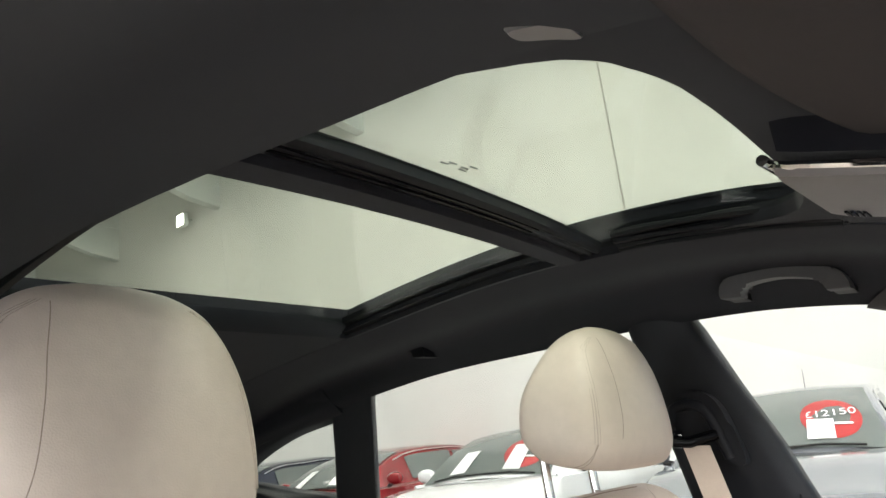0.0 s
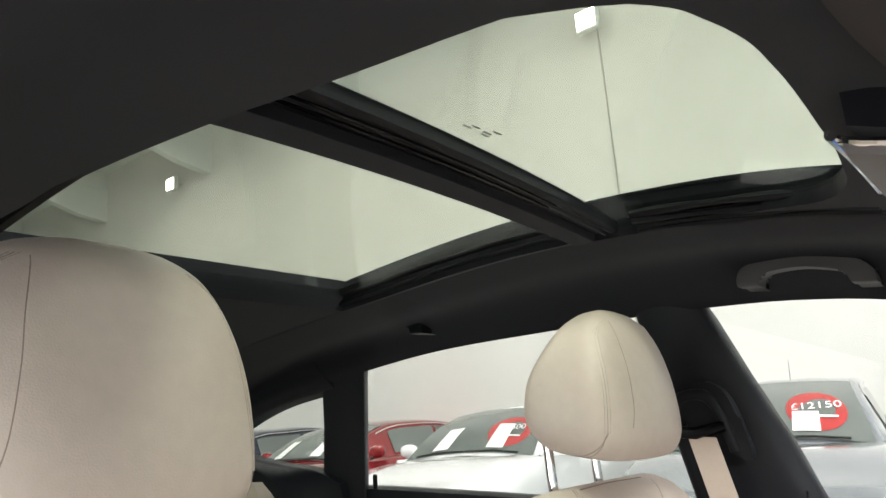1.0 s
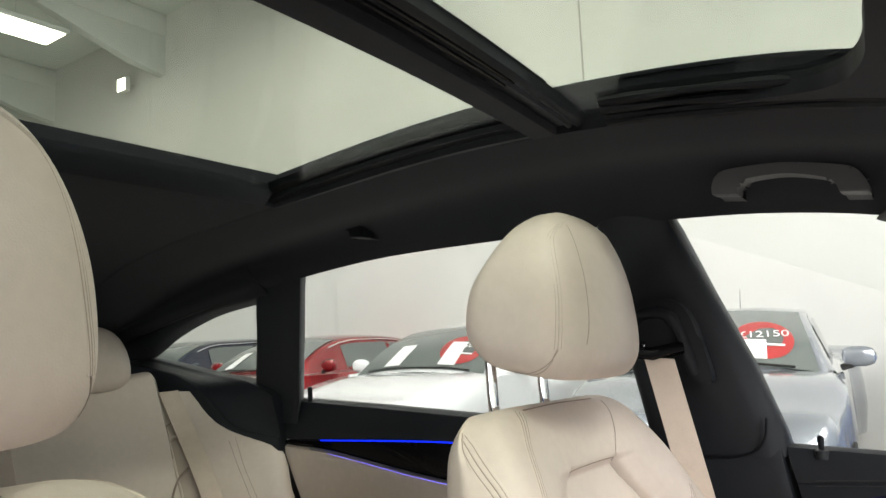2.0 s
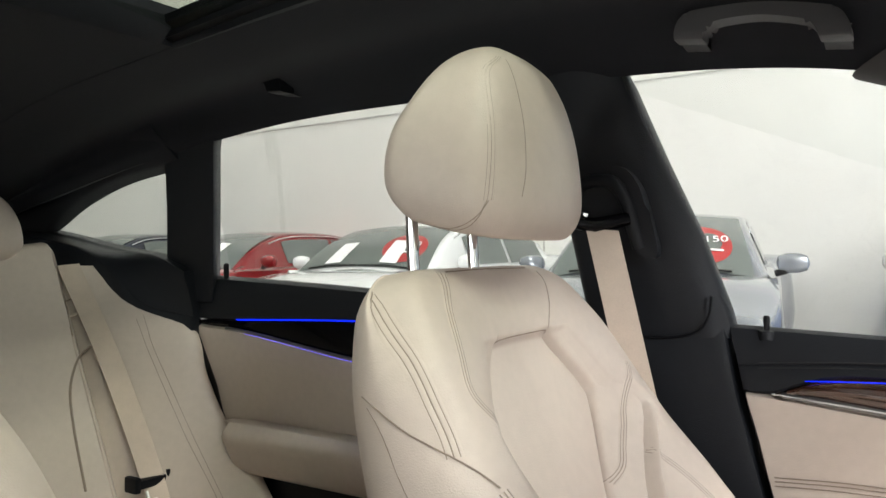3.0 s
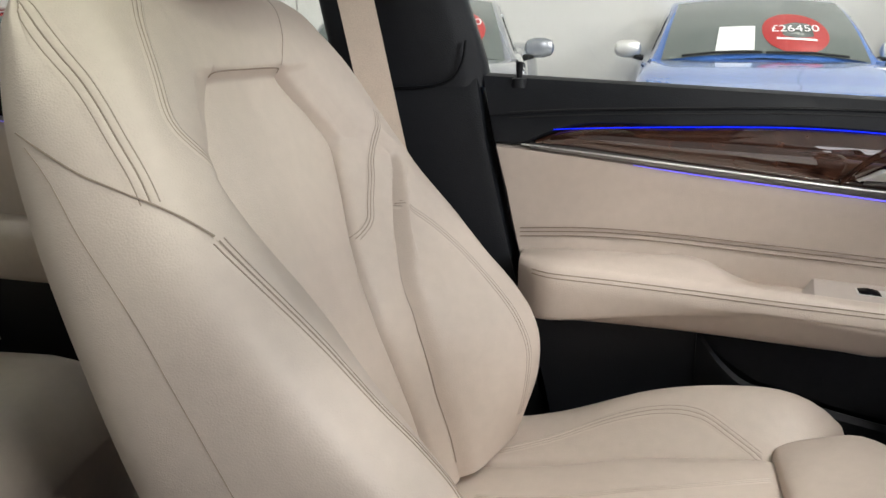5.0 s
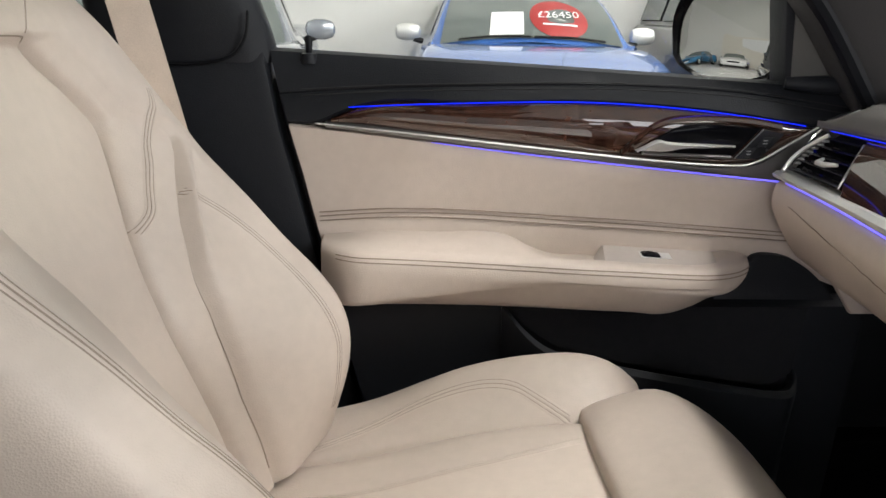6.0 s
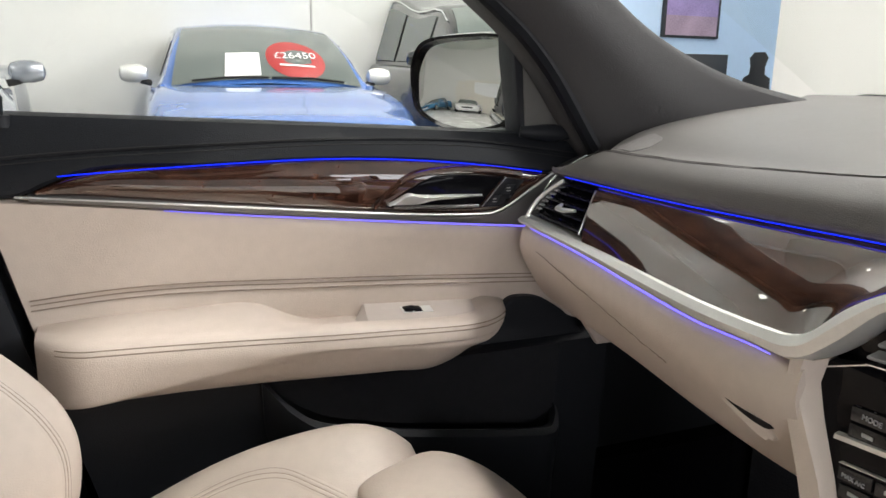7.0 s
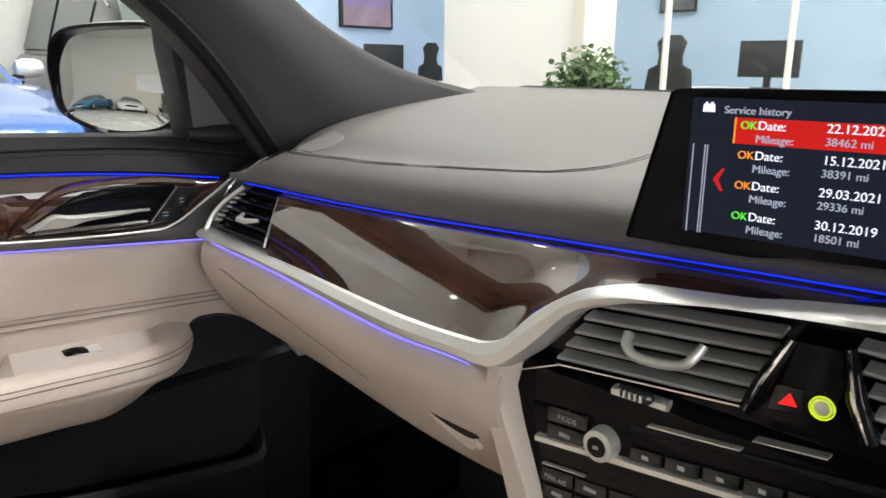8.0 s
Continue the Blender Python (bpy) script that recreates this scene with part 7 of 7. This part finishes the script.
plant = thing("potted_plant", "leafy green bush in a dark pot", "plant", at=(4.75, 3.05, 0))
part("pot", tube([(0, 0, 0), (0, 0, 0.02), (0, 0, 0.40), (0, 0, 0.42)], [0.13, 0.16, 0.20, 0.18], 20), BLACK_PLASTIC, plant)
part("trunk", tube([(0, 0, 0.4), (0.02, 0.01, 0.6), (0.0, -0.02, 0.85)], [0.03, 0.025, 0.015], 8), mat("bark", (0.16, 0.11, 0.07), 0.9, grain=1.0, scale=60, var=0.2), plant)
rng = random.Random(7)
bm = bmesh.new()
for k in range(1500):
    a, b, r = rng.uniform(0, 2 * math.pi), rng.uniform(-0.9, 1.0), rng.uniform(0.45, 1.0)
    lump = 0.75 + 0.25 * math.sin(a * 3 + b * 4) + 0.12 * rng.random()
    s_ = math.sqrt(max(0, 1 - b * b))
    c = Vector((0.34 * r * s_ * math.cos(a) * lump, 0.34 * r * s_ * math.sin(a) * lump, 0.92 + 0.36 * r * b * lump))
    q = Euler((rng.uniform(-1, 1), rng.uniform(-1, 1), rng.uniform(0, 6.28))).to_matrix()
    l, w = rng.uniform(0.045, 0.08), rng.uniform(0.016, 0.028)
    vs = [bm.verts.new(c + q @ Vector(p)) for p in ((0, 0, 0), (l * 0.5, w, 0.008), (l, 0, -0.004), (l * 0.5, -w, 0.008))]
    bm.faces.new(vs)
leaf = mat("green_leaf", (0.075, 0.135, 0.045), 0.55, var=0.4, var_scale=14)
part("crown", bm, leaf, plant, smooth=False)

# roof steel, lamps, skylights and wall joints
for bx_ in (-17.0, -12.6, -8.2, 0.6, 5.0):
    st = thing("roof_truss", "white painted steel roof beam with haunch", "roof beam", group="roof beams", kind="structure")
    part("beam", box(bx_ - 0.12, bx_ + 0.12, -8, 7.6, 7.55, 7.98, 0.01), STEEL, st)
    part("haunch", slab([(7.6, 6.75), (7.6, 7.56), (5.0, 7.56), (4.7, 7.5), (6.9, 6.85)], "x", bx_ - 0.10, bx_ + 0.10, 0.005), STEEL, st)
for bx_, bz_ in ((-13.6, 6.75), (-3.67, 6.27), (2.4, 6.3)):
    fl = thing("flood_lamp", "small bright white flood lamp high on the wall", "flood lamp", group="flood lamps")
    part("housing", box(bx_ - 0.17, bx_ + 0.17, 7.32, 7.42, bz_ - 0.15, bz_ + 0.15, 0.02), STEEL, fl)
    part("face", box(bx_ - 0.13, bx_ + 0.13, 7.305, 7.32, bz_ - 0.12, bz_ + 0.12), LED, fl)
    part("bracket", tube([(bx_, 7.42, bz_), (bx_, 7.60, bz_ + 0.06)], 0.02, 6), STEEL, fl)
for lx, _ in LAMP_ROWS:
    for ly in LAMP_Y:
        pn = thing("panel_lamp", "bright rectangular ceiling panel lamp", "ceiling lamp", group="ceiling lamps")
        part("tray", box(lx - 0.40, lx + 0.40, ly - 0.75, ly + 0.75, 7.02, 7.10, 0.01), STEEL, pn)
        part("diffuser", box(lx - 0.35, lx + 0.35, ly - 0.70, ly + 0.70, 7.005, 7.019), LED, pn)
        part("hanger", tube([(lx, ly, 7.10), (lx, ly, 8.0)], 0.01, 5), STEEL, pn)
JOINT = mat("grey_joint_sealant", (0.42, 0.41, 0.38), 0.8, var=0.1)
for jx in (-3.65, 1.62):
    structure("wall_joint", box(jx - 0.009, jx + 0.009, 7.590, 7.602, 0, 8.0), JOINT, "dark movement joint down the wall", "wall joint")
structure("wall_rail", box(-22, 5.0, 7.575, 7.602, 3.0, 3.05, 0.003), WALL, "painted ledge along the wall", "ledge")
for k in range(6):
    structure("door_section", box(-22.0, -21.93, -6.5, 3.5, 0.02 + 0.62 * k, 0.60 + 0.62 * k, 0.02), CREAM, "cream sectional workshop door panel", "door panel")
structure("sign_board", box(-21.93, -21.86, -3.4, 1.6, 2.7, 3.6, 0.01), PAPER, "plain white board over the workshop door", "board")
